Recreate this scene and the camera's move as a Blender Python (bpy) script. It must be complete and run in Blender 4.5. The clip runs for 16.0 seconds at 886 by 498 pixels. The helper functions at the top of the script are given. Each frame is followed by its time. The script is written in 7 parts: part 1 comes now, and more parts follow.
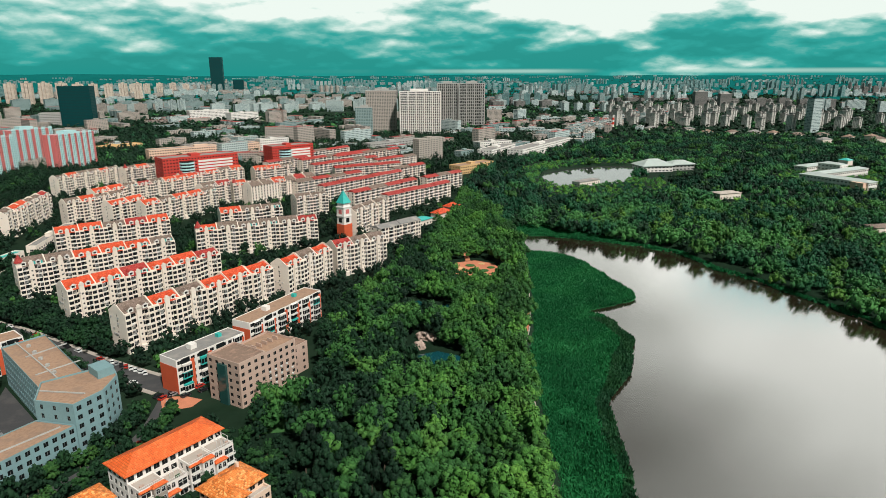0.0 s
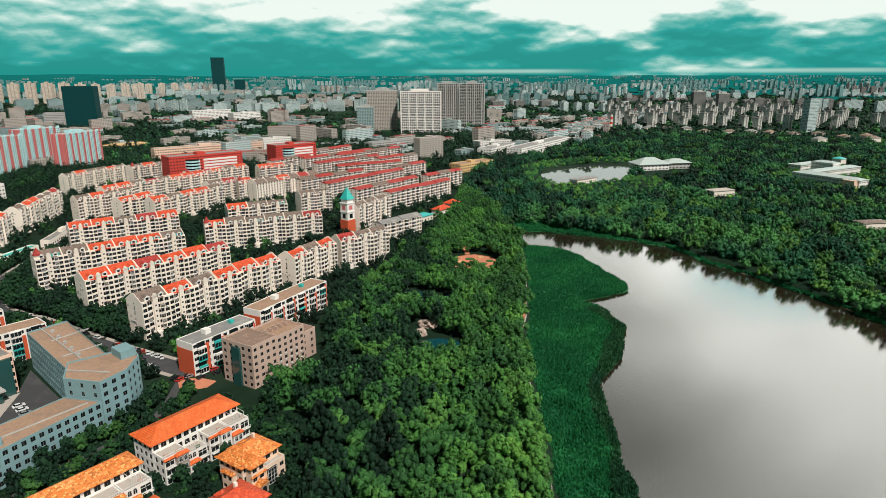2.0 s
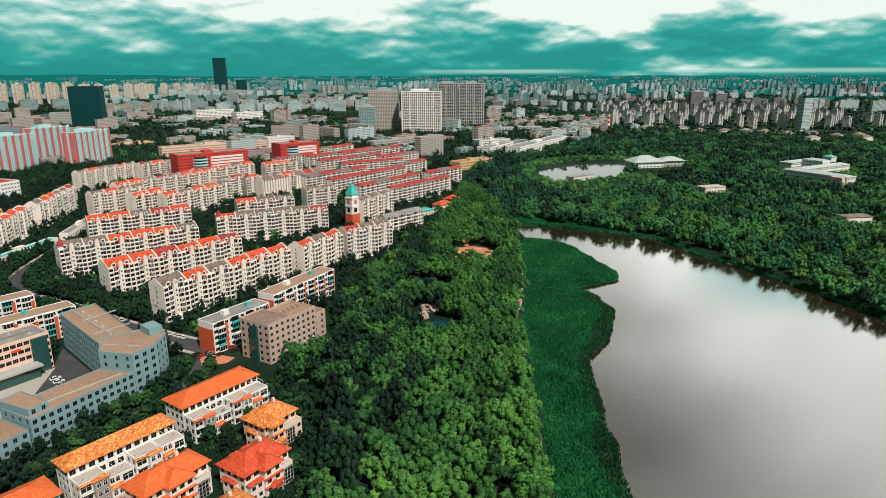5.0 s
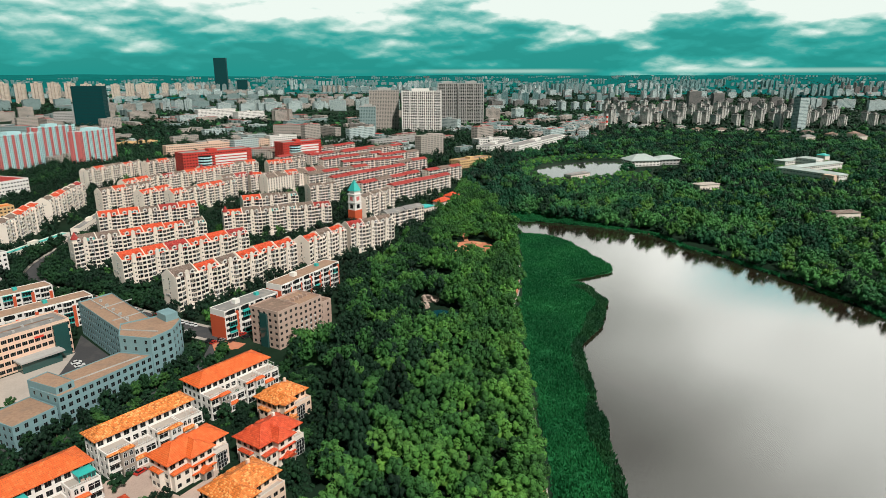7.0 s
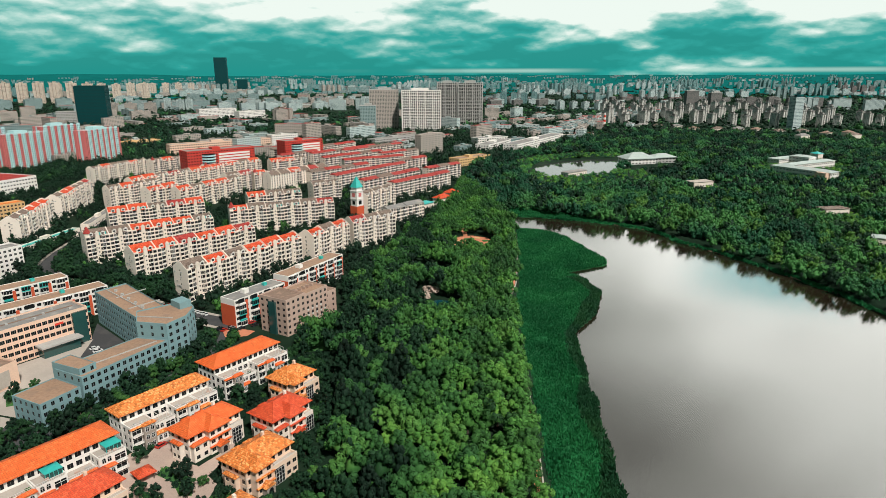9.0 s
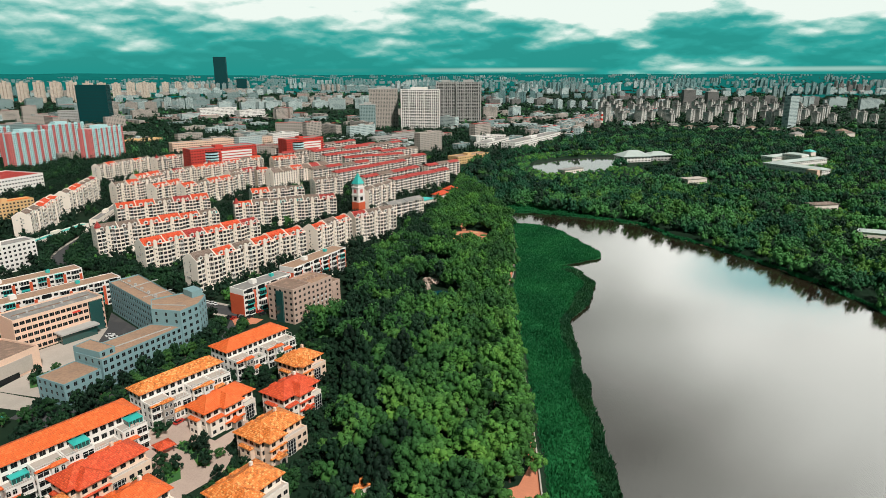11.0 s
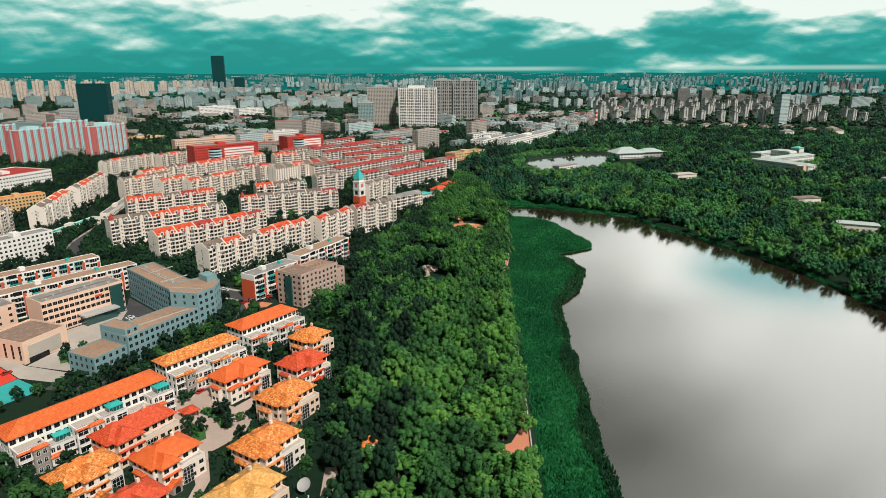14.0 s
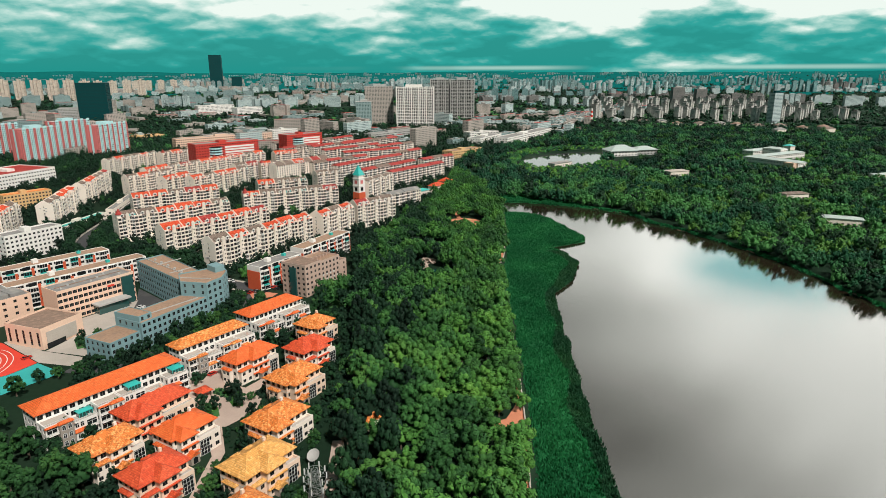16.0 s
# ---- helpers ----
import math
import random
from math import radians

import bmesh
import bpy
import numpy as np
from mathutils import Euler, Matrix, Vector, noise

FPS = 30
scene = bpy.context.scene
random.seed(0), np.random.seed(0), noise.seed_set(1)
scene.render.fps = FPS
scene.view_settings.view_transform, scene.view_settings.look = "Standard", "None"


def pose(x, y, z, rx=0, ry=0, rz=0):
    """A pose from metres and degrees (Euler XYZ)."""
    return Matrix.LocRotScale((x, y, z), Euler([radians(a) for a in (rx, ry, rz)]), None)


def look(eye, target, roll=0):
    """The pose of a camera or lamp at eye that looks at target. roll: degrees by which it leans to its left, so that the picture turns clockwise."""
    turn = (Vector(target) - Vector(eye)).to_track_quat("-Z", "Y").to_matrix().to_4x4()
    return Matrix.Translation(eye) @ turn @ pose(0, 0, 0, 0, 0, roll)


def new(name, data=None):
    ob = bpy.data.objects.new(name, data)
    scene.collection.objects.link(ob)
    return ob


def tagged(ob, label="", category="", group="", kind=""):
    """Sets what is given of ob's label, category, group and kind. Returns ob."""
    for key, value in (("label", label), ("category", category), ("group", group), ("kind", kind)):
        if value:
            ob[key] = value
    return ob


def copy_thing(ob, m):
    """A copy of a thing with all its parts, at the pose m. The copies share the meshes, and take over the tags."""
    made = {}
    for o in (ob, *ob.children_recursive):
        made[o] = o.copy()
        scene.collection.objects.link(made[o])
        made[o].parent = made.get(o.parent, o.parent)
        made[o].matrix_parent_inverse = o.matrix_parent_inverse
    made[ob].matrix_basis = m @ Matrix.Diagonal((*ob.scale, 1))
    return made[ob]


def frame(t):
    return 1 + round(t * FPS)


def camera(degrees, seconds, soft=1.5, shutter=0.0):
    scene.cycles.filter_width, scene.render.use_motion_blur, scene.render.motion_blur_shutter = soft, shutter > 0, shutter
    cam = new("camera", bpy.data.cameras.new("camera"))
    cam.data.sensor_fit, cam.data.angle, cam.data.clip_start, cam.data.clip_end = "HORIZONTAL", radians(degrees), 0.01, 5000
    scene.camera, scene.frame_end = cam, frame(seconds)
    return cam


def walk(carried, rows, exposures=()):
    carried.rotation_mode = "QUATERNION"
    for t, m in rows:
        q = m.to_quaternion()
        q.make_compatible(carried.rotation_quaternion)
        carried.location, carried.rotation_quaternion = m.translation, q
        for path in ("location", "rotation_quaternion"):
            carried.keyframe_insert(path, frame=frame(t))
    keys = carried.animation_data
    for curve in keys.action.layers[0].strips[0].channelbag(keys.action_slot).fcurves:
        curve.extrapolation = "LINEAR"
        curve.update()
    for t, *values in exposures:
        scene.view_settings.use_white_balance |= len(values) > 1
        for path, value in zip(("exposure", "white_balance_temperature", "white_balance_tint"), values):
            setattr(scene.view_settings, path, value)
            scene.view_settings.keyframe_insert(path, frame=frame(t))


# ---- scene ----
cam = camera(69.6, 16.0, soft=0.75)
PATH = [
    (0, (-0.66, 1.08, 131.59), (-1.72, 386.72, 25.36), -0.14),
    (1, (-0.68, -7.32, 131.67), (-1.84, 378.31, 25.46), -0.15),
    (2, (-0.72, -15.64, 131.75), (-1.96, 370.01, 25.57), -0.15),
    (3, (-0.79, -23.87, 131.83), (-2.09, 361.79, 25.68), -0.16),
    (4, (-0.88, -32.02, 131.89), (-2.22, 353.64, 25.77), -0.16),
    (5.25, (-1.03, -42.12, 131.96), (-2.35, 343.54, 25.85), -0.17),
    (6.5, (-1.22, -52.13, 132.03), (-2.44, 333.52, 25.86), -0.17),
    (8, (-1.51, -64.04, 132.08), (-2.47, 321.58, 25.77), -0.18),
    (9, (-1.75, -71.93, 132.11), (-2.43, 313.65, 25.66), -0.18),
    (10.25, (-2.08, -81.76, 132.13), (-2.31, 303.75, 25.44), -0.19),
    (11.5, (-2.47, -91.56, 132.13), (-2.09, 293.88, 25.17), -0.20),
    (13, (-3.01, -103.31, 132.11), (-1.69, 282.02, 24.78), -0.20),
    (14, (-3.42, -111.15, 132.08), (-1.33, 274.11, 24.50), -0.21),
    (15, (-3.86, -119.00, 132.04), (-0.88, 266.18, 24.22), -0.21),
    (16, (-4.35, -126.87, 131.99), (-0.35, 258.24, 23.96), -0.22),
]
walk(cam, [(t, look(eye, target, roll)) for t, eye, target, roll in PATH])

# ---- daylight under broken cloud ----
SUN_EL, SUN_AZ = 50.0, 150.0        # degrees; azimuth clockwise from the view along +y


def math_node(tree, op, a, b=0.0, clamp=False):
    n = tree.nodes.new("ShaderNodeMath")
    n.operation, n.use_clamp = op, clamp
    for k, v in enumerate((a, b)):
        if isinstance(v, (int, float)):
            n.inputs[k].default_value = v
        else:
            tree.links.new(v, n.inputs[k])
    return n.outputs[0]


def mix_colour(tree, fac, a, b, blend="MIX"):
    n = tree.nodes.new("ShaderNodeMix")
    n.data_type, n.blend_type = "RGBA", blend
    for sock, v in ((n.inputs[0], fac), (n.inputs[6], a), (n.inputs[7], b)):
        if isinstance(v, (int, float)):
            sock.default_value = v
        elif isinstance(v, tuple):
            sock.default_value = (*v, 1)
        else:
            tree.links.new(v, sock)
    return n.outputs[2]


def ramp(tree, fac, stops):
    n = tree.nodes.new("ShaderNodeValToRGB")
    e = n.color_ramp.elements
    while len(e) < len(stops):
        e.new(0.5)
    for k, (p, c) in enumerate(stops):
        e[k].position, e[k].color = p, (*c, 1)
    tree.links.new(fac, n.inputs[0])
    return n.outputs[0]


def smooth(tree, v, lo, hi):
    n = tree.nodes.new("ShaderNodeMapRange")
    n.interpolation_type = "SMOOTHSTEP"
    tree.links.new(v, n.inputs[0])
    n.inputs[1].default_value, n.inputs[2].default_value = lo, hi
    return n.outputs[0]


def noise_fac(tree, vec, scale, detail=6, rough=0.55, dist=0.0):
    n = tree.nodes.new("ShaderNodeTexNoise")
    n.inputs["Scale"].default_value, n.inputs["Detail"].default_value = scale, detail
    n.inputs["Roughness"].default_value, n.inputs["Distortion"].default_value = rough, dist
    tree.links.new(vec, n.inputs["Vector"])
    return n.outputs["Fac"]


def make_sky():
    w = bpy.data.worlds.new("sky")
    w.use_nodes = True
    scene.world = w
    t = w.node_tree
    t.nodes.clear()
    out, bg = t.nodes.new("ShaderNodeOutputWorld"), t.nodes.new("ShaderNodeBackground")
    t.links.new(bg.outputs[0], out.inputs[0])
    sky = t.nodes.new("ShaderNodeTexSky")
    sky.sky_type, sky.sun_disc = "NISHITA", False
    sky.sun_elevation, sky.sun_rotation = radians(SUN_EL), radians(SUN_AZ)
    blue = mix_colour(t, 1.0, sky.outputs[0], (0.1, 0.1, 0.1), "MULTIPLY")
    way = t.nodes.new("ShaderNodeTexCoord").outputs["Generated"]
    sep = t.nodes.new("ShaderNodeSeparateXYZ")
    t.links.new(way, sep.inputs[0])
    x, y, z = sep.outputs
    az = math_node(t, "ARCTAN2", x, y)
    def cloud_plane(lift):
        com = t.nodes.new("ShaderNodeCombineXYZ")
        t.links.new(az, com.inputs[0])
        t.links.new(math_node(t, "MULTIPLY", math_node(t, "ADD", z, lift), 2.9), com.inputs[1])
        com.inputs[2].default_value = 3.7
        return com.outputs[0]

    def billow(v, scale):
        """Rounded heaps."""
        n = t.nodes.new("ShaderNodeTexVoronoi")
        n.feature = "SMOOTH_F1"
        n.inputs["Scale"].default_value, n.inputs["Smoothness"].default_value = scale, 0.35
        t.links.new(v, n.inputs["Vector"])
        return math_node(t, "SUBTRACT", 0.42, n.outputs["Distance"])

    def density(v):
        """Cloud masses with billowed edges."""
        warp = t.nodes.new("ShaderNodeTexNoise")
        warp.inputs["Scale"].default_value, warp.inputs["Detail"].default_value = 26.0, 5.0
        t.links.new(v, warp.inputs["Vector"])
        bent = t.nodes.new("ShaderNodeMix")
        bent.data_type, bent.blend_type = "RGBA", "ADD"
        bent.inputs[0].default_value = 0.02
        t.links.new(v, bent.inputs[6])
        t.links.new(warp.outputs["Color"], bent.inputs[7])
        v = bent.outputs[2]
        a = math_node(t, "MULTIPLY", math_node(t, "SUBTRACT", noise_fac(t, v, 4.4, 9, 0.5), 0.5), 2.1)
        b = math_node(t, "ADD", math_node(t, "MULTIPLY", billow(v, 10.0), 0.3), math_node(t, "MULTIPLY", billow(v, 24.0), 0.18))
        return math_node(t, "ADD", a, b)
    layer = cloud_plane(0.0)
    big = noise_fac(t, layer, 2.2, 3, 0.5)
    puff = noise_fac(t, layer, 7.5, 10, 0.56, 0.0)
    here = density(layer)
    # tops catch the light, bases are grey
    lit = math_node(t, "MULTIPLY", math_node(t, "SUBTRACT", here, density(cloud_plane(0.006))), 2.6)
    lit = math_node(t, "MAXIMUM", math_node(t, "MINIMUM", lit, 0.45), -0.35)
    crisp = math_node(t, "ADD", 0.95, math_node(t, "MULTIPLY", smooth(t, az, -0.15, 0.25), 0.5))
    low = math_node(t, "ADD", math_node(t, "MULTIPLY", math_node(t, "SUBTRACT", math_node(t, "MINIMUM", z, 0.13), 0.05), 7.0), math_node(t, "MULTIPLY", az, 0.20))
    c = math_node(t, "ADD", math_node(t, "ADD", math_node(t, "MULTIPLY", here, crisp), low), math_node(t, "MULTIPLY", lit, 0.38))
    # brighter towards the east and higher up, dark just over the horizon
    cloud = ramp(t, math_node(t, "ADD", c, math_node(t, "ADD", 0.57, math_node(t, "MULTIPLY", math_node(t, "MULTIPLY", smooth(t, az, 0.0, 0.3), smooth(t, z, 0.025, 0.085)), 0.34))), [(0.08, (0.005, 0.29, 0.26)), (0.30, (0.016, 0.37, 0.335)), (0.46, (0.13, 0.48, 0.43)), (0.62, (0.42, 0.70, 0.63)), (0.80, (0.88, 0.97, 0.90))])
    # pale strip of clearer air along the horizon
    strip = math_node(t, "MULTIPLY", smooth(t, math_node(t, "ABSOLUTE", math_node(t, "SUBTRACT", z, 0.003)), 0.0045, 0.0005),
                      math_node(t, "MULTIPLY", smooth(t, noise_fac(t, way, 3.0, 2), 0.4, 0.55), smooth(t, az, -0.25, 0.1)))
    cloud = mix_colour(t, math_node(t, "MULTIPLY", strip, 0.55), cloud, (0.62, 0.85, 0.75))
    # higher cloud: a bright sheet in front that greys towards the zenith and behind, with a few teal gaps
    sheet_fac = math_node(t, "ADD", math_node(t, "MULTIPLY", math_node(t, "SUBTRACT", big, 0.5), 1.15), math_node(t, "MULTIPLY", math_node(t, "SUBTRACT", puff, 0.5), 0.6))
    sheet_fac = math_node(t, "ADD", math_node(t, "ADD", sheet_fac, 0.44), math_node(t, "MULTIPLY", smooth(t, z, 0.30, 0.62), -0.25))
    sheet_fac = math_node(t, "ADD", sheet_fac, math_node(t, "MULTIPLY", smooth(t, z, 0.6, 0.85), -0.35))
    sheet_fac = math_node(t, "ADD", sheet_fac, math_node(t, "MULTIPLY", smooth(t, y, 0.5, -0.4), -0.46))
    sheet_fac = math_node(t, "ADD", sheet_fac, math_node(t, "MULTIPLY", math_node(t, "MULTIPLY", x, smooth(t, y, -0.1, 0.4)), 1.5))
    over = ramp(t, sheet_fac, [(0.12, (0.04, 0.06, 0.06)), (0.4, (0.2, 0.22, 0.21)), (0.58, (0.86, 0.90, 0.83)), (0.82, (1.5, 1.55, 1.42)), (1.05, (2.9, 2.95, 2.75))])
    da = math_node(t, "POWER", math_node(t, "DIVIDE", math_node(t, "SUBTRACT", az, 0.50), 0.10), 2.0)
    dz = math_node(t, "POWER", math_node(t, "DIVIDE", math_node(t, "SUBTRACT", z, 0.27), 0.03), 2.0)
    hole = math_node(t, "ADD", math_node(t, "ADD", da, dz), math_node(t, "MULTIPLY", math_node(t, "SUBTRACT", puff, 0.5), -3.0))
    gap = math_node(t, "MAXIMUM", smooth(t, hole, 2.2, 0.5), math_node(t, "MULTIPLY", smooth(t, noise_fac(t, layer, 3.1, 4, 0.5), 0.58, 0.68), smooth(t, y, 0.4, -0.2)))
    over = mix_colour(t, math_node(t, "MULTIPLY", gap, 0.85), over, (0.22, 1.25, 1.3))
    # unseen sky overhead and behind is dimmed to cut the fill light
    dimmed = math_node(t, "MAXIMUM", smooth(t, z, 0.62, 0.82), smooth(t, y, 0.15, -0.35))
    over = mix_colour(t, dimmed, over, mix_colour(t, 1.0, over, (0.27, 0.33, 0.32), "MULTIPLY"))
    col = mix_colour(t, smooth(t, z, 0.13, 0.28), cloud, over)
    col = mix_colour(t, 0.96, blue, col)
    t.links.new(col, bg.inputs[0])
    bg.inputs[1].default_value = 1.0


make_sky()
sun = new("sun", bpy.data.lights.new("sun", "SUN"))
sun.data.energy, sun.data.angle, sun.data.color = 4.3, radians(3), (1.0, 0.965, 0.90)
sun.matrix_world = look((0, 0, 900), (-math.sin(radians(SUN_AZ)), -math.cos(radians(SUN_AZ)), 900 - math.tan(radians(SUN_EL))))
scene.view_settings.exposure = 0.0

# ---- materials ----
MATS = {}


def material(name, colour, rough=0.8, metal=0.0, grain=(1.5, 0.25), stain=(0.12, 0.25), bump=0.15, island=0.0, spec=0.5, tint=None):
    """Plain surface with grain and broad stains. grain, stain: scale per metre and strength. island: how far single pieces differ."""
    m = bpy.data.materials.new(name)
    m.use_nodes = True
    t = m.node_tree
    b = t.nodes["Principled BSDF"]
    pos = t.nodes.new("ShaderNodeNewGeometry").outputs["Position"]
    dark = tuple(c * 0.55 for c in colour)
    light = tuple(min(1.0, c * 1.2) for c in colour)
    fine = noise_fac(t, pos, grain[0], 5, 0.6)
    broad = noise_fac(t, pos, stain[0], 4, 0.6)
    col = mix_colour(t, math_node(t, "MULTIPLY", smooth(t, fine, 0.35, 0.75), grain[1]), colour, dark)
    col = mix_colour(t, math_node(t, "MULTIPLY", smooth(t, broad, 0.45, 0.7), stain[1]), col, tint or light)
    if island:
        geo = t.nodes.new("ShaderNodeNewGeometry")
        info = t.nodes.new("ShaderNodeObjectInfo")
        r = math_node(t, "FRACT", math_node(t, "ADD", geo.outputs["Random Per Island"], info.outputs["Random"]))
        v = math_node(t, "ADD", math_node(t, "MULTIPLY", r, 2 * island), 1 - island)
        hsv = t.nodes.new("ShaderNodeHueSaturation")
        t.links.new(v, hsv.inputs["Value"])
        t.links.new(col, hsv.inputs["Color"])
        col = hsv.outputs[0]
    t.links.new(col, b.inputs["Base Color"])
    b.inputs["Roughness"].default_value, b.inputs["Metallic"].default_value = rough, metal
    b.inputs["Specular IOR Level"].default_value = spec
    if bump:
        bn = t.nodes.new("ShaderNodeBump")
        bn.inputs["Strength"].default_value, bn.inputs["Distance"].default_value = bump, 0.1
        t.links.new(fine, bn.inputs["Height"])
        t.links.new(bn.outputs[0], b.inputs["Normal"])
    MATS[name] = m
    return m


def leaf_material(name, deep, mid, tip, scale=0.05, vary=0.36, speck=0.22):
    """Foliage: each leaf clump differs, trees and stands differ at a larger scale."""
    m = bpy.data.materials.new(name)
    m.use_nodes = True
    t = m.node_tree
    b = t.nodes["Principled BSDF"]
    geo = t.nodes.new("ShaderNodeNewGeometry")
    info = t.nodes.new("ShaderNodeObjectInfo")
    stand = noise_fac(t, geo.outputs["Position"], scale, 2, 0.5)
    v = math_node(t, "ADD", math_node(t, "MULTIPLY", geo.outputs["Random Per Island"], speck), math_node(t, "MULTIPLY", smooth(t, stand, 0.3, 0.72), vary))
    v = math_node(t, "ADD", math_node(t, "ADD", v, 0.16), math_node(t, "MULTIPLY", math_node(t, "SUBTRACT", info.outputs["Random"], 0.5), 0.3))
    t.links.new(ramp(t, v, [(0.08, deep), (0.5, mid), (0.95, tip)]), b.inputs["Base Color"])
    b.inputs["Roughness"].default_value = 0.75
    b.inputs["Specular IOR Level"].default_value = 0.25
    MATS[name] = m
    return m


def tile_material(name, colour, pale, mottle=0.5):
    """Clay roof tiles: courses up the slope, columns along it, single tiles that differ, weathered patches."""
    m = material(name, colour, 0.7, grain=(3.0, 0.2), stain=(0.22, 0.4), bump=0, tint=pale)
    t = m.node_tree
    b = t.nodes["Principled BSDF"]
    geo = t.nodes.new("ShaderNodeTexCoord")
    pos, nrm = t.nodes.new("ShaderNodeSeparateXYZ"), t.nodes.new("ShaderNodeSeparateXYZ")
    t.links.new(geo.outputs["Object"], pos.inputs[0])
    t.links.new(geo.outputs["Normal"], nrm.inputs[0])
    side = math_node(t, "GREATER_THAN", math_node(t, "ABSOLUTE", nrm.outputs[0]), math_node(t, "ABSOLUTE", nrm.outputs[1]))
    along = math_node(t, "ADD", math_node(t, "MULTIPLY", pos.outputs[1], side), math_node(t, "MULTIPLY", pos.outputs[0], math_node(t, "SUBTRACT", 1.0, side)))
    u, w = math_node(t, "MULTIPLY", along, 1.55), math_node(t, "MULTIPLY", pos.outputs[2], 3.4)
    cell = t.nodes.new("ShaderNodeCombineXYZ")
    t.links.new(math_node(t, "FLOOR", u), cell.inputs[0])
    t.links.new(math_node(t, "FLOOR", w), cell.inputs[1])
    t.links.new(side, cell.inputs[2])
    rnd = t.nodes.new("ShaderNodeTexWhiteNoise")
    t.links.new(cell.outputs[0], rnd.inputs["Vector"])
    one = rnd.outputs["Value"]
    old = b.inputs["Base Color"].links[0].from_socket
    col = mix_colour(t, math_node(t, "MULTIPLY", smooth(t, one, 0.55, 1.0), mottle), old, tuple(min(1.0, c * 1.25 + 0.03) for c in pale))
    col = mix_colour(t, math_node(t, "MULTIPLY", smooth(t, one, 0.35, 0.0), mottle * 1.1), col, tuple(c * 0.5 for c in colour))
    joint = math_node(t, "MAXIMUM", smooth(t, math_node(t, "FRACT", w), 0.3, 0.0), math_node(t, "MULTIPLY", smooth(t, math_node(t, "FRACT", u), 0.26, 0.0), 0.8))
    col = mix_colour(t, math_node(t, "MULTIPLY", joint, 0.62), col, tuple(c * 0.3 for c in colour))
    t.links.new(col, b.inputs["Base Color"])
    bn = t.nodes.new("ShaderNodeBump")
    bn.inputs["Strength"].default_value, bn.inputs["Distance"].default_value = 0.5, 0.15
    t.links.new(math_node(t, "SUBTRACT", one, math_node(t, "MULTIPLY", joint, 1.5)), bn.inputs["Height"])
    t.links.new(bn.outputs[0], b.inputs["Normal"])
    return m


def facade_material(name, wall, glass, across, high, share=0.55):
    """Far facade: rows of small dark windows in a plain wall, for towers more than a kilometre off."""
    m = material(name, wall, 0.8, grain=(0.2, 0.15), stain=(0.01, 0.3), bump=0)
    t = m.node_tree
    b = t.nodes["Principled BSDF"]
    sep = t.nodes.new("ShaderNodeSeparateXYZ")
    t.links.new(t.nodes.new("ShaderNodeTexCoord").outputs["Object"], sep.inputs[0])
    nrm = t.nodes.new("ShaderNodeSeparateXYZ")
    t.links.new(t.nodes.new("ShaderNodeTexCoord").outputs["Normal"], nrm.inputs[0])
    u = math_node(t, "ADD", sep.outputs[0], sep.outputs[1])
    a = math_node(t, "LESS_THAN", math_node(t, "FRACT", math_node(t, "DIVIDE", math_node(t, "ADD", u, 1000.3), across)), share)
    c = math_node(t, "LESS_THAN", math_node(t, "FRACT", math_node(t, "DIVIDE", math_node(t, "ADD", sep.outputs[2], 0.4), high)), 0.5)
    side = math_node(t, "LESS_THAN", math_node(t, "ABSOLUTE", nrm.outputs[2]), 0.5)
    f = math_node(t, "MULTIPLY", math_node(t, "MULTIPLY", a, c), side)
    old = b.inputs["Base Color"].links[0].from_socket
    t.links.new(mix_colour(t, f, old, glass), b.inputs["Base Color"])
    t.links.new(math_node(t, "SUBTRACT", 0.8, math_node(t, "MULTIPLY", f, 0.55)), b.inputs["Roughness"])
    return m


def water_material(name, body, ripple=0.25):
    m = bpy.data.materials.new(name)
    m.use_nodes = True
    t = m.node_tree
    b = t.nodes["Principled BSDF"]
    pos = t.nodes.new("ShaderNodeNewGeometry").outputs["Position"]
    mud = noise_fac(t, pos, 0.012, 3, 0.5)
    t.links.new(mix_colour(t, smooth(t, mud, 0.35, 0.7), body, tuple(c * 0.8 for c in body)), b.inputs["Base Color"])
    b.inputs["Roughness"].default_value = 0.03
    b.inputs["IOR"].default_value = 2.1
    turn = t.nodes.new("ShaderNodeMapping")
    turn.inputs["Rotation"].default_value = (0, 0, radians(-28))
    turn.inputs["Scale"].default_value = (1.0, 0.28, 1.0)
    t.links.new(pos, turn.inputs[0])
    wave = noise_fac(t, turn.outputs[0], 1.7, 3, 0.55, 0.3)
    calm = smooth(t, noise_fac(t, pos, 0.006, 2, 0.5), 0.1, 0.6)
    bn = t.nodes.new("ShaderNodeBump")
    bn.inputs["Distance"].default_value = 0.06
    t.links.new(math_node(t, "ADD", math_node(t, "MULTIPLY", calm, ripple), 0.1), bn.inputs["Strength"])
    t.links.new(wave, bn.inputs["Height"])
    t.links.new(bn.outputs[0], b.inputs["Normal"])
    MATS[name] = m
    return m


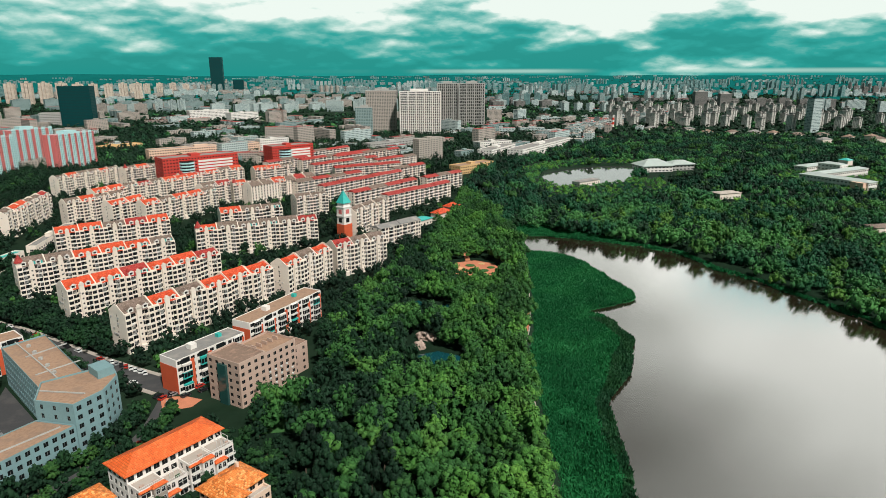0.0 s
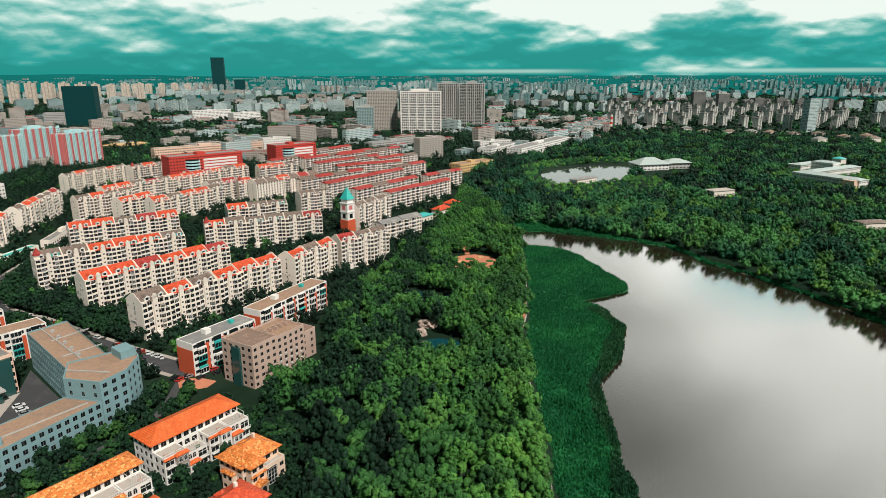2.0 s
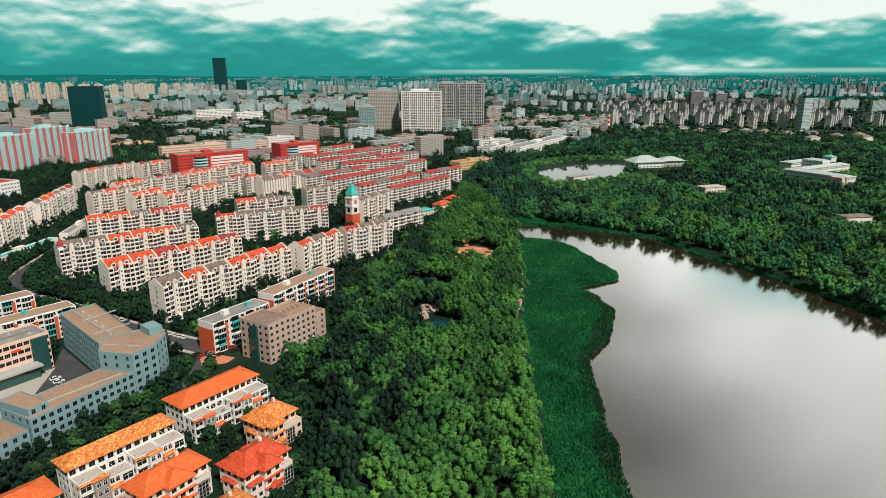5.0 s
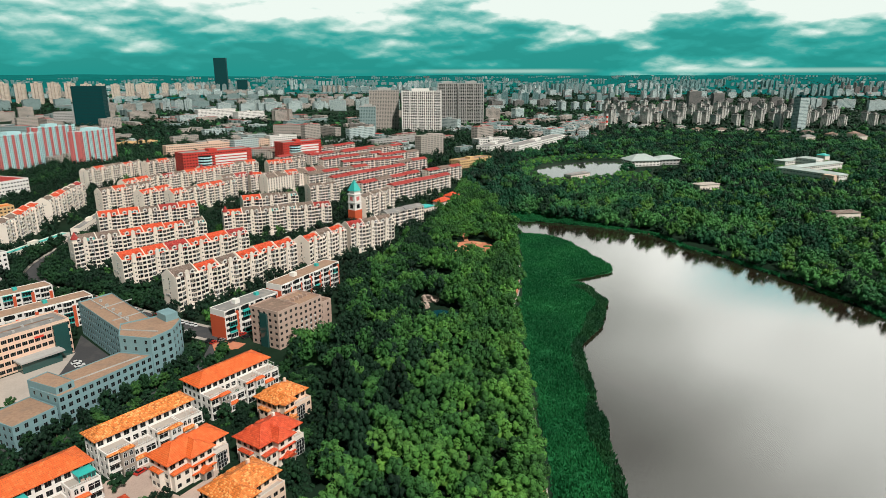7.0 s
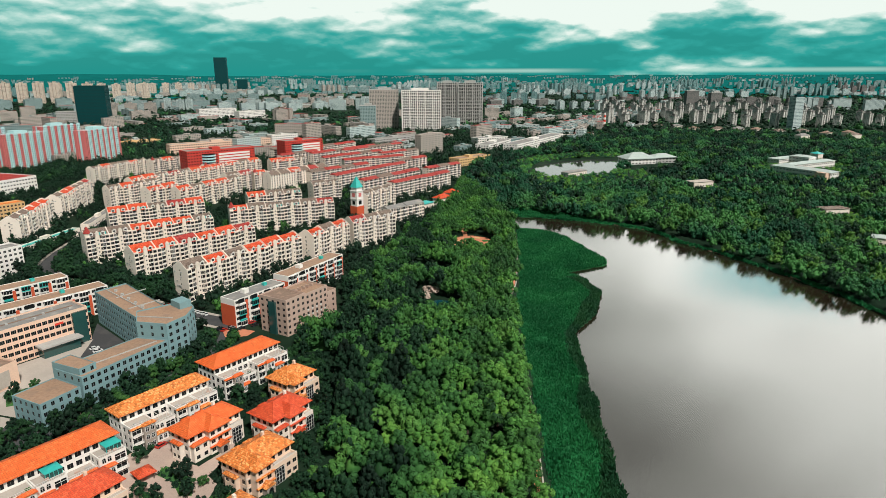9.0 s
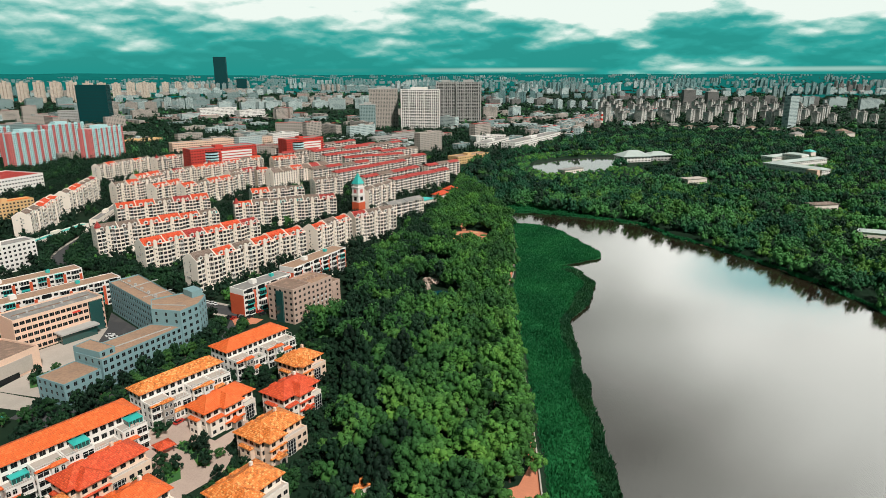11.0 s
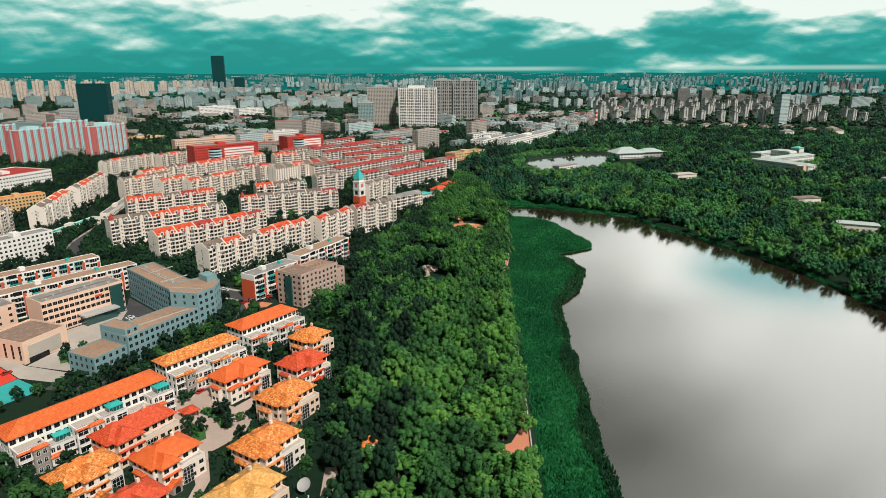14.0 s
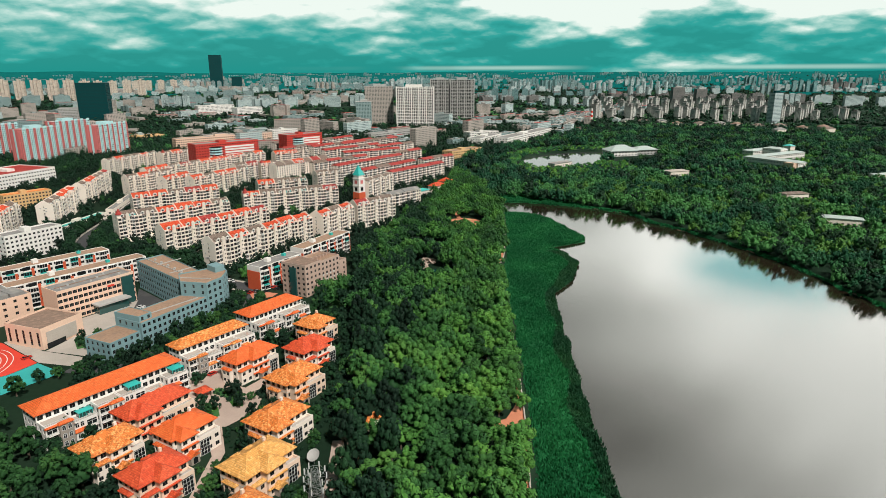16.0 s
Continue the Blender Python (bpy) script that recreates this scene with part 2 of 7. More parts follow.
cream = material("cream_render", (0.82, 0.72, 0.63), 0.85, grain=(1.2, 0.15), stain=(0.07, 0.25), tint=(0.64, 0.54, 0.47))
white = material("white_render", (0.78, 0.74, 0.70), 0.8, grain=(1.2, 0.15), stain=(0.1, 0.3), tint=(0.62, 0.57, 0.52))
peach = material("peach_render", (0.76, 0.56, 0.43), 0.85, grain=(1.2, 0.15), stain=(0.15, 0.3), tint=(0.80, 0.66, 0.54))
pinkish = material("pink_render", (0.78, 0.53, 0.40), 0.85, stain=(0.1, 0.3), tint=(0.66, 0.44, 0.34))
blueish = material("blue_grey_render", (0.19, 0.315, 0.335), 0.8, stain=(0.15, 0.35), tint=(0.16, 0.25, 0.27))
brownish = material("brown_tile_cladding", (0.50, 0.355, 0.29), 0.7, stain=(0.15, 0.3), tint=(0.41, 0.285, 0.235))
redwall = material("red_render", (0.62, 0.10, 0.035), 0.75, stain=(0.2, 0.3), tint=(0.5, 0.07, 0.03))
crimson_wall = material("crimson_render", (0.56, 0.045, 0.03), 0.75, stain=(0.1, 0.3), tint=(0.45, 0.035, 0.025))
salmon = material("salmon_render", (0.62, 0.16, 0.15), 0.75, stain=(0.1, 0.25))
skyblue = material("pale_blue_render", (0.42, 0.66, 0.68), 0.75, stain=(0.1, 0.25))
ochre = material("ochre_render", (0.66, 0.42, 0.2), 0.8)
stone = material("rough_stone", (0.34, 0.29, 0.25), 0.9, grain=(4.0, 0.5), bump=0.5)
grey = material("grey_concrete", (0.42, 0.41, 0.39), 0.9, stain=(0.2, 0.4), tint=(0.3, 0.29, 0.27))
flatroof = material("tan_felt_roof", (0.38, 0.235, 0.155), 0.95, grain=(0.8, 0.55), stain=(0.22, 0.75), tint=(0.27, 0.18, 0.13), bump=0.3)
greyroof = material("grey_felt_roof", (0.24, 0.23, 0.22), 0.95, grain=(0.8, 0.5), stain=(0.2, 0.7), tint=(0.38, 0.34, 0.3), bump=0.3)
brownroof = material("rusty_felt_roof", (0.24, 0.16, 0.12), 0.95, grain=(1.5, 0.5), stain=(0.4, 0.6), tint=(0.4, 0.25, 0.18), bump=0.3)
tile_orange = tile_material("orange_clay_tiles", (0.78, 0.20, 0.03), (0.86, 0.36, 0.11), 0.75)
tile_red = tile_material("red_clay_tiles", (0.66, 0.068, 0.016), (0.74, 0.12, 0.035), 0.45)
tile_vermilion = tile_material("vermilion_clay_tiles", (0.80, 0.125, 0.018), (0.85, 0.21, 0.05), 0.3)
tile_yellow = tile_material("yellow_clay_tiles", (0.78, 0.36, 0.085), (0.84, 0.48, 0.17))
tile_brown = tile_material("brown_clay_tiles", (0.20, 0.14, 0.11), (0.28, 0.2, 0.16))
tile_crimson = tile_material("crimson_sheet_roof", (0.40, 0.028, 0.022), (0.46, 0.06, 0.04))
teal_sheet = material("teal_sheet", (0.03, 0.42, 0.38), 0.5, stain=(0.3, 0.4), tint=(0.06, 0.5, 0.46))
glass = material("dark_window_glass", (0.010, 0.013, 0.014), 0.12, grain=(0.4, 0.4), stain=(0.3, 0.5), bump=0, tint=(0.024, 0.028, 0.03), spec=0.25)
frame_white = material("white_window_frame", (0.62, 0.62, 0.60), 0.5, bump=0)
sash = material("grey_window_sash", (0.20, 0.20, 0.195), 0.5, bump=0)
green_glass = material("green_tinted_glass", (0.02, 0.075, 0.07), 0.1, bump=0, spec=0.8)
metal = material("galvanised_steel", (0.5, 0.5, 0.5), 0.45, 0.8, bump=0)
asphalt = material("asphalt", (0.055, 0.055, 0.058), 0.9, stain=(0.15, 0.5), tint=(0.10, 0.095, 0.09), bump=0.2)
paving = material("pink_paving", (0.48, 0.36, 0.30), 0.9, grain=(2.0, 0.35), stain=(0.2, 0.5), tint=(0.52, 0.40, 0.33), bump=0.2)
brickpath = material("red_brick_paving", (0.60, 0.22, 0.12), 0.9, grain=(2.5, 0.3), stain=(0.25, 0.4), bump=0.2)
light_paving = material("pale_paving", (0.46, 0.40, 0.35), 0.9, stain=(0.1, 0.5), tint=(0.36, 0.32, 0.28))
grass = material("lawn", (0.035, 0.13, 0.03), 0.95, grain=(2.0, 0.5), stain=(0.12, 0.5), tint=(0.06, 0.18, 0.03), bump=0.4)
earth = material("ground", (0.011, 0.028, 0.015), 0.95, grain=(0.3, 0.5), stain=(0.01, 0.5), tint=(0.03, 0.05, 0.03), bump=0.3, spec=0.08)
mud = material("shore_mud", (0.20, 0.16, 0.10), 0.8, grain=(1.0, 0.5))
# far land: the haze of the air is painted into this teal
haze_hill = material("hazed_far_land", (0.006, 0.125, 0.118), 1.0, grain=(0.004, 0.3), stain=(0.0012, 0.4), bump=0, spec=0.0)
bark = material("bark", (0.10, 0.075, 0.055), 0.95, grain=(5, 0.5), bump=0.5)
track_red = material("red_running_track", (0.70, 0.05, 0.025), 0.85, stain=(0.1, 0.3))
track_teal = material("teal_sports_surface", (0.03, 0.36, 0.34), 0.85, stain=(0.1, 0.3))
line_white = material("white_line_paint", (0.78, 0.76, 0.72), 0.8, bump=0)
pool_blue = water_material("pool_water", (0.008, 0.075, 0.09), 0.1)
pond_water = water_material("pond_water", (0.05, 0.055, 0.05), 0.1)
lake_water = water_material("lake_water", (0.022, 0.016, 0.010), 0.7)
leaf_mid = leaf_material("broad_leaves", (0.006, 0.034, 0.011), (0.060, 0.190, 0.033), (0.19, 0.39, 0.058), 0.05, 0.40, 0.14)
leaf_park = leaf_material("park_leaves", (0.005, 0.030, 0.011), (0.036, 0.130, 0.029), (0.120, 0.275, 0.048), 0.05, 0.42, 0.14)
leaf_dark = leaf_material("dark_leaves", (0.002, 0.011, 0.006), (0.006, 0.031, 0.013), (0.020, 0.074, 0.022))
leaf_garden = leaf_material("garden_leaves", (0.003, 0.020, 0.008), (0.020, 0.078, 0.019), (0.075, 0.175, 0.034))
leaf_bright = leaf_material("bright_leaves", (0.012, 0.055, 0.014), (0.05, 0.145, 0.028), (0.13, 0.27, 0.045))
leaf_wood = leaf_material("mixed_wood_leaves", (0.003, 0.027, 0.015), (0.012, 0.078, 0.034), (0.062, 0.205, 0.052), 0.016, 0.8, 0.1)
reed_leaf = leaf_material("reed_leaves", (0.002, 0.055, 0.018), (0.005, 0.105, 0.030), (0.018, 0.175, 0.048), 0.03)
reed_dark = leaf_material("reed_edge_leaves", (0.003, 0.03, 0.012), (0.006, 0.05, 0.018), (0.02, 0.09, 0.025), 0.05)
# distance haze is mixed into the grey, white and teal wall colours here
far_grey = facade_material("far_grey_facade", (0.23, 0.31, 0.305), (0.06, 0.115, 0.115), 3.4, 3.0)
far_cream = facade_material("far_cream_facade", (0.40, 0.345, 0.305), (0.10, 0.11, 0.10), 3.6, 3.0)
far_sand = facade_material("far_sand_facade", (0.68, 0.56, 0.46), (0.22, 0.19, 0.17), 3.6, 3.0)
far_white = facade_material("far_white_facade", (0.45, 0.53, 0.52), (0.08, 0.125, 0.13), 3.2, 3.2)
far_haze_teal = facade_material("far_hazed_facade", (0.17, 0.30, 0.295), (0.04, 0.09, 0.1), 3.2, 3.2)
far_glass = facade_material("far_dark_glass_tower", (0.003, 0.04, 0.042), (0.006, 0.055, 0.058), 2.4, 3.6, 0.8)
block_grey = facade_material("point_block_facade", (0.56, 0.545, 0.50), (0.07, 0.085, 0.085), 3.2, 2.9)
far_glass.node_tree.nodes["Principled BSDF"].inputs["Specular IOR Level"].default_value = 0.15
far_brown = facade_material("far_brown_facade", (0.17, 0.16, 0.15), (0.045, 0.06, 0.06), 3.4, 3.0)

# ---- building helpers ----
class Solid:
    """Collects boxes, quads and slopes, then becomes one mesh."""

    def __init__(self):
        self.v, self.f, self.m = [], [], []

    def poly(self, pts, m=0):
        n = len(self.v)
        self.v.extend(pts)
        self.f.append(tuple(range(n, n + len(pts))))
        self.m.append(m)

    def box(self, x0, x1, y0, y1, z0, z1, m=0, bottom=True, top=True):
        n = len(self.v)
        self.v.extend([(x0, y0, z0), (x1, y0, z0), (x1, y1, z0), (x0, y1, z0), (x0, y0, z1), (x1, y0, z1), (x1, y1, z1), (x0, y1, z1)])
        fs = [(0, 1, 5, 4), (1, 2, 6, 5), (2, 3, 7, 6), (3, 0, 4, 7)]
        if top:
            fs.append((4, 5, 6, 7))
        if bottom:
            fs.append((3, 2, 1, 0))
        self.f.extend(tuple(n + i for i in q) for q in fs)
        self.m.extend([m] * len(fs))

    def prism(self, pts, z0, z1, m=0, top=None):
        """Upright prism over a plan outline given anticlockwise."""
        k = len(pts)
        for i in range(k):
            a, b = pts[i], pts[(i + 1) % k]
            self.poly([(*a, z0), (*b, z0), (*b, z1), (*a, z1)], m)
        self.poly([(*p, z1) for p in pts], m if top is None else top)

    def hip(self, x0, x1, y0, y1, z, h, over=0.6, m=0, thick=0.22):
        """Hipped roof over a rectangle, with an eaves board."""
        x0, x1, y0, y1 = x0 - over, x1 + over, y0 - over, y1 + over
        self.box(x0, x1, y0, y1, z, z + thick, m, top=False)
        z += thick
        r = min(x1 - x0, y1 - y0) / 2
        if x1 - x0 >= y1 - y0:
            p, q = (x0 + r, (y0 + y1) / 2, z + h), (x1 - r, (y0 + y1) / 2, z + h)
            a, b, c, d = (x0, y0, z), (x1, y0, z), (x1, y1, z), (x0, y1, z)
            if q[0] - p[0] < 0.05:
                for e, f in ((a, b), (b, c), (c, d), (d, a)):
                    self.poly([e, f, p], m)
                return
            self.poly([a, b, q, p], m), self.poly([b, c, q], m), self.poly([c, d, p, q], m), self.poly([d, a, p], m)
        else:
            p, q = ((x0 + x1) / 2, y0 + r, z + h), ((x0 + x1) / 2, y1 - r, z + h)
            a, b, c, d = (x0, y0, z), (x1, y0, z), (x1, y1, z), (x0, y1, z)
            self.poly([a, b, p], m), self.poly([b, c, q, p], m), self.poly([c, d, q], m), self.poly([d, a, p, q], m)

    def gable(self, x0, x1, y0, y1, z, h, over=0.3, m=0, ends=None):
        """Pitched roof with its ridge along x."""
        y0, y1, ym = y0 - over, y1 + over, (y0 + y1) / 2
        t = 0.2
        self.poly([(x0, y0, z), (x1, y0, z), (x1, ym, z + h), (x0, ym, z + h)], m)
        self.poly([(x1, y1, z), (x0, y1, z), (x0, ym, z + h), (x1, ym, z + h)], m)
        self.poly([(x0, y0, z - t), (x1, y0, z - t), (x1, y0, z), (x0, y0, z)], m)
        self.poly([(x1, y1, z - t), (x0, y1, z - t), (x0, y1, z), (x1, y1, z)], m)
        e = m if ends is None else ends
        self.poly([(x0, y1, z - t), (x0, y0, z - t), (x0, y0, z), (x0, ym, z + h), (x0, y1, z)], e)
        self.poly([(x1, y0, z - t), (x1, y1, z - t), (x1, y1, z), (x1, ym, z + h), (x1, y0, z)], e)

    def facade(self, a, b, z0, z1, cols, rows, m=0, deep=0.25):
        """Wall from plan point a to b (outside on the right hand), with openings cols x rows cut in as reveals."""
        ax, ay = a
        L = math.hypot(b[0] - ax, b[1] - ay)
        ux, uy = (b[0] - ax) / L, (b[1] - ay) / L
        nx, ny = -uy * deep, ux * deep          # inwards

        def P(u, z, d=0.0):
            return (ax + ux * u + nx * d, ay + uy * u + ny * d, z)

        def q(u0, u1, w0, w1):
            if u1 - u0 > 1e-4 and w1 - w0 > 1e-4:
                self.poly([P(u0, w0), P(u1, w0), P(u1, w1), P(u0, w1)], m)
        u = 0.0
        for c0, c1 in cols:
            q(u, c0, z0, z1)
            w = z0
            for r0, r1 in rows:
                q(c0, c1, w, r0)
                self.poly([P(c0, r0), P(c1, r0), P(c1, r0, 1), P(c0, r0, 1)], m)
                self.poly([P(c0, r1, 1), P(c1, r1, 1), P(c1, r1), P(c0, r1)], m)
                self.poly([P(c0, r0), P(c0, r0, 1), P(c0, r1, 1), P(c0, r1)], m)
                self.poly([P(c1, r0, 1), P(c1, r0), P(c1, r1), P(c1, r1, 1)], m)
                w = r1
            q(c0, c1, w, z1)
            u = c1
        q(u, L, z0, z1)

    def mesh(self, name, *mats):
        me = bpy.data.meshes.new(name)
        me.from_pydata(self.v, [], self.f)
        for m in mats:
            me.materials.append(m)
        if len(mats) > 1:
            me.polygons.foreach_set("material_index", self.m)
        return me


def mesh_np(name, verts, faces, mats, index=None):
    """Mesh from numpy arrays: all faces with the same number of corners."""
    me = bpy.data.meshes.new(name)
    n, k = faces.shape
    me.vertices.add(len(verts))
    me.vertices.foreach_set("co", np.ascontiguousarray(verts, dtype=np.float32).ravel())
    me.loops.add(n * k)
    me.loops.foreach_set("vertex_index", np.ascontiguousarray(faces, dtype=np.int32).ravel())
    me.polygons.add(n)
    me.polygons.foreach_set("loop_start", np.arange(0, n * k, k, dtype=np.int32))
    for m in mats:
        me.materials.append(m)
    if index is not None:
        me.polygons.foreach_set("material_index", index.astype(np.int32))
    me.update(calc_edges=True)
    return me


def part(name, data, mats, parent, label="", at=None, kind=""):
    """One mesh object under a thing or a part. data: a Solid, or a ready mesh that is shared."""
    if isinstance(data, Solid):
        data = data.mesh(name, *(mats if isinstance(mats, (list, tuple)) else [mats]))
    ob = new(name, data)
    ob.parent = parent
    if at is not None:
        ob.matrix_basis = at
    return tagged(ob, label=label, kind=kind)


def thing(name, x, y, z, turn, label, category, group="", kind=""):
    ob = new(name)
    ob.matrix_basis = pose(x, y, z, 0, 0, turn)
    return tagged(ob, label, category, group, kind)


def box_mesh(name, w, d, h, mat):
    s = Solid()
    s.box(-w / 2, w / 2, -d / 2, d / 2, 0, h)
    return s.mesh(name, mat)


WINDOWS = {}


def window_mesh(w, h, glass_mat=None, bars=1, mid=False):
    """Window seen from -y: sill centre at the origin. Frame ring, mullions and a set-back pane."""
    key = (round(w, 2), round(h, 2), glass_mat.name if glass_mat else "", bars, mid)
    if key not in WINDOWS:
        s = Solid()
        e, x = 0.05, w / 2
        s.poly([(-x, 0, 0), (x, 0, 0), (x, 0, h), (-x, 0, h)], 1)
        f = -0.05
        for a, b, c, d in ((-x, x, 0, e), (-x, x, h - e, h), (-x, -x + e, e, h - e), (x - e, x, e, h - e)):
            s.poly([(a, f, c), (b, f, c), (b, f, d), (a, f, d)], 0)
        for k in range(bars):
            u = -x + w * (k + 1) / (bars + 1)
            s.poly([(u - 0.035, f, e), (u + 0.035, f, e), (u + 0.035, f, h - e), (u - 0.035, f, h - e)], 0)
        if mid:
            s.poly([(-x + e, f, h * 0.66), (x - e, f, h * 0.66), (x - e, f, h * 0.66 + 0.06), (-x + e, f, h * 0.66 + 0.06)], 0)
        WINDOWS[key] = s.mesh("window", sash, glass_mat or glass)
    return WINDOWS[key]


def spans(L, count, w, margin=None):
    """Evenly spread openings of width w along a wall of length L."""
    if count <= 0:
        return []
    step = L / count
    return [(step * (k + 0.5) - w / 2, step * (k + 0.5) + w / 2) for k in range(count)]


def put_windows(thing_ob, a, b, cols, rows, single=True, bars=1, glass_mat=None, deep=0.2, join=None):
    """Windows in the openings of a facade: single parts, or gathered in a joined Solid."""
    L = math.hypot(b[0] - a[0], b[1] - a[1])
    ux, uy = (b[0] - a[0]) / L, (b[1] - a[1]) / L
    turn = math.atan2(uy, ux)
    for c0, c1 in cols:
        u = (c0 + c1) / 2
        for r0, r1 in rows:
            x, y = a[0] + ux * u - uy * deep, a[1] + uy * u + ux * deep
            if join is None:
                part("window", window_mesh(c1 - c0, r1 - r0, glass_mat, bars), None, thing_ob, at=Matrix.Translation((x, y, r0)) @ Matrix.Rotation(turn, 4, "Z"))
            else:
                h = (c1 - c0) / 2
                p = [(x - ux * h, y - uy * h), (x + ux * h, y + uy * h)]
                join.poly([(*p[0], r0), (*p[1], r0), (*p[1], r1), (*p[0], r1)], 1)
                ox, oy = uy * 0.05, -ux * 0.05
                k = 0.06
                m0, m1 = (x - ux * k + ox, y - uy * k + oy), (x + ux * k + ox, y + uy * k + oy)
                join.poly([(*m0, r0), (*m1, r0), (*m1, r1), (*m0, r1)], 0)

# ---- land, lake and marsh ----
LAND = 3.0
BASIN = [(22, -400), (22, 0), (26, 48), (29, 77), (33, 136), (36, 205), (38, 278), (46, 320), (55, 400), (60, 470), (46, 530), (44, 565), (80, 566),
         (115, 530), (150, 496), (179, 470), (191, 425), (210, 391), (228, 346), (244, 298), (255, 205), (278, 100), (302, -120), (312, -400)]
WATER = [(50, -400), (50, 0), (54, 57), (56, 105), (61, 166), (64, 203), (67, 235), (84, 265), (95, 301), (93, 324), (80, 343), (98, 351), (113, 362),
         (116, 378), (108, 402), (101, 436), (90, 458), (74, 466), (64, 470), (57, 510), (58, 518), (81, 518), (116, 503), (151, 484), (176, 462),
         (187, 420), (206, 387), (224, 343), (240, 296), (251, 205), (268, 100), (292, -120), (300, -400)]
POND = [(121, 806), (126, 775), (137, 752), (176, 752), (214, 778), (233, 804), (248, 836), (262, 848), (280, 880), (292, 932), (222, 936), (178, 910), (138, 868)]


def inside(poly, x, y):
    x, y = np.asarray(x, float), np.asarray(y, float)
    hit = np.zeros(x.shape, bool)
    for (ax, ay), (bx, by) in zip(poly, poly[1:] + poly[:1]):
        if ay != by:
            hit ^= ((ay > y) != (by > y)) & (x < (bx - ax) * (y - ay) / (by - ay) + ax)
    return hit


def edge_distance(poly, x, y):
    """Distance to an outline, positive inside."""
    x, y = np.asarray(x, float), np.asarray(y, float)
    best = np.full(x.shape, 1e9)
    for (ax, ay), (bx, by) in zip(poly, poly[1:] + poly[:1]):
        dx, dy = bx - ax, by - ay
        s = np.clip(((x - ax) * dx + (y - ay) * dy) / (dx * dx + dy * dy), 0, 1)
        best = np.minimum(best, np.hypot(x - ax - s * dx, y - ay - s * dy))
    return np.where(inside(poly, x, y), best, -best)


def wobble(x, y, size, seed=0.0):
    """Cheap smooth wandering between -1 and 1."""
    return (np.sin(x / size + 1.3 * np.sin(y / size * 0.7 + seed)) + np.sin(y / size * 1.1 + 1.7 * np.sin(x / size * 0.6 + seed * 2))) / 2


def step(v, lo, hi):
    k = np.clip((v - lo) / (hi - lo), 0, 1)
    return k * k * (3 - 2 * k)


def far_rise(x, y):
    """The plain climbs slowly towards the hills."""
    return 0.0519 * (np.clip(np.hypot(x, y), 2600, 4720) - 2600)


def land_height(x, y):
    basin = edge_distance(BASIN, x, y) + 1.5 * wobble(x, y, 7)
    water = edge_distance(WATER, x, y) + 1.2 * wobble(x, y, 5, 1)
    pond = edge_distance(POND, x, y) + 2 * wobble(x, y, 9, 2)
    h = LAND - (LAND - 0.25) * step(basin, -1, 3)
    h = h - 2.0 * step(water, -2.5, 3)
    h = np.where(pond > -6, LAND - 4.0 * step(pond, -5, 2), h)
    return h + far_rise(x, y)


def axis(lo, hi, fine):
    """Grid lines: close inside the fine stretches, wider away from them."""
    out, v = [lo], lo
    while v < hi:
        gap = min(max(a - v, v - b, 0) for a, b, _ in fine)
        size = min(c for a, b, c in fine if max(a - v, v - b, 0) == gap)
        v += size + 0.12 * gap
        out.append(min(v, hi))
    return np.array(out)


def make_ground():
    gx = axis(-4800, 4800, [(10, 310, 3.0), (100, 320, 3.0)])
    gy = axis(-4800, 4800, [(-60, 590, 3.0), (690, 965, 4.0)])
    X, Y = np.meshgrid(gx, gy)
    Z = land_height(X, Y)
    n, k = X.shape
    i = (np.arange(n - 1)[:, None] * k + np.arange(k - 1)[None, :]).ravel()
    # beyond 3000 m the ground takes the haze-tinted colour
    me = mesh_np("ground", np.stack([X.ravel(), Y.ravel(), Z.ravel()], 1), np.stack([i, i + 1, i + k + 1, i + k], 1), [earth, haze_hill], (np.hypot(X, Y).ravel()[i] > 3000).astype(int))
    me.polygons.foreach_set("use_smooth", np.ones(len(me.polygons), bool))
    tagged(new("ground", me), "dark green and earthy flat ground, tinted haze-teal far off, reaching the hills", "ground", kind="structure")


def sheet(name, pts, z, mat, label, category, kind="structure", thick=0.0):
    s = Solid()
    if thick:
        s.prism(pts, z - thick, z)
    else:
        s.poly([(x, y, z) for x, y in pts])
    return tagged(new(name, s.mesh(name, mat)), label, category, kind=kind)


def water_sheet(name, x0, x1, y0, y1, label, mat):
    s = Solid()
    s.poly([(x0, y0, 0), (x1, y0, 0), (x1, y1, 0), (x0, y1, 0)])
    tagged(new(name, s.mesh(name, mat)), label, "water", kind="structure")


def far_hills():
    """Low hills along the horizon, far behind the town; the haze is in their colour."""
    n = 220
    a = np.linspace(-math.pi, math.pi, n)
    crest = 117 + 3 * np.sin(a * 9 + 1) + 2 * np.sin(a * 23) + 1.5 * np.sin(a * 61 + 2) + 13 * step(-a, 0.22, 0.5)
    V = np.concatenate([np.stack([r * np.sin(a), r * np.cos(a), z], 1) for r, z in ((4560, np.full(n, 96.0)), (4690, crest * 0.95), (4770, crest))])
    i = np.arange(n - 1)
    F = np.concatenate([np.stack([i, i + 1, i + n + 1, i + n], 1), np.stack([i + n, i + n + 1, i + 2 * n + 1, i + 2 * n], 1)])
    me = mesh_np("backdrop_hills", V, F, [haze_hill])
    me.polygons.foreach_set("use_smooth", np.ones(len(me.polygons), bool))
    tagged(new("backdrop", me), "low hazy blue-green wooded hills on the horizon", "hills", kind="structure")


make_ground()
far_hills()
water_sheet("lake_water", 0, 330, -400, 600, "calm silty lake water mirroring the clouds", lake_water)
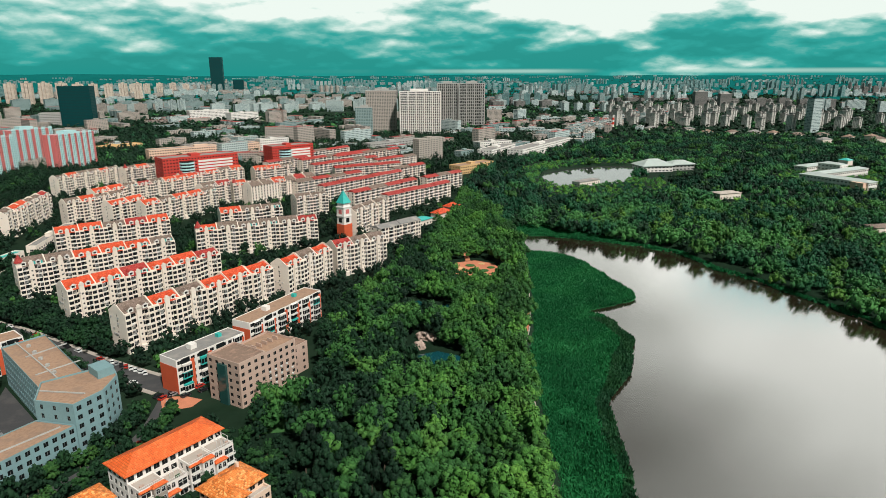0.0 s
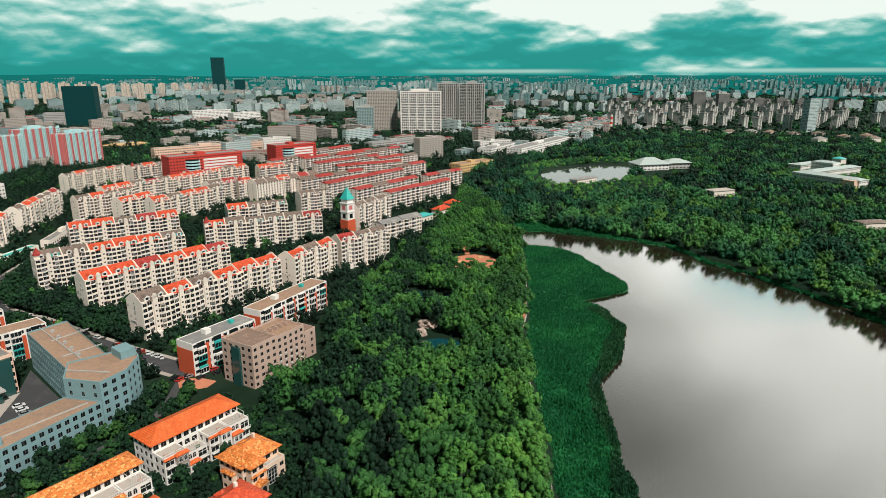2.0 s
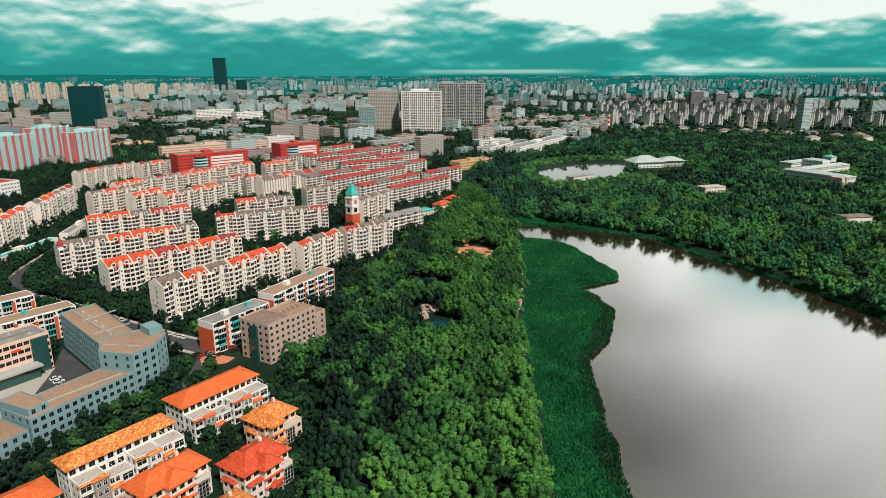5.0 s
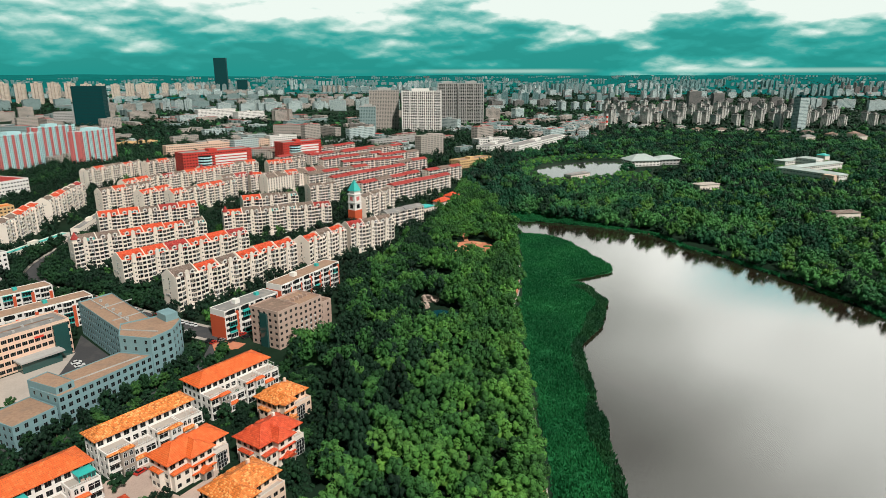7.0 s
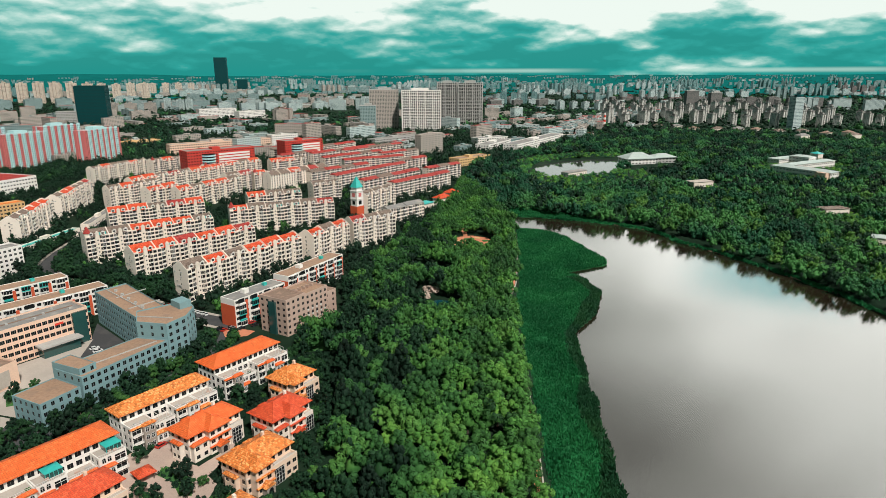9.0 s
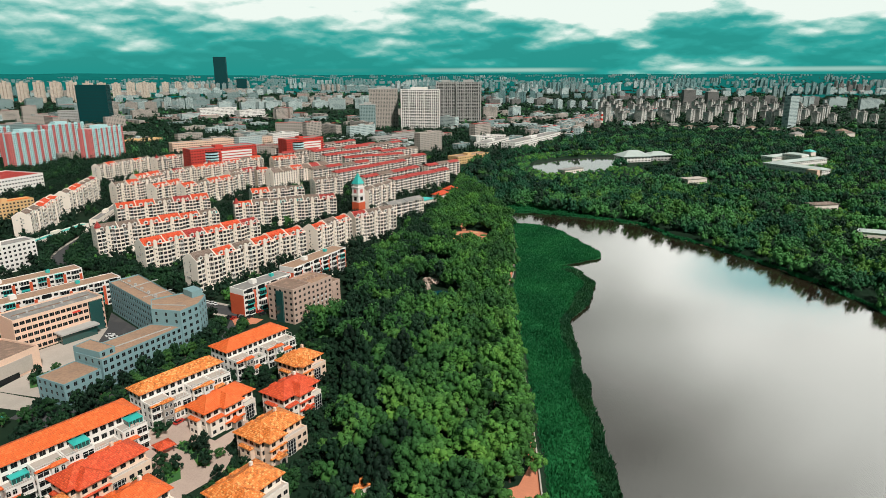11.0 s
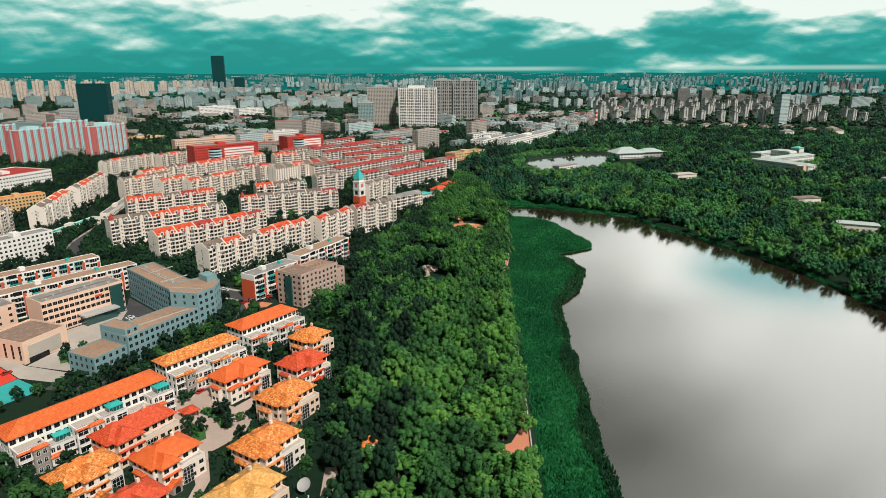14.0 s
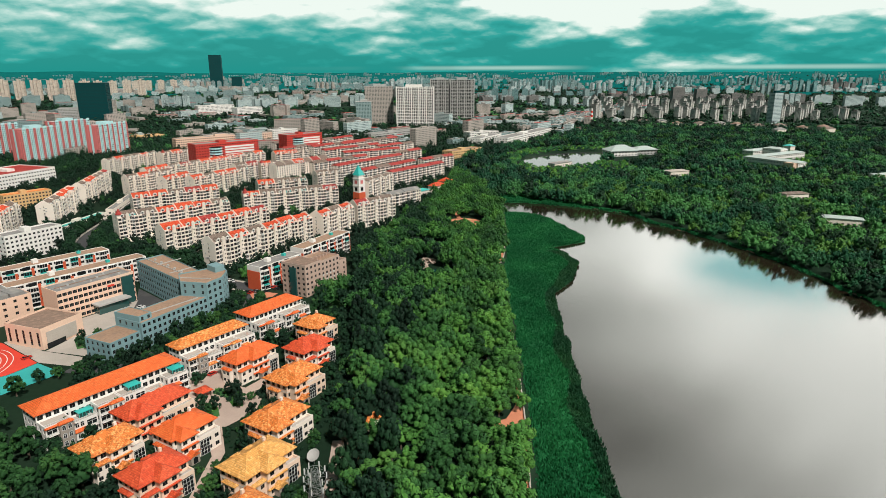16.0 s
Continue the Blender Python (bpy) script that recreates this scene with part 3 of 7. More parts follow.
water_sheet("pond_water", 90, 340, 680, 985, "still pale pond water among the trees", pond_water)


def reed_bed():
    """Dense reeds standing in the shallows between the park and the open water."""
    rng = np.random.default_rng(5)
    x, y = rng.uniform(20, 120, 182000), rng.uniform(-160, 575, 182000)
    x, y = np.append(x, rng.uniform(115, 300, 160000)), np.append(y, rng.uniform(60, 560, 160000))
    ok = (edge_distance(BASIN, x, y) > 1.0) & (edge_distance(WATER, x, y) + 1.2 * wobble(x, y, 5, 1) < -0.3)
    ok &= (x < 118) | (y > 500) | ((edge_distance(WATER, x, y) > -4.6) & (wobble(x, y, 16, 3) > -0.8))
    x, y = x[ok], y[ok]
    edge = -edge_distance(WATER, x, y)
    rim = (edge < 7 + 3 * wobble(x, y, 11, 4)) & (y < 330) & (x < 115)
    n = len(x)
    tuft = 1.0 + 0.5 * wobble(x, y, 4, 2) + rng.uniform(-0.4, 0.6, n)
    h = 1.9 + 0.5 * tuft
    verts, faces, idx = [], [], []
    for k in range(2):
        a = rng.uniform(0, 6.28, n)
        w = rng.uniform(0.3, 0.75, n)
        lx, ly = rng.normal(0, 0.5, n), rng.normal(0, 0.5, n)
        p0 = np.stack([x - np.cos(a) * w, y - np.sin(a) * w, np.full(n, 0.9)], 1)
        p1 = np.stack([x + np.cos(a) * w, y + np.sin(a) * w, np.full(n, 0.9)], 1)
        p2 = np.stack([x + lx, y + ly, h], 1)
        base = k * 3 * n
        verts.append(np.stack([p0, p1, p2], 1).reshape(-1, 3))
        faces.append(base + np.arange(3 * n).reshape(-1, 3))
        idx.append(rim.astype(int))
    me = mesh_np("reed_bed", np.concatenate(verts), np.concatenate(faces), [reed_leaf, reed_dark], np.concatenate(idx))
    tagged(new("reed_bed", me), "dense green reeds standing in the shallow lake edge", "reeds", kind="stuff")
    # matted lower leaves that close the bed
    gx, gy = np.arange(20, 290, 1.6), np.arange(-160, 576, 1.6)
    X, Y = np.meshgrid(gx, gy)
    d1 = edge_distance(BASIN, X, Y)
    d2 = edge_distance(WATER, X, Y) + 1.2 * wobble(X, Y, 5, 1)
    Z = 1.25 + 0.35 * wobble(X, Y, 3, 1) + 0.2 * wobble(X, Y, 1.3, 2) + rng.uniform(-0.25, 0.25, X.shape)
    Z = np.where(d2 > -1.5, -0.3, Z)
    Z = np.where(d1 < 1, 0.2, Z)
    r, c = X.shape
    i = (np.arange(r - 1)[:, None] * c + np.arange(c - 1)[None, :]).ravel()
    keep = ((d1 > -1) & (d2 < 2) & ((X < 118) | (Y > 500) | (d2 > -4.6))).ravel()
    i = i[keep[i] & keep[i + 1] & keep[i + c] & keep[i + c + 1]]
    faces = np.stack([i, i + 1, i + c + 1, i + c], 1)
    rim = ((-d2 < 7 + 3 * wobble(X, Y, 11, 4)) & (Y < 330) & (X < 115)).ravel()[i]
    me = mesh_np("reed_mat", np.stack([X.ravel(), Y.ravel(), Z.ravel()], 1), faces, [reed_leaf, reed_dark], rim)
    tagged(new("reed_thicket", me), "matted green lower leaves of the reed bed", "reeds", kind="stuff")


reed_bed()


def shore_bank():
    """Narrow bank of pale trodden mud along the far shore."""
    line = [(150, 485), (176, 463), (187, 421), (206, 388), (224, 344), (240, 297), (251, 206), (268, 100)]
    V, n = [], 0
    for (ax, ay), (bx, by) in zip(line, line[1:]):
        for k in range(12):
            x, y = ax + (bx - ax) * k / 12, ay + (by - ay) * k / 12
            d = math.hypot(bx - ax, by - ay)
            nx, ny = -(by - ay) / d, (bx - ax) / d
            w = max(0.2, 1.1 + 1.3 * float(wobble(x, y, 9, 5)))
            o = 0.8 * float(wobble(x, y, 6, 2))
            V += [(x - nx * (o - 1.2), y - ny * (o - 1.2), -0.15), (x - nx * (o - 1.2 - w * 0.5), y - ny * (o - 1.2 - w * 0.5), 0.5), (x - nx * (o - 1.2 - w * 2), y - ny * (o - 1.2 - w * 2), 0.9)]
            n += 1
    F = [(3 * i + k, 3 * i + k + 1, 3 * i + k + 4, 3 * i + k + 3) for i in range(n - 1) for k in range(2)]
    me = bpy.data.meshes.new("shore_bank")
    me.from_pydata(V, [], F)
    me.materials.append(mud)
    tagged(new("shore_bank", me), "narrow pale mud bank along the wooded shore", "bank", kind="structure")


shore_bank()

# ---- trees ----
ICO_T = (1 + 5 ** 0.5) / 2
ICO_V = np.array([(-1, ICO_T, 0), (1, ICO_T, 0), (-1, -ICO_T, 0), (1, -ICO_T, 0), (0, -1, ICO_T), (0, 1, ICO_T), (0, -1, -ICO_T), (0, 1, -ICO_T),
                  (ICO_T, 0, -1), (ICO_T, 0, 1), (-ICO_T, 0, -1), (-ICO_T, 0, 1)]) / math.hypot(1, ICO_T)
ICO_F = np.array([(0, 11, 5), (0, 5, 1), (0, 1, 7), (0, 7, 10), (0, 10, 11), (1, 5, 9), (5, 11, 4), (11, 10, 2), (10, 7, 6), (7, 1, 8),
                  (3, 9, 4), (3, 4, 2), (3, 2, 6), (3, 6, 8), (3, 8, 9), (4, 9, 5), (2, 4, 11), (6, 2, 10), (8, 6, 7), (9, 8, 1)])

OCT_V = np.array([(1, 0, 0), (0, 1, 0), (-1, 0, 0), (0, -1, 0), (0, 0, 1), (0, 0, -1)], float)
OCT_F = np.array([(0, 1, 4), (1, 2, 4), (2, 3, 4), (3, 0, 4), (1, 0, 5), (2, 1, 5), (3, 2, 5), (0, 3, 5)])


def crown_arrays(seed, radius, low, high, lobes, leaves, leaf, slim=1.0):
    """Crown of a tree of unit place: lobes of leaves round a dark core. Returns points and triangles."""
    rng = np.random.default_rng(seed)
    V, F, n = [], [], 0
    tall = high - low
    for k in range(lobes):                          # upright lobes over a dome, the outer ones lower
        u = math.sqrt((k + 0.4) / lobes)
        a = k * 2.399 + rng.uniform(-0.35, 0.35)
        r = 0.86 * u * rng.uniform(0.86, 1.1)
        s = radius * rng.uniform(0.7, 1.12) * 0.94 / math.sqrt(lobes)
        top = low + tall * (1.0 - 0.5 * u * u * u - rng.uniform(0, 0.2))
        size = np.array([s, s, s * rng.uniform(1.15, 1.7)])
        c = np.array([math.cos(a) * r * radius, math.sin(a) * r * radius, top - size[2]])
        cv, cf = (ICO_V, ICO_F) if lobes > 17 and leaf > 0.6 else (OCT_V, OCT_F)
        core = cv @ np.array(Matrix.Rotation(rng.uniform(0, 6.28), 3, "Z")) * rng.uniform(0.8, 1.05, (len(cv), 1)) * size * 0.8 + c
        V.append(core), F.append(cf + n)
        n += len(cv)
        d = rng.normal(0, 1, (leaves, 3))
        d[:, 2] = np.abs(d[:, 2]) * 1.1 - 0.3
        d /= np.linalg.norm(d, axis=1)[:, None]
        p = c + d * size * rng.uniform(0.86, 1.14, (leaves, 1))
        q = d + rng.normal(0, 0.2, (leaves, 3))
        q /= np.linalg.norm(q, axis=1)[:, None]
        e = np.cross(q, rng.normal(0, 1, (leaves, 3)))
        e /= np.linalg.norm(e, axis=1)[:, None]
        f = np.cross(q, e)
        L = leaf * rng.uniform(0.55, 1.15, (leaves, 1))
        quad = np.stack([p - e * L, p - f * L * 0.6, p + e * L, p + f * L * 0.6], 1)
        V.append(quad.reshape(-1, 3))
        i = n + 4 * np.arange(leaves)[:, None]
        F.append(np.concatenate([i + [0, 1, 2], i + [0, 2, 3]], 1).reshape(-1, 3))
        n += 4 * leaves
    c = OCT_V * np.array([radius * 0.62, radius * 0.62, tall * 0.3]) + np.array([0, 0, low + tall * 0.3])
    V.append(c), F.append(OCT_F + n)
    V = np.concatenate(V)
    V[:, :2] *= slim
    return V, np.concatenate(F)


def trunk_mesh(h, r):
    s = Solid()
    ring = [(math.cos(k * 1.0472), math.sin(k * 1.0472)) for k in range(6)]
    levels = [(0, r * 1.4), (h * 0.15, r), (h * 0.6, r * 0.7), (h, r * 0.35)]
    for (z0, a), (z1, b) in zip(levels, levels[1:]):
        for k in range(6):
            p, q = ring[k], ring[(k + 1) % 6]
            s.poly([(p[0] * a, p[1] * a, z0), (q[0] * a, q[1] * a, z0), (q[0] * b, q[1] * b, z1), (p[0] * b, p[1] * b, z1)])
    for k in range(4):                              # limbs
        a = k * 1.7
        d = (math.cos(a), math.sin(a))
        w, z0, z1, R = r * 0.3, h * 0.5, h * 0.95, h * 0.3
        s.poly([(-d[1] * w, d[0] * w, z0), (d[1] * w, -d[0] * w, z0), (d[0] * R, d[1] * R, z1)])
        s.poly([(0, 0, z0 - w), (0, 0, z0 + w), (d[0] * R, d[1] * R, z1)])
    return s.mesh("trunk", bark)


def tree_master(name, seed, radius, low, high, lobes, leaves, leaf, mat, label, slim=1.0):
    ob = thing(name, 0, 0, 0, 0, label, "tree")
    part("trunk", trunk_mesh(low + (high - low) * 0.6, radius * 0.06), None, ob, "grey-brown bark")
    v, f = crown_arrays(seed, radius, low, high, lobes, leaves, leaf, slim)
    part("crown", mesh_np("crown", v, f, [mat]), None, ob)
    return ob


def scatter(poly, gap, seed, avoid=(), jitter=0.42):
    """Jittered places inside an outline."""
    rng = np.random.default_rng(seed)
    xs, ys = [p[0] for p in poly], [p[1] for p in poly]
    gx, gy = np.arange(min(xs), max(xs), gap), np.arange(min(ys), max(ys), gap * 0.87)
    X, Y = np.meshgrid(gx, gy)
    X = X + (np.arange(len(gy)) % 2)[:, None] * gap / 2
    X, Y = X + rng.uniform(-jitter, jitter, X.shape) * gap, Y + rng.uniform(-jitter, jitter, X.shape) * gap
    ok = inside(poly, X, Y)
    for other, room in avoid:
        ok &= edge_distance(other, X, Y) < -room
    return X[ok], Y[ok]


def joined_trees(name, x, y, mats, label, seed, lobes, leaves, leaf, size=(0.8, 1.25), radius=4.6, low=2.5, high=11.5, z=LAND, share=None, shrink=1.0):
    """A wood as one object: many uneven crowns, for trees that nobody could count."""
    rng = np.random.default_rng(seed)
    kinds = [crown_arrays(seed * 10 + k, radius, low, high, lobes, leaves, leaf) for k in range(5)]
    V, F, M, n = [], [], [], 0
    which, turn = rng.integers(0, 5, len(x)), rng.uniform(0, 6.28, len(x))
    grow, tall = rng.uniform(*size, len(x)) * shrink, rng.uniform(0.8, 1.25, len(x))
    z = np.broadcast_to(z, len(x))
    slot = rng.choice(len(mats), len(x), p=share)
    for k, (v, f) in enumerate(kinds):
        sel = np.nonzero(which == k)[0]
        if not len(sel):
            continue
        c, s = np.cos(turn[sel])[:, None], np.sin(turn[sel])[:, None]
        g = grow[sel][:, None]
        px = (v[None, :, 0] * c - v[None, :, 1] * s) * g + x[sel][:, None]
        py = (v[None, :, 0] * s + v[None, :, 1] * c) * g + y[sel][:, None]
        pz = v[None, :, 2] * g * tall[sel][:, None] + z[sel][:, None]
        V.append(np.stack([px, py, pz], 2).reshape(-1, 3))
        F.append((f[None] + (n + np.arange(len(sel)) * len(v))[:, None, None]).reshape(-1, 3))
        M.append(np.repeat(slot[sel], len(f)))
        n += len(sel) * len(v)
    me = mesh_np(name, np.concatenate(V), np.concatenate(F), mats, np.concatenate(M))
    return tagged(new(name, me), label, "trees", kind="stuff")


PLAZA = [(2, 419), (8, 432), (21, 437), (33, 430), (38, 416), (32, 403), (19, 398), (6, 406)]
POOL = [(-14, 272), (-13, 279), (-4, 283), (6, 278), (10, 268), (9, 260), (4, 264), (-8, 268)]
STREAM = [(-23, 346), (-17, 350), (-11, 341), (-6, 338), (2, 343), (2, 347.5), (-6, 343), (-11, 346), (-16, 354), (-23, 349)]
BRICK_YARD = [(12.4, 86.5), (17, 78), (25.5, 68), (28.3, 77), (30.2, 106), (27.6, 103), (22, 91)]
PARK = [(-42, -150), (-40, 60), (-44, 180), (-58, 205), (-72, 212), (-72, 232), (-58, 232), (-52, 255), (-62, 290), (-60, 335), (-42, 385), (-30, 425), (-14, 470), (-10, 520),
        (6, 580), (14, 660), (34, 660), (46, 580), (58, 470), (53, 400), (44, 320), (36, 278), (34, 205), (31, 136), (27, 77), (24, 48), (20, -150)]
CLEAR = [([(-58, 78), (-40, 76), (-37, 62), (-36, 26), (-50, 26)], 0.5), (PLAZA, 3.0), (POOL, 2.5), (STREAM, 2.0), (BRICK_YARD, -2.0), ([(3, 419), (36, 416), (33, 384), (6, 388)], 1.0),
         ([(-12, 270), (9, 264), (8, 254), (-8, 258)], 1.0), ([(-22, 348), (2, 344), (2, 330), (-22, 333)], 1.0), ([(-16, 300), (-8, 300), (-8, 284), (-16, 284)], 1.0)]


def park_trees():
    x, y = scatter(PARK, 7.0, 11, CLEAR)
    # a close row along the promenade, with crowns over the path
    by = np.concatenate([np.arange(-140, 76, 5.2), np.arange(107, 415, 5.2)])
    bx = np.interp(by, [-400, 0, 48, 77, 136, 205, 278, 320, 400, 470], [22, 22, 26, 29, 33, 36, 38, 46, 55, 60]) - 5.2 + 0.9 * wobble(by, by, 9, 1)
    x, y = np.append(x, bx), np.append(y, by)
    near = np.argsort(y)
    first = near[y[near] > 40][:290]
    rng = random.Random(4)
    kinds = [tree_master("tree", 20 + k, 4.5, 2.0, 12.5, 9, 84, 0.58, (leaf_mid, leaf_mid, leaf_park, leaf_dark)[k],
                         "leafy green park tree with a rounded crown" if k < 3 else "dark green park tree with a dense crown") for k in range(4)]
    used = set()
    for i in first:
        deep = x[i] + 7 * math.sin(y[i] / 17) + rng.uniform(-7, 7)
        k = rng.choice((0, 1)) if deep > 3 else rng.choice((0, 2, 2, 2)) if deep > -20 else rng.choice((2, 3, 3))
        s = rng.uniform(0.8, 1.12)
        m = Matrix.Translation((x[i], y[i], LAND - 0.1)) @ Matrix.Rotation(rng.uniform(0, 6.28), 4, "Z") @ Matrix.Diagonal((s, s, s * rng.uniform(0.85, 1.2), 1))
        if k in used:
            ob = copy_thing(kinds[k], m)
        else:
            used.add(k)
            ob = kinds[k]
            ob.matrix_basis = m
        ob["group"] = "trees of the lakeside park"
    rest = np.setdiff1d(np.arange(len(x)), first)
    deep = x[rest] + 7 * np.sin(y[rest] / 17) + np.random.default_rng(6).uniform(-7, 7, len(rest))
    a, b = rest[deep > -12], rest[deep <= -12]
    joined_trees("park_wood", x[a], y[a], [leaf_mid, leaf_park, leaf_bright], "thick green park wood between the lake and the houses", 2, 8, 30, 0.72,
                 (0.85, 1.15), 4.4, 2.5, 11.5, share=[0.55, 0.4, 0.05])
    joined_trees("dark_park_wood", x[b], y[b], [leaf_dark, leaf_park], "dark green park wood beside the housing estate", 3, 8, 26, 0.72,
                 (0.85, 1.2), 4.4, 2.5, 12.5, share=[0.5, 0.5])


park_trees()


def far_woods():
    shore = BASIN
    pav = [(262, 800), (350, 812), (345, 890), (258, 880)]
    hall = [(408, 778), (455, 670), (500, 690), (500, 735), (570, 810), (575, 925), (540, 925), (440, 840)]
    bank = [(104, 850), (100, 760), (112, 672), (160, 655), (205, 680), (262, 700), (275, 745), (275, 800), (260, 800)]
    north = [(112, 800), (134, 872), (176, 914), (222, 940), (296, 936), (300, 985), (222, 1000), (150, 960), (100, 890)]
    lodges = [north] + [[(x - 16, y - 44), (x + 16, y - 44), (x + 24, y + 22), (x - 20, y + 22)] for x, y in ((340, 408), (362, 512), (300, 664), (530, 622), (418, 1094))]
    lodges += [[(x - 20, y - 40), (x + 20, y - 40), (x + 22, y + 20), (x - 20, y + 20)] for x, y in ((560, 1354), (607, 1352), (654, 1351), (688, 1330), (712, 1291), (707, 1186), (786, 1235), (814, 1200), (840, 1250), (760, 1290))]
    x, y = scatter([(36, 552), (118, 512), (150, 491), (181, 465), (205, 389), (237, 297), (247, 200), (330, 150), (480, 250), (700, 620), (30, 620)], 10.0, 21, [(WATER, 2.5)] + [(q, 1) for q in lodges], 0.55)
    joined_trees("east_shore_wood", x, y, [leaf_wood, leaf_bright, leaf_dark], "mixed green wood along the far lake shore", 6, 8, 13, 1.1,
                 (0.6, 1.3), 6.2, 0.3, 10.8, share=[0.62, 0.16, 0.22])
    wood = [(12, 620), (700, 620), (1010, 1180), (900, 1330), (600, 1400), (330, 1330), (200, 1130), (120, 1010), (40, 860), (20, 720)]
    x, y = scatter(wood, 12.6, 22, [(POND, 2), (pav, 0), (hall, 0), (bank, 0)] + [(q, 1) for q in lodges], 0.62)
    joined_trees("far_wood", x, y, [leaf_wood, leaf_bright, leaf_dark], "wide dark green wood with lighter crowns beyond the lake", 7, 7, 6, 1.55,
                 (0.55, 1.25), 7.8, 1.0, 11.0, share=[0.62, 0.10, 0.28])
    # low growth in the glades
    X, Y = [], []
    for n, q in enumerate([hall, bank] + lodges):
        x, y = scatter(q, 8.0, 30 + n, [(POND, 1)], 0.5)
        X.append(x), Y.append(y)
    joined_trees("glade_shrubs", np.concatenate(X), np.concatenate(Y), [leaf_wood, leaf_mid], "low green shrubs in the glades of the wood", 8, 5, 5, 1.0,
                 (0.6, 1.2), 3.0, 0.0, 3.6, share=[0.6, 0.4])


far_woods()

# ---- houses ----
FOOT = []


def footprint(x, y, turn, x0, x1, y0, y1):
    """Remembers the ground that a house covers, so that no tree grows there."""
    m = pose(x, y, 0, 0, 0, turn)
    FOOT.append([tuple((m @ Vector((u, v, 0))).xy) for u, v in ((x0, y0), (x1, y0), (x1, y1), (x0, y1))])


def shell(ob, pts, z0, floors, fh, mat, roof_mat, sides, sill=0.9, head=2.4, single=True, parapet=0.7, bars=1, glass_mat=None, first=0, roof=True, join_name="back_glazing", deep=0.22):
    """Walls over a plan outline (anticlockwise) with windows; sides: for each wall (pitch, width) or None. A flat roof behind a parapet."""
    z1 = z0 + floors * fh
    s = Solid()
    join = Solid()                  # windows at the back, or all of a far house
    k = len(pts)
    for i in range(k):
        a, b = pts[i], pts[(i + 1) % k]
        L = math.hypot(b[0] - a[0], b[1] - a[1])
        spec = sides[i] if i < len(sides) else None
        cols = spans(L, int(L / spec[0]), spec[1]) if spec else []
        rows = [(z0 + fh * n + sill, z0 + fh * n + head) for n in range(first, floors)]
        s.facade(a, b, z0, z1 + parapet, cols, rows, deep=deep)
        if cols:
            put_windows(ob, a, b, cols, rows, single, bars, glass_mat, deep - 0.04, None if single and i != 2 else join)
    if parapet:
        cx, cy = sum(p[0] for p in pts) / k, sum(p[1] for p in pts) / k
        inner = []
        for x, y in pts:
            d = math.hypot(x - cx, y - cy)
            inner.append((x - (x - cx) / d * 0.45, y - (y - cy) / d * 0.45))
        for i in range(k):
            a, b, c, d = pts[i], pts[(i + 1) % k], inner[(i + 1) % k], inner[i]
            s.poly([(*a, z1 + parapet), (*b, z1 + parapet), (*c, z1 + parapet), (*d, z1 + parapet)])
            s.poly([(*c, z1), (*d, z1), (*d, z1 + parapet), (*c, z1 + parapet)])
    part("wall", s, mat, ob)
    if roof:
        r = Solid()
        r.poly([(*p, z1 + 0.02) for p in pts])
        part("roof", r, roof_mat, ob)
    if join.f:
        part(join_name, join, [sash, glass_mat or glass], ob, kind="stuff")
    return z1


def rect(x0, x1, y0, y1):
    return [(x0, y0), (x1, y0), (x1, y1), (x0, y1)]


def balcony_mesh(w, h, mat, enclosed):
    s = Solid()
    s.box(-w / 2, w / 2, -1.15, 0, 0, 0.62, 0)
    if enclosed:
        s.box(-w / 2 + 0.05, w / 2 - 0.05, -1.1, 0, 0.62, h - 0.3, 1, bottom=False)
        s.box(-w / 2, w / 2, -1.15, 0, h - 0.3, h - 0.2, 0)
        for k in range(4):
            u = -w / 2 + w * k / 3
            s.box(u - 0.05, u + 0.05, -1.16, -1.08, 0.62, h - 0.3, 0, bottom=False, top=False)
    else:
        s.poly([(-w / 2, -0.02, 0.62), (w / 2, -0.02, 0.62), (w / 2, -0.02, h - 0.12), (-w / 2, -0.02, h - 0.12)], 1)
    return s.mesh("balcony", mat, glass)


BALCONY = {}


def balcony(w, h, mat, enclosed):
    key = (w, h, mat.name, enclosed)
    if key not in BALCONY:
        BALCONY[key] = balcony_mesh(w, h, mat, enclosed)
    return BALCONY[key]


def append_mesh(s, me, m):
    """Adds a small mesh to a Solid at the pose m."""
    n = len(s.v)
    s.v.extend(tuple(m @ v.co) for v in me.vertices)
    for p in me.polygons:
        s.f.append(tuple(n + i for i in p.vertices))
        s.m.append(p.material_index)


def pediment_mesh():
    """White curved gable piece over a stair bay."""
    s = Solid()
    for y in (-0.9, 0.0):
        pts = [(-1.5, y, 0), (1.5, y, 0), (1.5, y, 1.3)] + [(1.1 * math.cos(a), y, 1.5 + 1.3 * math.sin(a)) for a in (0.0, 0.6, 1.2, 1.94, 2.54, 3.14)] + [(-1.5, y, 1.3)]
        s.poly(pts if y < 0 else pts[::-1])
        if y < 0:
            front = pts
    for i in range(1, len(front)):
        a, b = front[i - 1], front[i]
        s.poly([a, (a[0], 0, a[2]), (b[0], 0, b[2]), b][::-1])
    return s.mesh("pediment", cream)


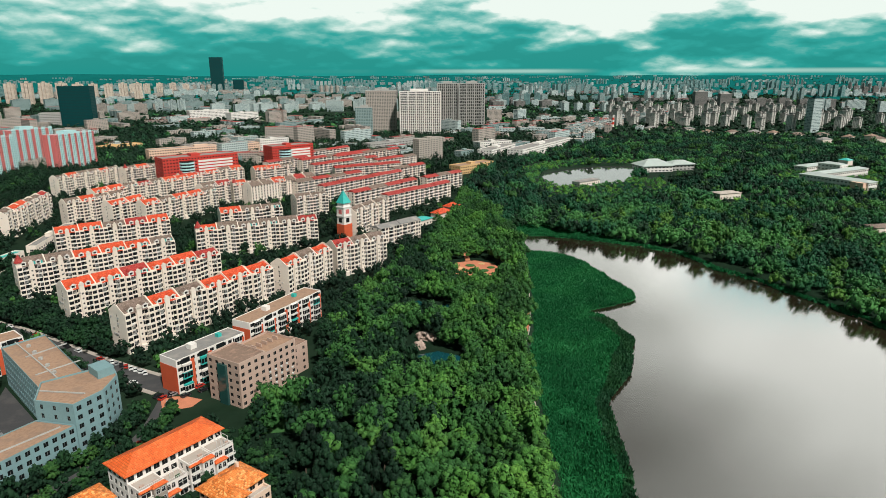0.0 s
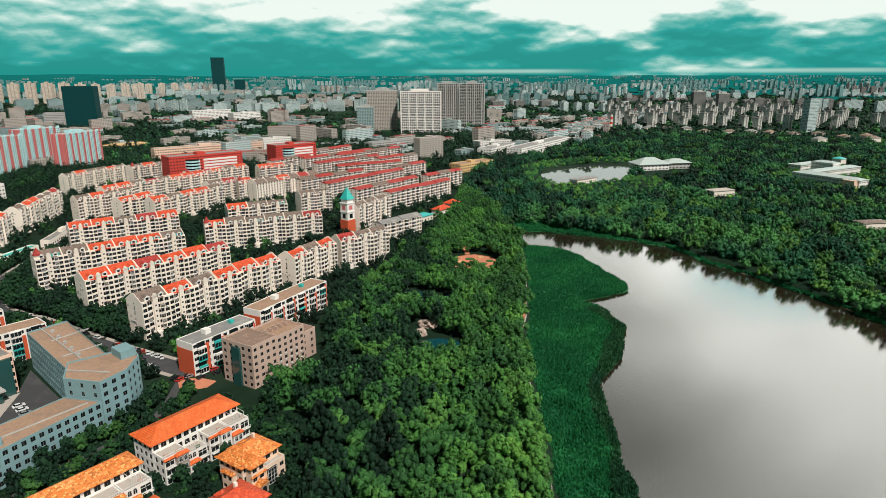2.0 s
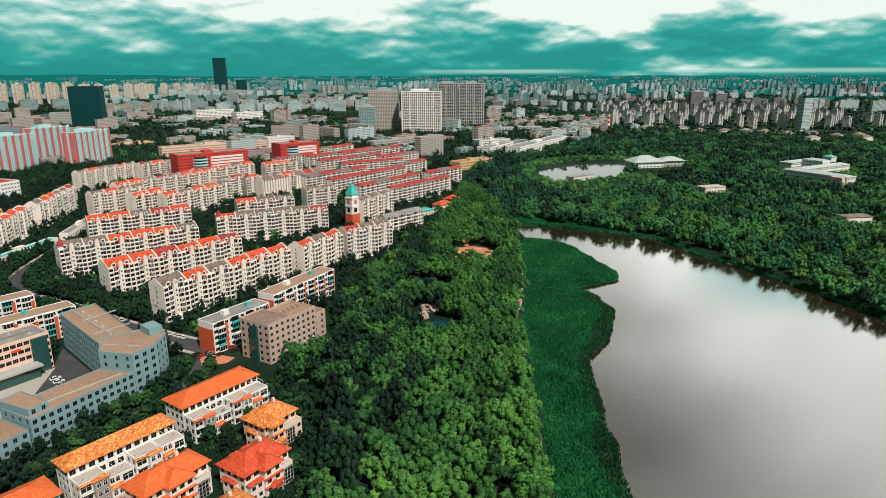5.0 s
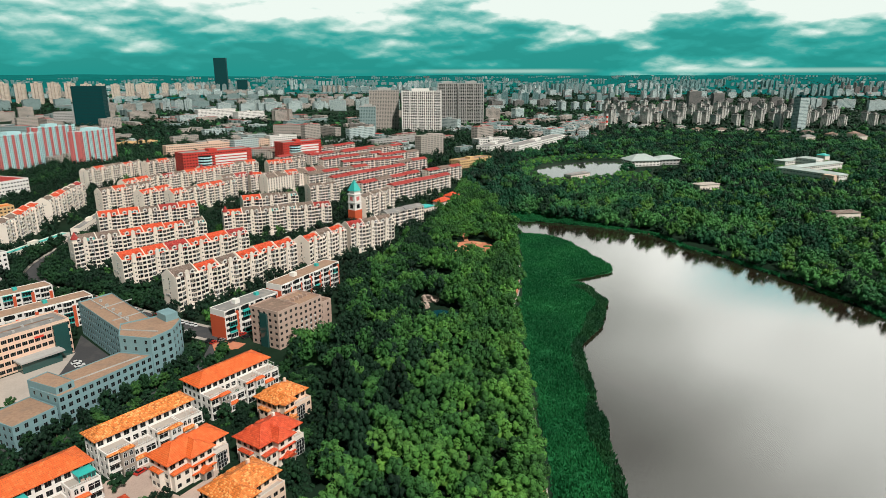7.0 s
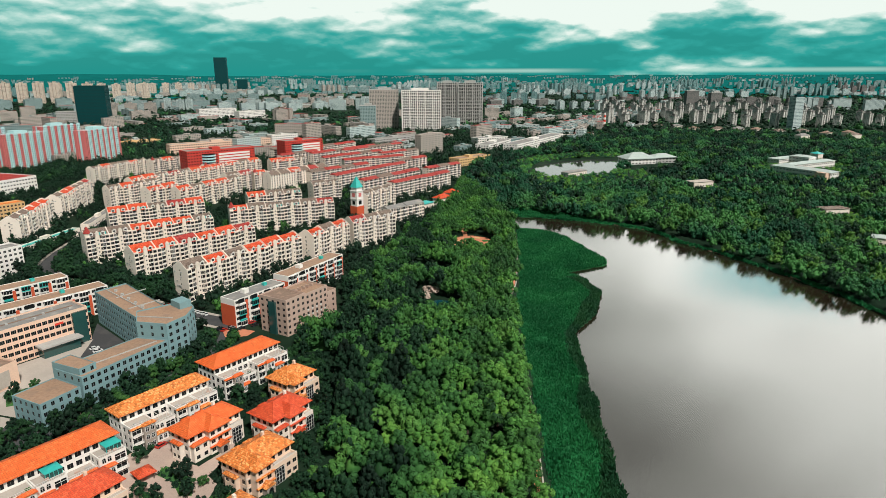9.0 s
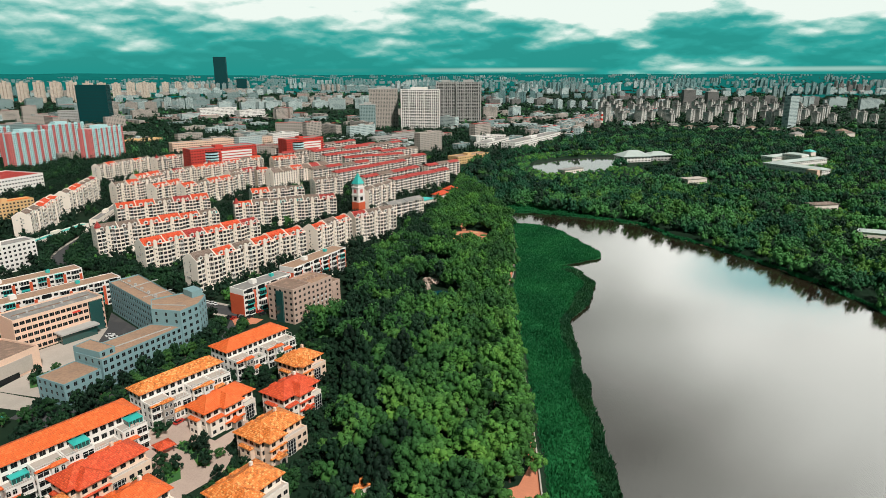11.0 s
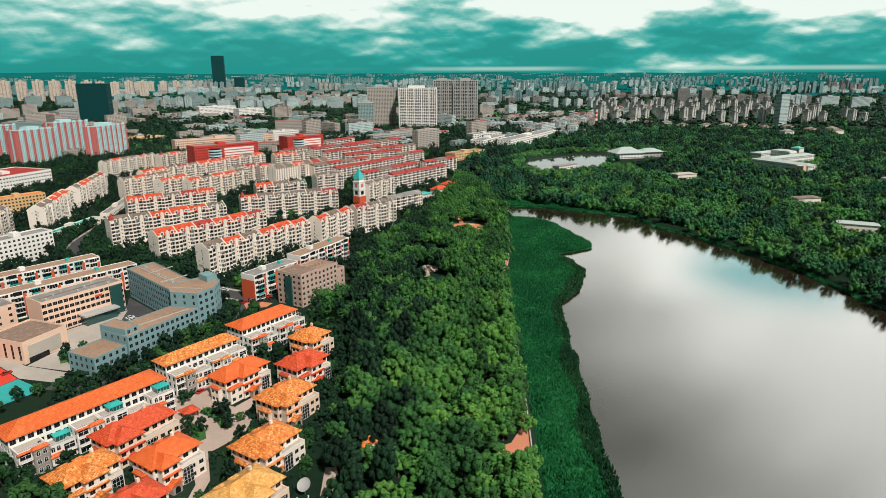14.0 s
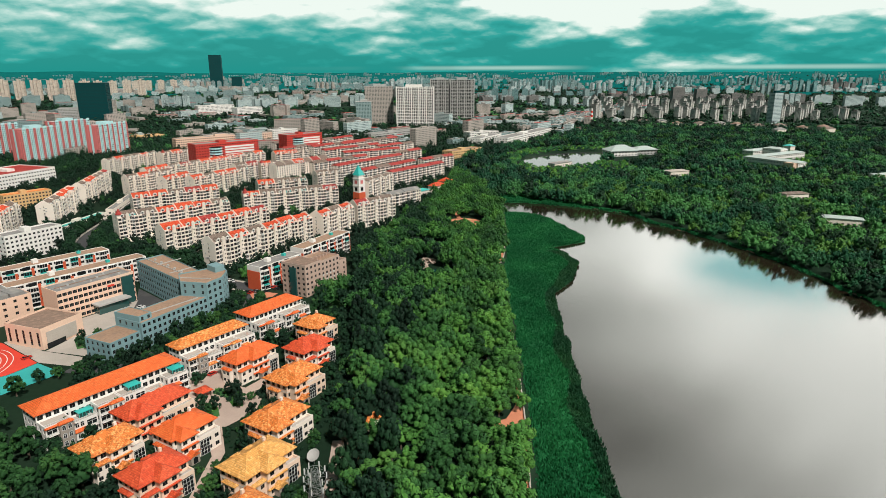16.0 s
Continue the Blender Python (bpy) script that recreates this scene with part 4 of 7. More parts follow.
def dormer_mesh(mat):
    s = Solid()
    s.box(-0.9, 0.9, -1.0, 1.6, 0, 1.35, 0)
    s.poly([(-1.15, -1.2, 1.3), (1.15, -1.2, 1.3), (0, -1.2, 2.1)], 0)
    s.poly([(-1.15, -1.2, 1.3), (0, -1.2, 2.1), (0, 2.2, 2.1), (-1.15, 2.2, 1.3)][::-1], 1)
    s.poly([(1.15, -1.2, 1.3), (0, -1.2, 2.1), (0, 2.2, 2.1), (1.15, 2.2, 1.3)], 1)
    s.poly([(-0.5, -1.02, 0.3), (0.5, -1.02, 0.3), (0.5, -1.02, 1.15), (-0.5, -1.02, 1.15)], 2)
    return s.mesh("dormer", white, mat, glass)


PEDIMENT = pediment_mesh()
DORMER = {m.name: dormer_mesh(m) for m in (tile_red, tile_brown, tile_crimson)}


def cone_turret(ob, x, y, z, r=2.2, h=5.0):
    s, t = Solid(), Solid()
    ring = [(x + r * math.cos(k * math.pi / 4), y + r * math.sin(k * math.pi / 4)) for k in range(8)]
    t.prism(ring, z - 2.5, z)
    big = [(x + (p[0] - x) * 1.25, y + (p[1] - y) * 1.25) for p in ring]
    for k in range(8):
        s.poly([(*big[k], z), (*big[(k + 1) % 8], z), (x, y, z + h)])
    turret = part("turret", t, cream, ob)
    part("turret_roof", s, tile_crimson, turret, "pointed dark red roof")


def estate_block(a, b, seed, single=True, floors=7, depth=12.5, wall=None, turret=False, label="cream seven-storey apartment block with red mansard tiles"):
    """Long block of stair units from plan point a to b along its front; front faces the right hand side."""
    rng = random.Random(seed)
    L = math.hypot(b[0] - a[0], b[1] - a[1])
    ob = thing("apartment_block", a[0], a[1], LAND, math.degrees(math.atan2(b[1] - a[1], b[0] - a[0])), label, "apartment building", "blocks of the housing estate")
    footprint(a[0], a[1], math.degrees(math.atan2(b[1] - a[1], b[0] - a[0])), 0, L, -1.5, depth)
    fh = 2.8
    H = floors * fh
    units = max(2, round(L / 15))
    U = L / units
    wall = wall or cream
    body, wins, bals = Solid(), Solid(), Solid()
    rows = [(fh * n + 0.72, fh * n + 2.46) for n in range(floors)]
    stair_rows = [(fh * n + 2.0, fh * n + 3.0) for n in range(1, floors - 1)]
    for k in range(units):
        u0 = k * U
        jog = rng.choice((0.0, 0.0, -1.2)) if 0 < k < units else 0.0
        # front wall of this unit: bays at both ends, loggias and kitchen windows beside the stair
        wb = 2.9
        small = [(U * 0.5 - 2.85, U * 0.5 - 1.6), (U * 0.5 + 1.6, U * 0.5 + 2.85)]
        A, B = (u0, jog), (u0 + U, jog)
        body.facade(A, B, 0, H, small, rows)
        put_windows(ob, A, B, small, rows, single, 0, None, 0.18, None if single else wins)
        if jog:
            body.poly([(u0, 0, 0), (u0, jog, 0), (u0, jog, H), (u0, 0, H)][::-1])
            body.poly([(u0 + U, jog, 0), (u0 + U, 0, 0), (u0 + U, 0, H), (u0 + U, jog, H)][::-1])
            body.poly([(u0, jog, H), (u0 + U, jog, H), (u0 + U, 0, H), (u0, 0, H)])
        for e0 in (u0 + 0.02, u0 + U - wb - 0.02):
            y0 = jog - 1.0
            col = [(wb / 2 - 1.12, wb / 2 + 1.12)]
            bay = Solid()
            bay.facade((e0, y0), (e0 + wb, y0), 0, H + 0.5, col, rows)
            put_windows(ob, (e0, y0), (e0 + wb, y0), col, rows, single, 1, None, 0.18, None if single else wins)
            bay.poly([(e0, jog, 0), (e0, y0, 0), (e0, y0, H + 0.5), (e0, jog, H + 0.5)])
            bay.poly([(e0 + wb, y0, 0), (e0 + wb, jog, 0), (e0 + wb, jog, H + 0.5), (e0 + wb, y0, H + 0.5)])
            bay.poly([(e0, y0, H + 0.5), (e0 + wb, y0, H + 0.5), (e0 + wb, jog + 0.6, H + 0.5), (e0, jog + 0.6, H + 0.5)])
            part("bay", bay, wall, ob)
        # stair bay with its pediment
        c = u0 + U * 0.5
        s0, s1 = c - 1.25, c + 1.25
        body.facade((s0, jog - 0.9), (s1, jog - 0.9), 0, H + 1.8, [(0.8, 1.7)], stair_rows)
        put_windows(ob, (s0, jog - 0.9), (s1, jog - 0.9), [(0.8, 1.7)], stair_rows, single, 0, None, 0.18, None if single else wins)
        body.poly([(s0, jog, 0), (s0, jog - 0.9, 0), (s0, jog - 0.9, H + 1.8), (s0, jog, H + 1.8)])
        body.poly([(s1, jog - 0.9, 0), (s1, jog, 0), (s1, jog, H + 1.8), (s1, jog - 0.9, H + 1.8)])
        body.poly([(s0, jog - 0.9, H + 1.8), (s1, jog - 0.9, H + 1.8), (s1, jog + 1, H + 1.8), (s0, jog + 1, H + 1.8)])
        m = Matrix.Translation((c, jog, H + 1.2))
        part("pediment", PEDIMENT, None, ob, "cream curved gable piece", at=m @ Matrix.Diagonal((0.85, 1, 0.8, 1)))
        # entrance porch
        body.box(c - 1.3, c + 1.3, jog - 2.6, jog - 0.9, 0, 2.9)
        # loggias both sides of the stair
        wl = U * 0.5 - 2.9 - wb - 0.05
        for cc in (u0 + wb + 0.03 + wl / 2, u0 + U - wb - 0.03 - wl / 2):
            for n in range(floors):
                me = balcony(round(wl, 1), fh, white if rng.random() < 0.6 else cream, rng.random() < 0.45)
                m = Matrix.Translation((cc, jog - 0.004, fh * n + 0.02)) @ Matrix.Diagonal((1, 0.8, 1, 1))
                if single:
                    part("balcony", me, None, ob, at=m)
                else:
                    append_mesh(bals, me, m)
        # roof of this unit
        tile = rng.choice((tile_red, tile_red, tile_red, tile_red, tile_brown, tile_brown, tile_brown, tile_crimson))
        r = Solid()
        r.gable(u0 + 0.3, u0 + U - 0.3, jog, depth, H, rng.choice((3.4, 4.0, 4.4)), 0.5)
        roof = part("roof", r, tile, ob)
        for q in (0.25, 0.75):
            part("dormer", DORMER[tile.name], None, roof, at=Matrix.Translation((u0 + U * q, jog + 1.3, H + 0.5)) @ Matrix.Diagonal((1.55, 1.25, 1.3, 1)))
        if rng.random() < 0.35:
            t = Solid()
            t.box(u0 + U * 0.6, u0 + U * 0.9, jog + 0.2, jog + 3.0, H + 0.4, H + 2.0)
            part("sun_room", t, teal_sheet, roof, "teal sheet-clad roof room")
        for e in ((u0, u0 + 0.3), (u0 + U - 0.3, u0 + U - 0.005)):
            ym = (jog + depth) / 2
            pts = [(jog - 0.3, H - 0.2), (depth + 0.3, H - 0.2), (depth + 0.3, H + 0.5), (ym + 0.9, H + 4.3), (ym - 0.9, H + 4.3), (jog - 0.3, H + 0.5)]
            party = Solid()
            n = len(pts)
            f = [(e[0], y, z) for y, z in pts]
            g = [(e[1], y, z) for y, z in pts]
            party.poly(f[::-1]), party.poly(g)
            for i in range(n):
                party.poly([f[i], f[(i + 1) % n], g[(i + 1) % n], g[i]])
            part("party_wall", party, wall, ob)
    # gable ends and back
    ends = [(fh * n + 1.0, fh * n + 2.2) for n in range(floors)]
    ec = [(depth * 0.5 - 0.5, depth * 0.5 + 0.5)]
    body.facade((0, depth), (0, 0), 0, H, ec, ends)
    put_windows(ob, (0, depth), (0, 0), ec, ends, single, 0, None, 0.18, None if single else wins)
    body.facade((L, 0), (L, depth), 0, H, ec, ends)
    put_windows(ob, (L, 0), (L, depth), ec, ends, False, 0, None, 0.18, wins)
    bc = spans(L, units * 4, 1.5)
    body.facade((L, depth), (0, depth), 0, H, bc, rows)
    put_windows(ob, (L, depth), (0, depth), bc, rows, False, 0, None, 0.18, wins)
    # outdoor units of air conditioners under the windows, and laundry racks
    cool = Solid()
    for k in range(units * 7):
        u, n = rng.uniform(1, L - 1), rng.randrange(floors)
        cool.box(u, u + 0.85, -1.42, -1.02, fh * n + 0.05, fh * n + 0.62)
        if k % 3 == 0:
            v, n = rng.uniform(1.5, depth - 2), rng.randrange(floors)
            cool.box(-0.42, -0.003, v, v + 0.85, fh * n + 0.3, fh * n + 0.9)
    part("cooling_plant", cool, grey, ob, "grey outdoor air-conditioner boxes", kind="stuff")
    part("wall", body, wall, ob)
    part("rear_glazing", wins, [sash, glass], ob, kind="stuff")
    if bals.f:
        part("balcony_stack", bals, [white, glass], ob, kind="stuff")
    if turret:
        cone_turret(ob, 2.0, 2.0, H + 2.5)
    return ob


ROWS_NEAR = [((-151, 280), (-102, 356), 0), ((-198, 315), (-142, 386), 0), ((-251, 356.5), (-184, 419), 1), ((-93.3, 358.3), (-73.6, 395.3), 0), ((-71, 399), (-41, 425), 0)]
ROWS_FAR = [((-417, 681), (-389, 761), 0), ((-376, 747), (-344, 805), 1), ((-332, 597), (-311, 641), 0), ((-287, 538), (-273, 571), 0), ((-258, 538), (-221, 611), 0),
            ((-288, 692), (-241, 759), 1), ((-239, 624), (-220, 654), 0), ((-215, 640), (-168, 668), 1), ((-223, 745), (-184, 778), 0), ((-182, 505), (-138, 530), 0),
            ((-276, 437), (-214, 483), 0), ((-179, 444), (-99, 482), 1), ((-134, 565), (-109, 584), 0), ((-73, 508), (-52, 556), 0)]
for k, (a, b, t) in enumerate(ROWS_NEAR):
    estate_block(a, b, 40 + k, k not in (2, 4), turret=bool(t))
for k, (a, b, t) in enumerate(ROWS_FAR):
    estate_block(a, b, 60 + k, False, turret=bool(t))


def long_flats(a, b, seed, floors=6, depth=11.0, roof_mat=None, wall=None, label="cream six-storey flats under long crimson pitched roofs"):
    """Older long flats farther off: plain front with windows and balconies, pitched roof in lengths."""
    rng = random.Random(seed)
    L = math.hypot(b[0] - a[0], b[1] - a[1])
    ob = thing("long_flats", a[0], a[1], LAND, math.degrees(math.atan2(b[1] - a[1], b[0] - a[0])), label, "apartment building", "long flats with crimson roofs")
    footprint(a[0], a[1], math.degrees(math.atan2(b[1] - a[1], b[0] - a[0])), 0, L, -1.2, depth)
    fh = 2.9
    H = floors * fh
    shell(ob, rect(0, L, 0, depth), 0, floors, fh, wall or cream, greyroof, [(2.9, 1.9), (5.0, 1.4), (3.4, 1.6), (5.0, 1.4)], sill=0.75, single=False, parapet=0)
    bal = Solid()
    for k in range(int(L / 7.5)):
        for n in range(floors):
            append_mesh(bal, balcony(2.9, fh, white, rng.random() < 0.5), Matrix.Translation((k * 7.5 + 3.8, 0, n * fh)))
    part("balcony_stack", bal, [white, glass], ob, kind="stuff")
    n = max(2, round(L / 24))
    for k in range(n):
        r = Solid()
        r.gable(L * k / n + 0.15, L * (k + 1) / n - 0.15, 0, depth, H + 0.02 + 0.4 * (k % 2), 2.3, 0.4, ends=0)
        part("roof", r, roof_mat or rng.choice((tile_crimson, tile_crimson, tile_crimson, tile_brown)), ob)
    return ob


FLATS = [((-88, 610), (-30, 689)), ((-54, 595), (6, 670)), ((-124, 646), (-50, 752)), ((-157, 671), (-97, 744)), ((-165, 803), (-93, 888)), ((-134, 777), (-57, 823)),
         ((-190, 850), (-110, 960)), ((-230, 830), (-190, 890))]
for k, (a, b) in enumerate(FLATS):
    long_flats(a, b, 80 + k)

# ---- school, offices and flats near the park ----
def outline(ob_pose, pts):
    """World plan points in the frame of a thing at ob_pose."""
    inv = ob_pose.inverted()
    return [tuple((inv @ Vector((x, y, 0))).xy) for x, y in pts]


def placed(name, x, y, turn, label, category, group=""):
    return thing(name, x, y, LAND, turn, label, category, group)


def flats(a, b, seed, floors=5, depth=11.0, red=True, roof_mat=None, label="white five-storey flats with red panels and a flat tan roof", step_end=True):
    """White flats with glazed balconies and red panels between them."""
    rng = random.Random(seed)
    L = math.hypot(b[0] - a[0], b[1] - a[1])
    ob = placed("flats", a[0], a[1], math.degrees(math.atan2(b[1] - a[1], b[0] - a[0])), label, "apartment building", "flats with red panels")
    footprint(a[0], a[1], math.degrees(math.atan2(b[1] - a[1], b[0] - a[0])), 0, L, -1.2, depth)
    fh = 3.0
    H = shell(ob, rect(0, L, 0, depth), 0, floors, fh, white, roof_mat or flatroof, [(3.0, 2.0), None, (3.4, 1.7), None], parapet=0.35, single=True, head=2.5)
    n = max(1, int(L / 8.0))
    for k in range(n):
        u = (k + 0.5) * L / n
        for f in range(floors):
            part("balcony", balcony(4.2, fh, rng.choice((white, white, teal_sheet, frame_white)), rng.random() < 0.75), None, ob, at=Matrix.Translation((u, 0, f * fh + 0.02)))
        if red:
            s = Solid()
            s.box(u + 2.3, u + 4.0, -0.28, -0.003, 0, (floors - 1) * fh + rng.choice((0, 1.5)))
            part("red_panel", s, redwall, ob, "orange-red painted wall panel")
    if red:
        s = Solid()
        s.box(-0.15, -0.003, 0, depth, 0, (floors - 1) * fh)
        part("red_panel", s, redwall, ob, "orange-red painted end wall")
    r = Solid()
    r.box(L * 0.3, L * 0.3 + 3, depth * 0.4, depth * 0.4 + 3.4, H, H + 2.2)
    part("stair_head", r, white, ob)
    r = Solid()
    r.box(L * 0.72, L * 0.72 + 2, depth * 0.5, depth * 0.5 + 2.2, H, H + 1.6)
    part("water_tank", r, teal_sheet, ob)
    return ob


flats((-92.8, 281.2), (-68.2, 328.8), 1, 5)
flats((-111, 240.5), (-92, 270.4), 2, 5, roof_mat=greyroof, label="white five-storey flats with orange-red lower walls and a grey roof")
flats((-240, 205.6), (-190.3, 266.5), 3, 5)
flats((-262, 235), (-222, 283.4), 4, 5)


def brown_office():
    ob = placed("brown_office", -97, 238, math.degrees(math.atan2(-9.5, 16)), "brown tile-clad six-storey office with flat roofs", "office building")
    # local x runs along the short front, y away along the long side
    H = shell(ob, rect(0, 18.5, 0, 14), 0, 6, 3.15, brownish, brownroof, [(3.6, 1.7), (3.4, 1.6), None, (3.4, 1.6)])
    s = Solid()
    s.box(6.8, 11.5, -1.0, -0.003, 0, H - 1.5)
    part("glass_bay", s, green_glass, ob, "green-tinted glass stair bay")
    shell(ob, rect(2.0, 18.5, 14.01, 31), 0, 6, 3.0, brownish, flatroof, [None, (3.3, 1.6), (4, 1.6), (3.3, 1.6)], parapet=0.9)
    for k in range(5):
        c = Solid()
        c.box(9, 12, 15 + k * 3, 15.4 + k * 3, 18.2, 19.6)
        part("roof_beam", c, brownish, ob)
    shell(ob, rect(6, 16, 31.01, 41), 0, 4, 3.2, brownish, brownroof, [None, (4, 1.4), None, None], parapet=0.8)
    for k in range(14):
        c = box_mesh("air_conditioner", 0.45, 0.9, 0.7, frame_white)
        part("air_conditioner", c, None, ob, at=Matrix.Translation((18.75, 15.5 + (k % 5) * 3.2, 3.2 + 3.0 * (k // 5) + 0.1)))


brown_office()


def blue_school():
    ob = placed("blue_school", -140, 190, 0, "pale blue-grey school with tan flat roofs around a yard", "school building")
    P = pose(-140, 190, LAND)

    def wing(pts, floors, fh, sides, parapet=0.6, roof_mat=flatroof, **kw):
        return shell(ob, outline(P, pts), 0, floors, fh, blueish, roof_mat, sides, parapet=parapet, head=2.65, **kw)
    wing([(-188, 249), (-148.2, 211.4), (-137, 222.8), (-178, 263)], 5, 3.4, [(3.0, 1.8), None, (3.2, 1.5), (3.4, 1.7)])
    H = wing([(-126.4, 194.5), (-121.5, 205), (-122.5, 217), (-129, 226), (-147.5, 211), (-141.5, 197.5)], 6, 3.4, [(3.6, 1.8), (3.2, 1.6), (3.2, 1.6), (4, 1.4), (4, 1.4), (4, 1.2)])
    top = Solid()
    top.prism(outline(P, [(-128, 214), (-124.5, 219), (-131, 224.5), (-134.5, 219.5)]), H, H + 3.2)
    part("roof_room", top, blueish, ob)
    lower = [(-145.4, 157.5), (-126.6, 194.2), (-141.8, 197.3), (-160.5, 165)]
    wing(lower, 4, 3.3, [(2.9, 1.65), None, (3.0, 1.3), (4, 1.3)], parapet=0.35)
    wing([(-153.2, 142.2), (-146, 156.9), (-160.9, 164.6), (-168.5, 149.5)], 3, 3.2, [(3.2, 1.4), None, None, (3.2, 1.4)], parapet=0.35)
    w2 = wing([(-147, 159.5), (-143.8, 166), (-158.5, 173.5), (-162, 166.2)], 5, 3.15, [(3.2, 1.4), None, (4, 1.2), None], parapet=0.3)
    for k, (a, b) in enumerate((((-186, 255), (-143, 217)), ((-172, 240), (-163, 254)), ((-158, 224), (-148, 237)), ((-150, 166), (-131, 193)), ((-145, 205), (-127, 203)))):
        w = Solid()
        d = Vector((b[0] - a[0], b[1] - a[1])).normalized() * 0.22
        z = (17.05, 17.05, 17.05, 13.25, 20.45)[k]
        w.prism(outline(P, [(a[0] + d.y, a[1] - d.x), (b[0] + d.y, b[1] - d.x), (b[0] - d.y, b[1] + d.x), (a[0] - d.y, a[1] + d.x)]), z, z + 0.4)
        part("roof_kerb", w, grey, ob)
    for k in range(6):
        duct = Solid()
        duct.box(-38 + k * 6.4, -36.8 + k * 6.4, 60 - k * 6.2, 61.2 - k * 6.2, 17.0, 18.1)
        part("roof_vent", duct, grey, ob)


blue_school()
FOOT += [[(-188, 249), (-148, 211), (-129, 226), (-178, 263)], [(-168.5, 149.5), (-153, 142), (-121, 205), (-122, 217), (-129, 226), (-148, 211)],
         [(-97, 238), (-81, 228.5), (-62, 264), (-78, 275)], [(-222, 160), (-193.5, 157), (-180, 226.5), (-193, 236), (-235, 200)], [(-87, 489), (-74, 489), (-74, 503), (-87, 503)],
         [(-186, 220), (-160, 165), (-140, 200), (-150, 212), (-180, 240)]]


def pink_school():
    ob = placed("pink_school", -204, 191, 56, "pink rendered five-storey school with a glass entrance canopy", "school building")
    shell(ob, rect(0, 43, 0, 16), 0, 5, 3.4, pinkish, greyroof, [(2.6, 2.25), (4, 2.2), (3, 1.6), None], parapet=0.8, bars=2, sill=0.8, head=2.6)
    g = Solid()
    g.box(35, 41.5, -1.2, -0.003, 0, 16.4)
    part("glass_bay", g, green_glass, ob, "green-tinted glass corner bay")
    c = Solid()
    c.box(17, 36, -7, -0.003, 5.2, 6.0, 0)
    c.box(18, 35, -5.5, -0.05, 0, 5.2, 1)
    part("entrance_canopy", c, [grey, green_glass], ob, "glazed entrance with a pale sloping canopy")
    for k in range(7):
        v = Solid()
        v.box(4 + k * 5.4, 5 + k * 5.4, 4 + (k % 3) * 3.5, 5.2 + (k % 3) * 3.5, 17.05, 17.9)
        part("roof_vent", v, grey, ob)
    v = Solid()
    v.box(3, 40, 8.1, 8.4, 17.05, 17.5)
    part("roof_kerb", v, brownroof, ob)
    banner = Solid()
    banner.box(27, 31, -0.14, -0.02, 12.6, 13.6)
    part("sign", banner, track_red, ob, "red roof sign")
    h = placed("school_hall", -193.5, 157.3, 69.5, "pink school hall with tall windows and a rusty flat roof", "school building")
    shell(h, rect(0, 23, 0, 24), 0, 1, 10.0, pinkish, brownroof, [None, (5, 3), None, (4.2, 1.6)], sill=1.5, head=8.6, parapet=0.9, bars=1)
    p = Solid()
    p.box(2.5, 19, -0.3, -0.003, 1.2, 8.2)
    part("front_panel", p, light_paving, h, "pale panelled front wall")
    d = Solid()
    d.box(2, 12, -0.6, -0.31, 0, 2.6)
    part("entrance", d, glass, h)
    b = placed("school_annex", -219, 165, 56, "pink school annex with dark stepped roofs", "school building")
    shell(b, rect(0, 27, 24, 40), 0, 4, 3.4, pinkish, greyroof, [(5, 1.6), None, None, (4, 1.6)], parapet=0.6)
    for k in range(3):
        r = Solid()
        r.box(2 + 8 * k, 9 + 8 * k, 26, 38.5, 13.6, 15.4 + 0.5 * (k % 2))
        part("roof_box", r, greyroof, b)


pink_school()


def clock_tower():
    ob = placed("clock_tower", -80.5, 496, 52, "red and white bell tower with a pointed teal roof", "tower")
    s = Solid()
    s.box(-4.3, 4.3, -4.3, 4.3, 0, 13.5)
    part("base", s, redwall, ob, "red painted lower shaft")
    w = Solid()
    w.box(-4.0, 4.0, -4.0, 4.0, 13.5, 27)
    w.box(-4.5, 4.5, -4.5, 4.5, 19.8, 20.6)
    w.box(-4.5, 4.5, -4.5, 4.5, 27, 27.7)
    w.box(-3.4, 3.4, -3.4, 3.4, 27.7, 30.5)
    part("shaft", w, white, ob)
    for k in range(4):
        for z, h, m, lab in ((15, 3.6, glass, ""), (22, 3.4, salmon, "red clock panel")):
            f = Solid()
            f.box(-1.7, 1.7, -0.12, 0.0, 0, h)
            part("panel", f, m, ob, lab, at=Matrix.Rotation(k * math.pi / 2, 4, "Z") @ Matrix.Translation((0, -4.003, z)))
    r = Solid()
    for k in range(4):
        a, b = k * math.pi / 2 + math.pi / 4, (k + 1) * math.pi / 2 + math.pi / 4
        r.poly([(6.0 * math.cos(a), 6.0 * math.sin(a), 30.5), (6.0 * math.cos(b), 6.0 * math.sin(b), 30.5), (0, 0, 40.5)])
    part("roof", r, teal_sheet, ob, "teal pyramid roof")


clock_tower()

# ---- the villas ----
def small_roof(ob, x0, x1, y0, y1, z, h, tile, over=0.5):
    r = Solid()
    r.hip(x0, x1, y0, y1, z, h, over)
    part("roof", r, tile, ob)


def ridge_caps(ob, pts, mat):
    s = Solid()
    for a, b in pts:
        a, b = Vector(a), Vector(b)
        d = (b - a).normalized()
        n = Vector((-d.y, d.x, 0)).normalized() * 0.16
        up = Vector((0, 0, 0.14))
        s.poly([tuple(a - n), tuple(b - n), tuple(b + up), tuple(a + up)])
        s.poly([tuple(b + n), tuple(a + n), tuple(a + up), tuple(b + up)])
    part("ridge_tiles", s, mat, ob)


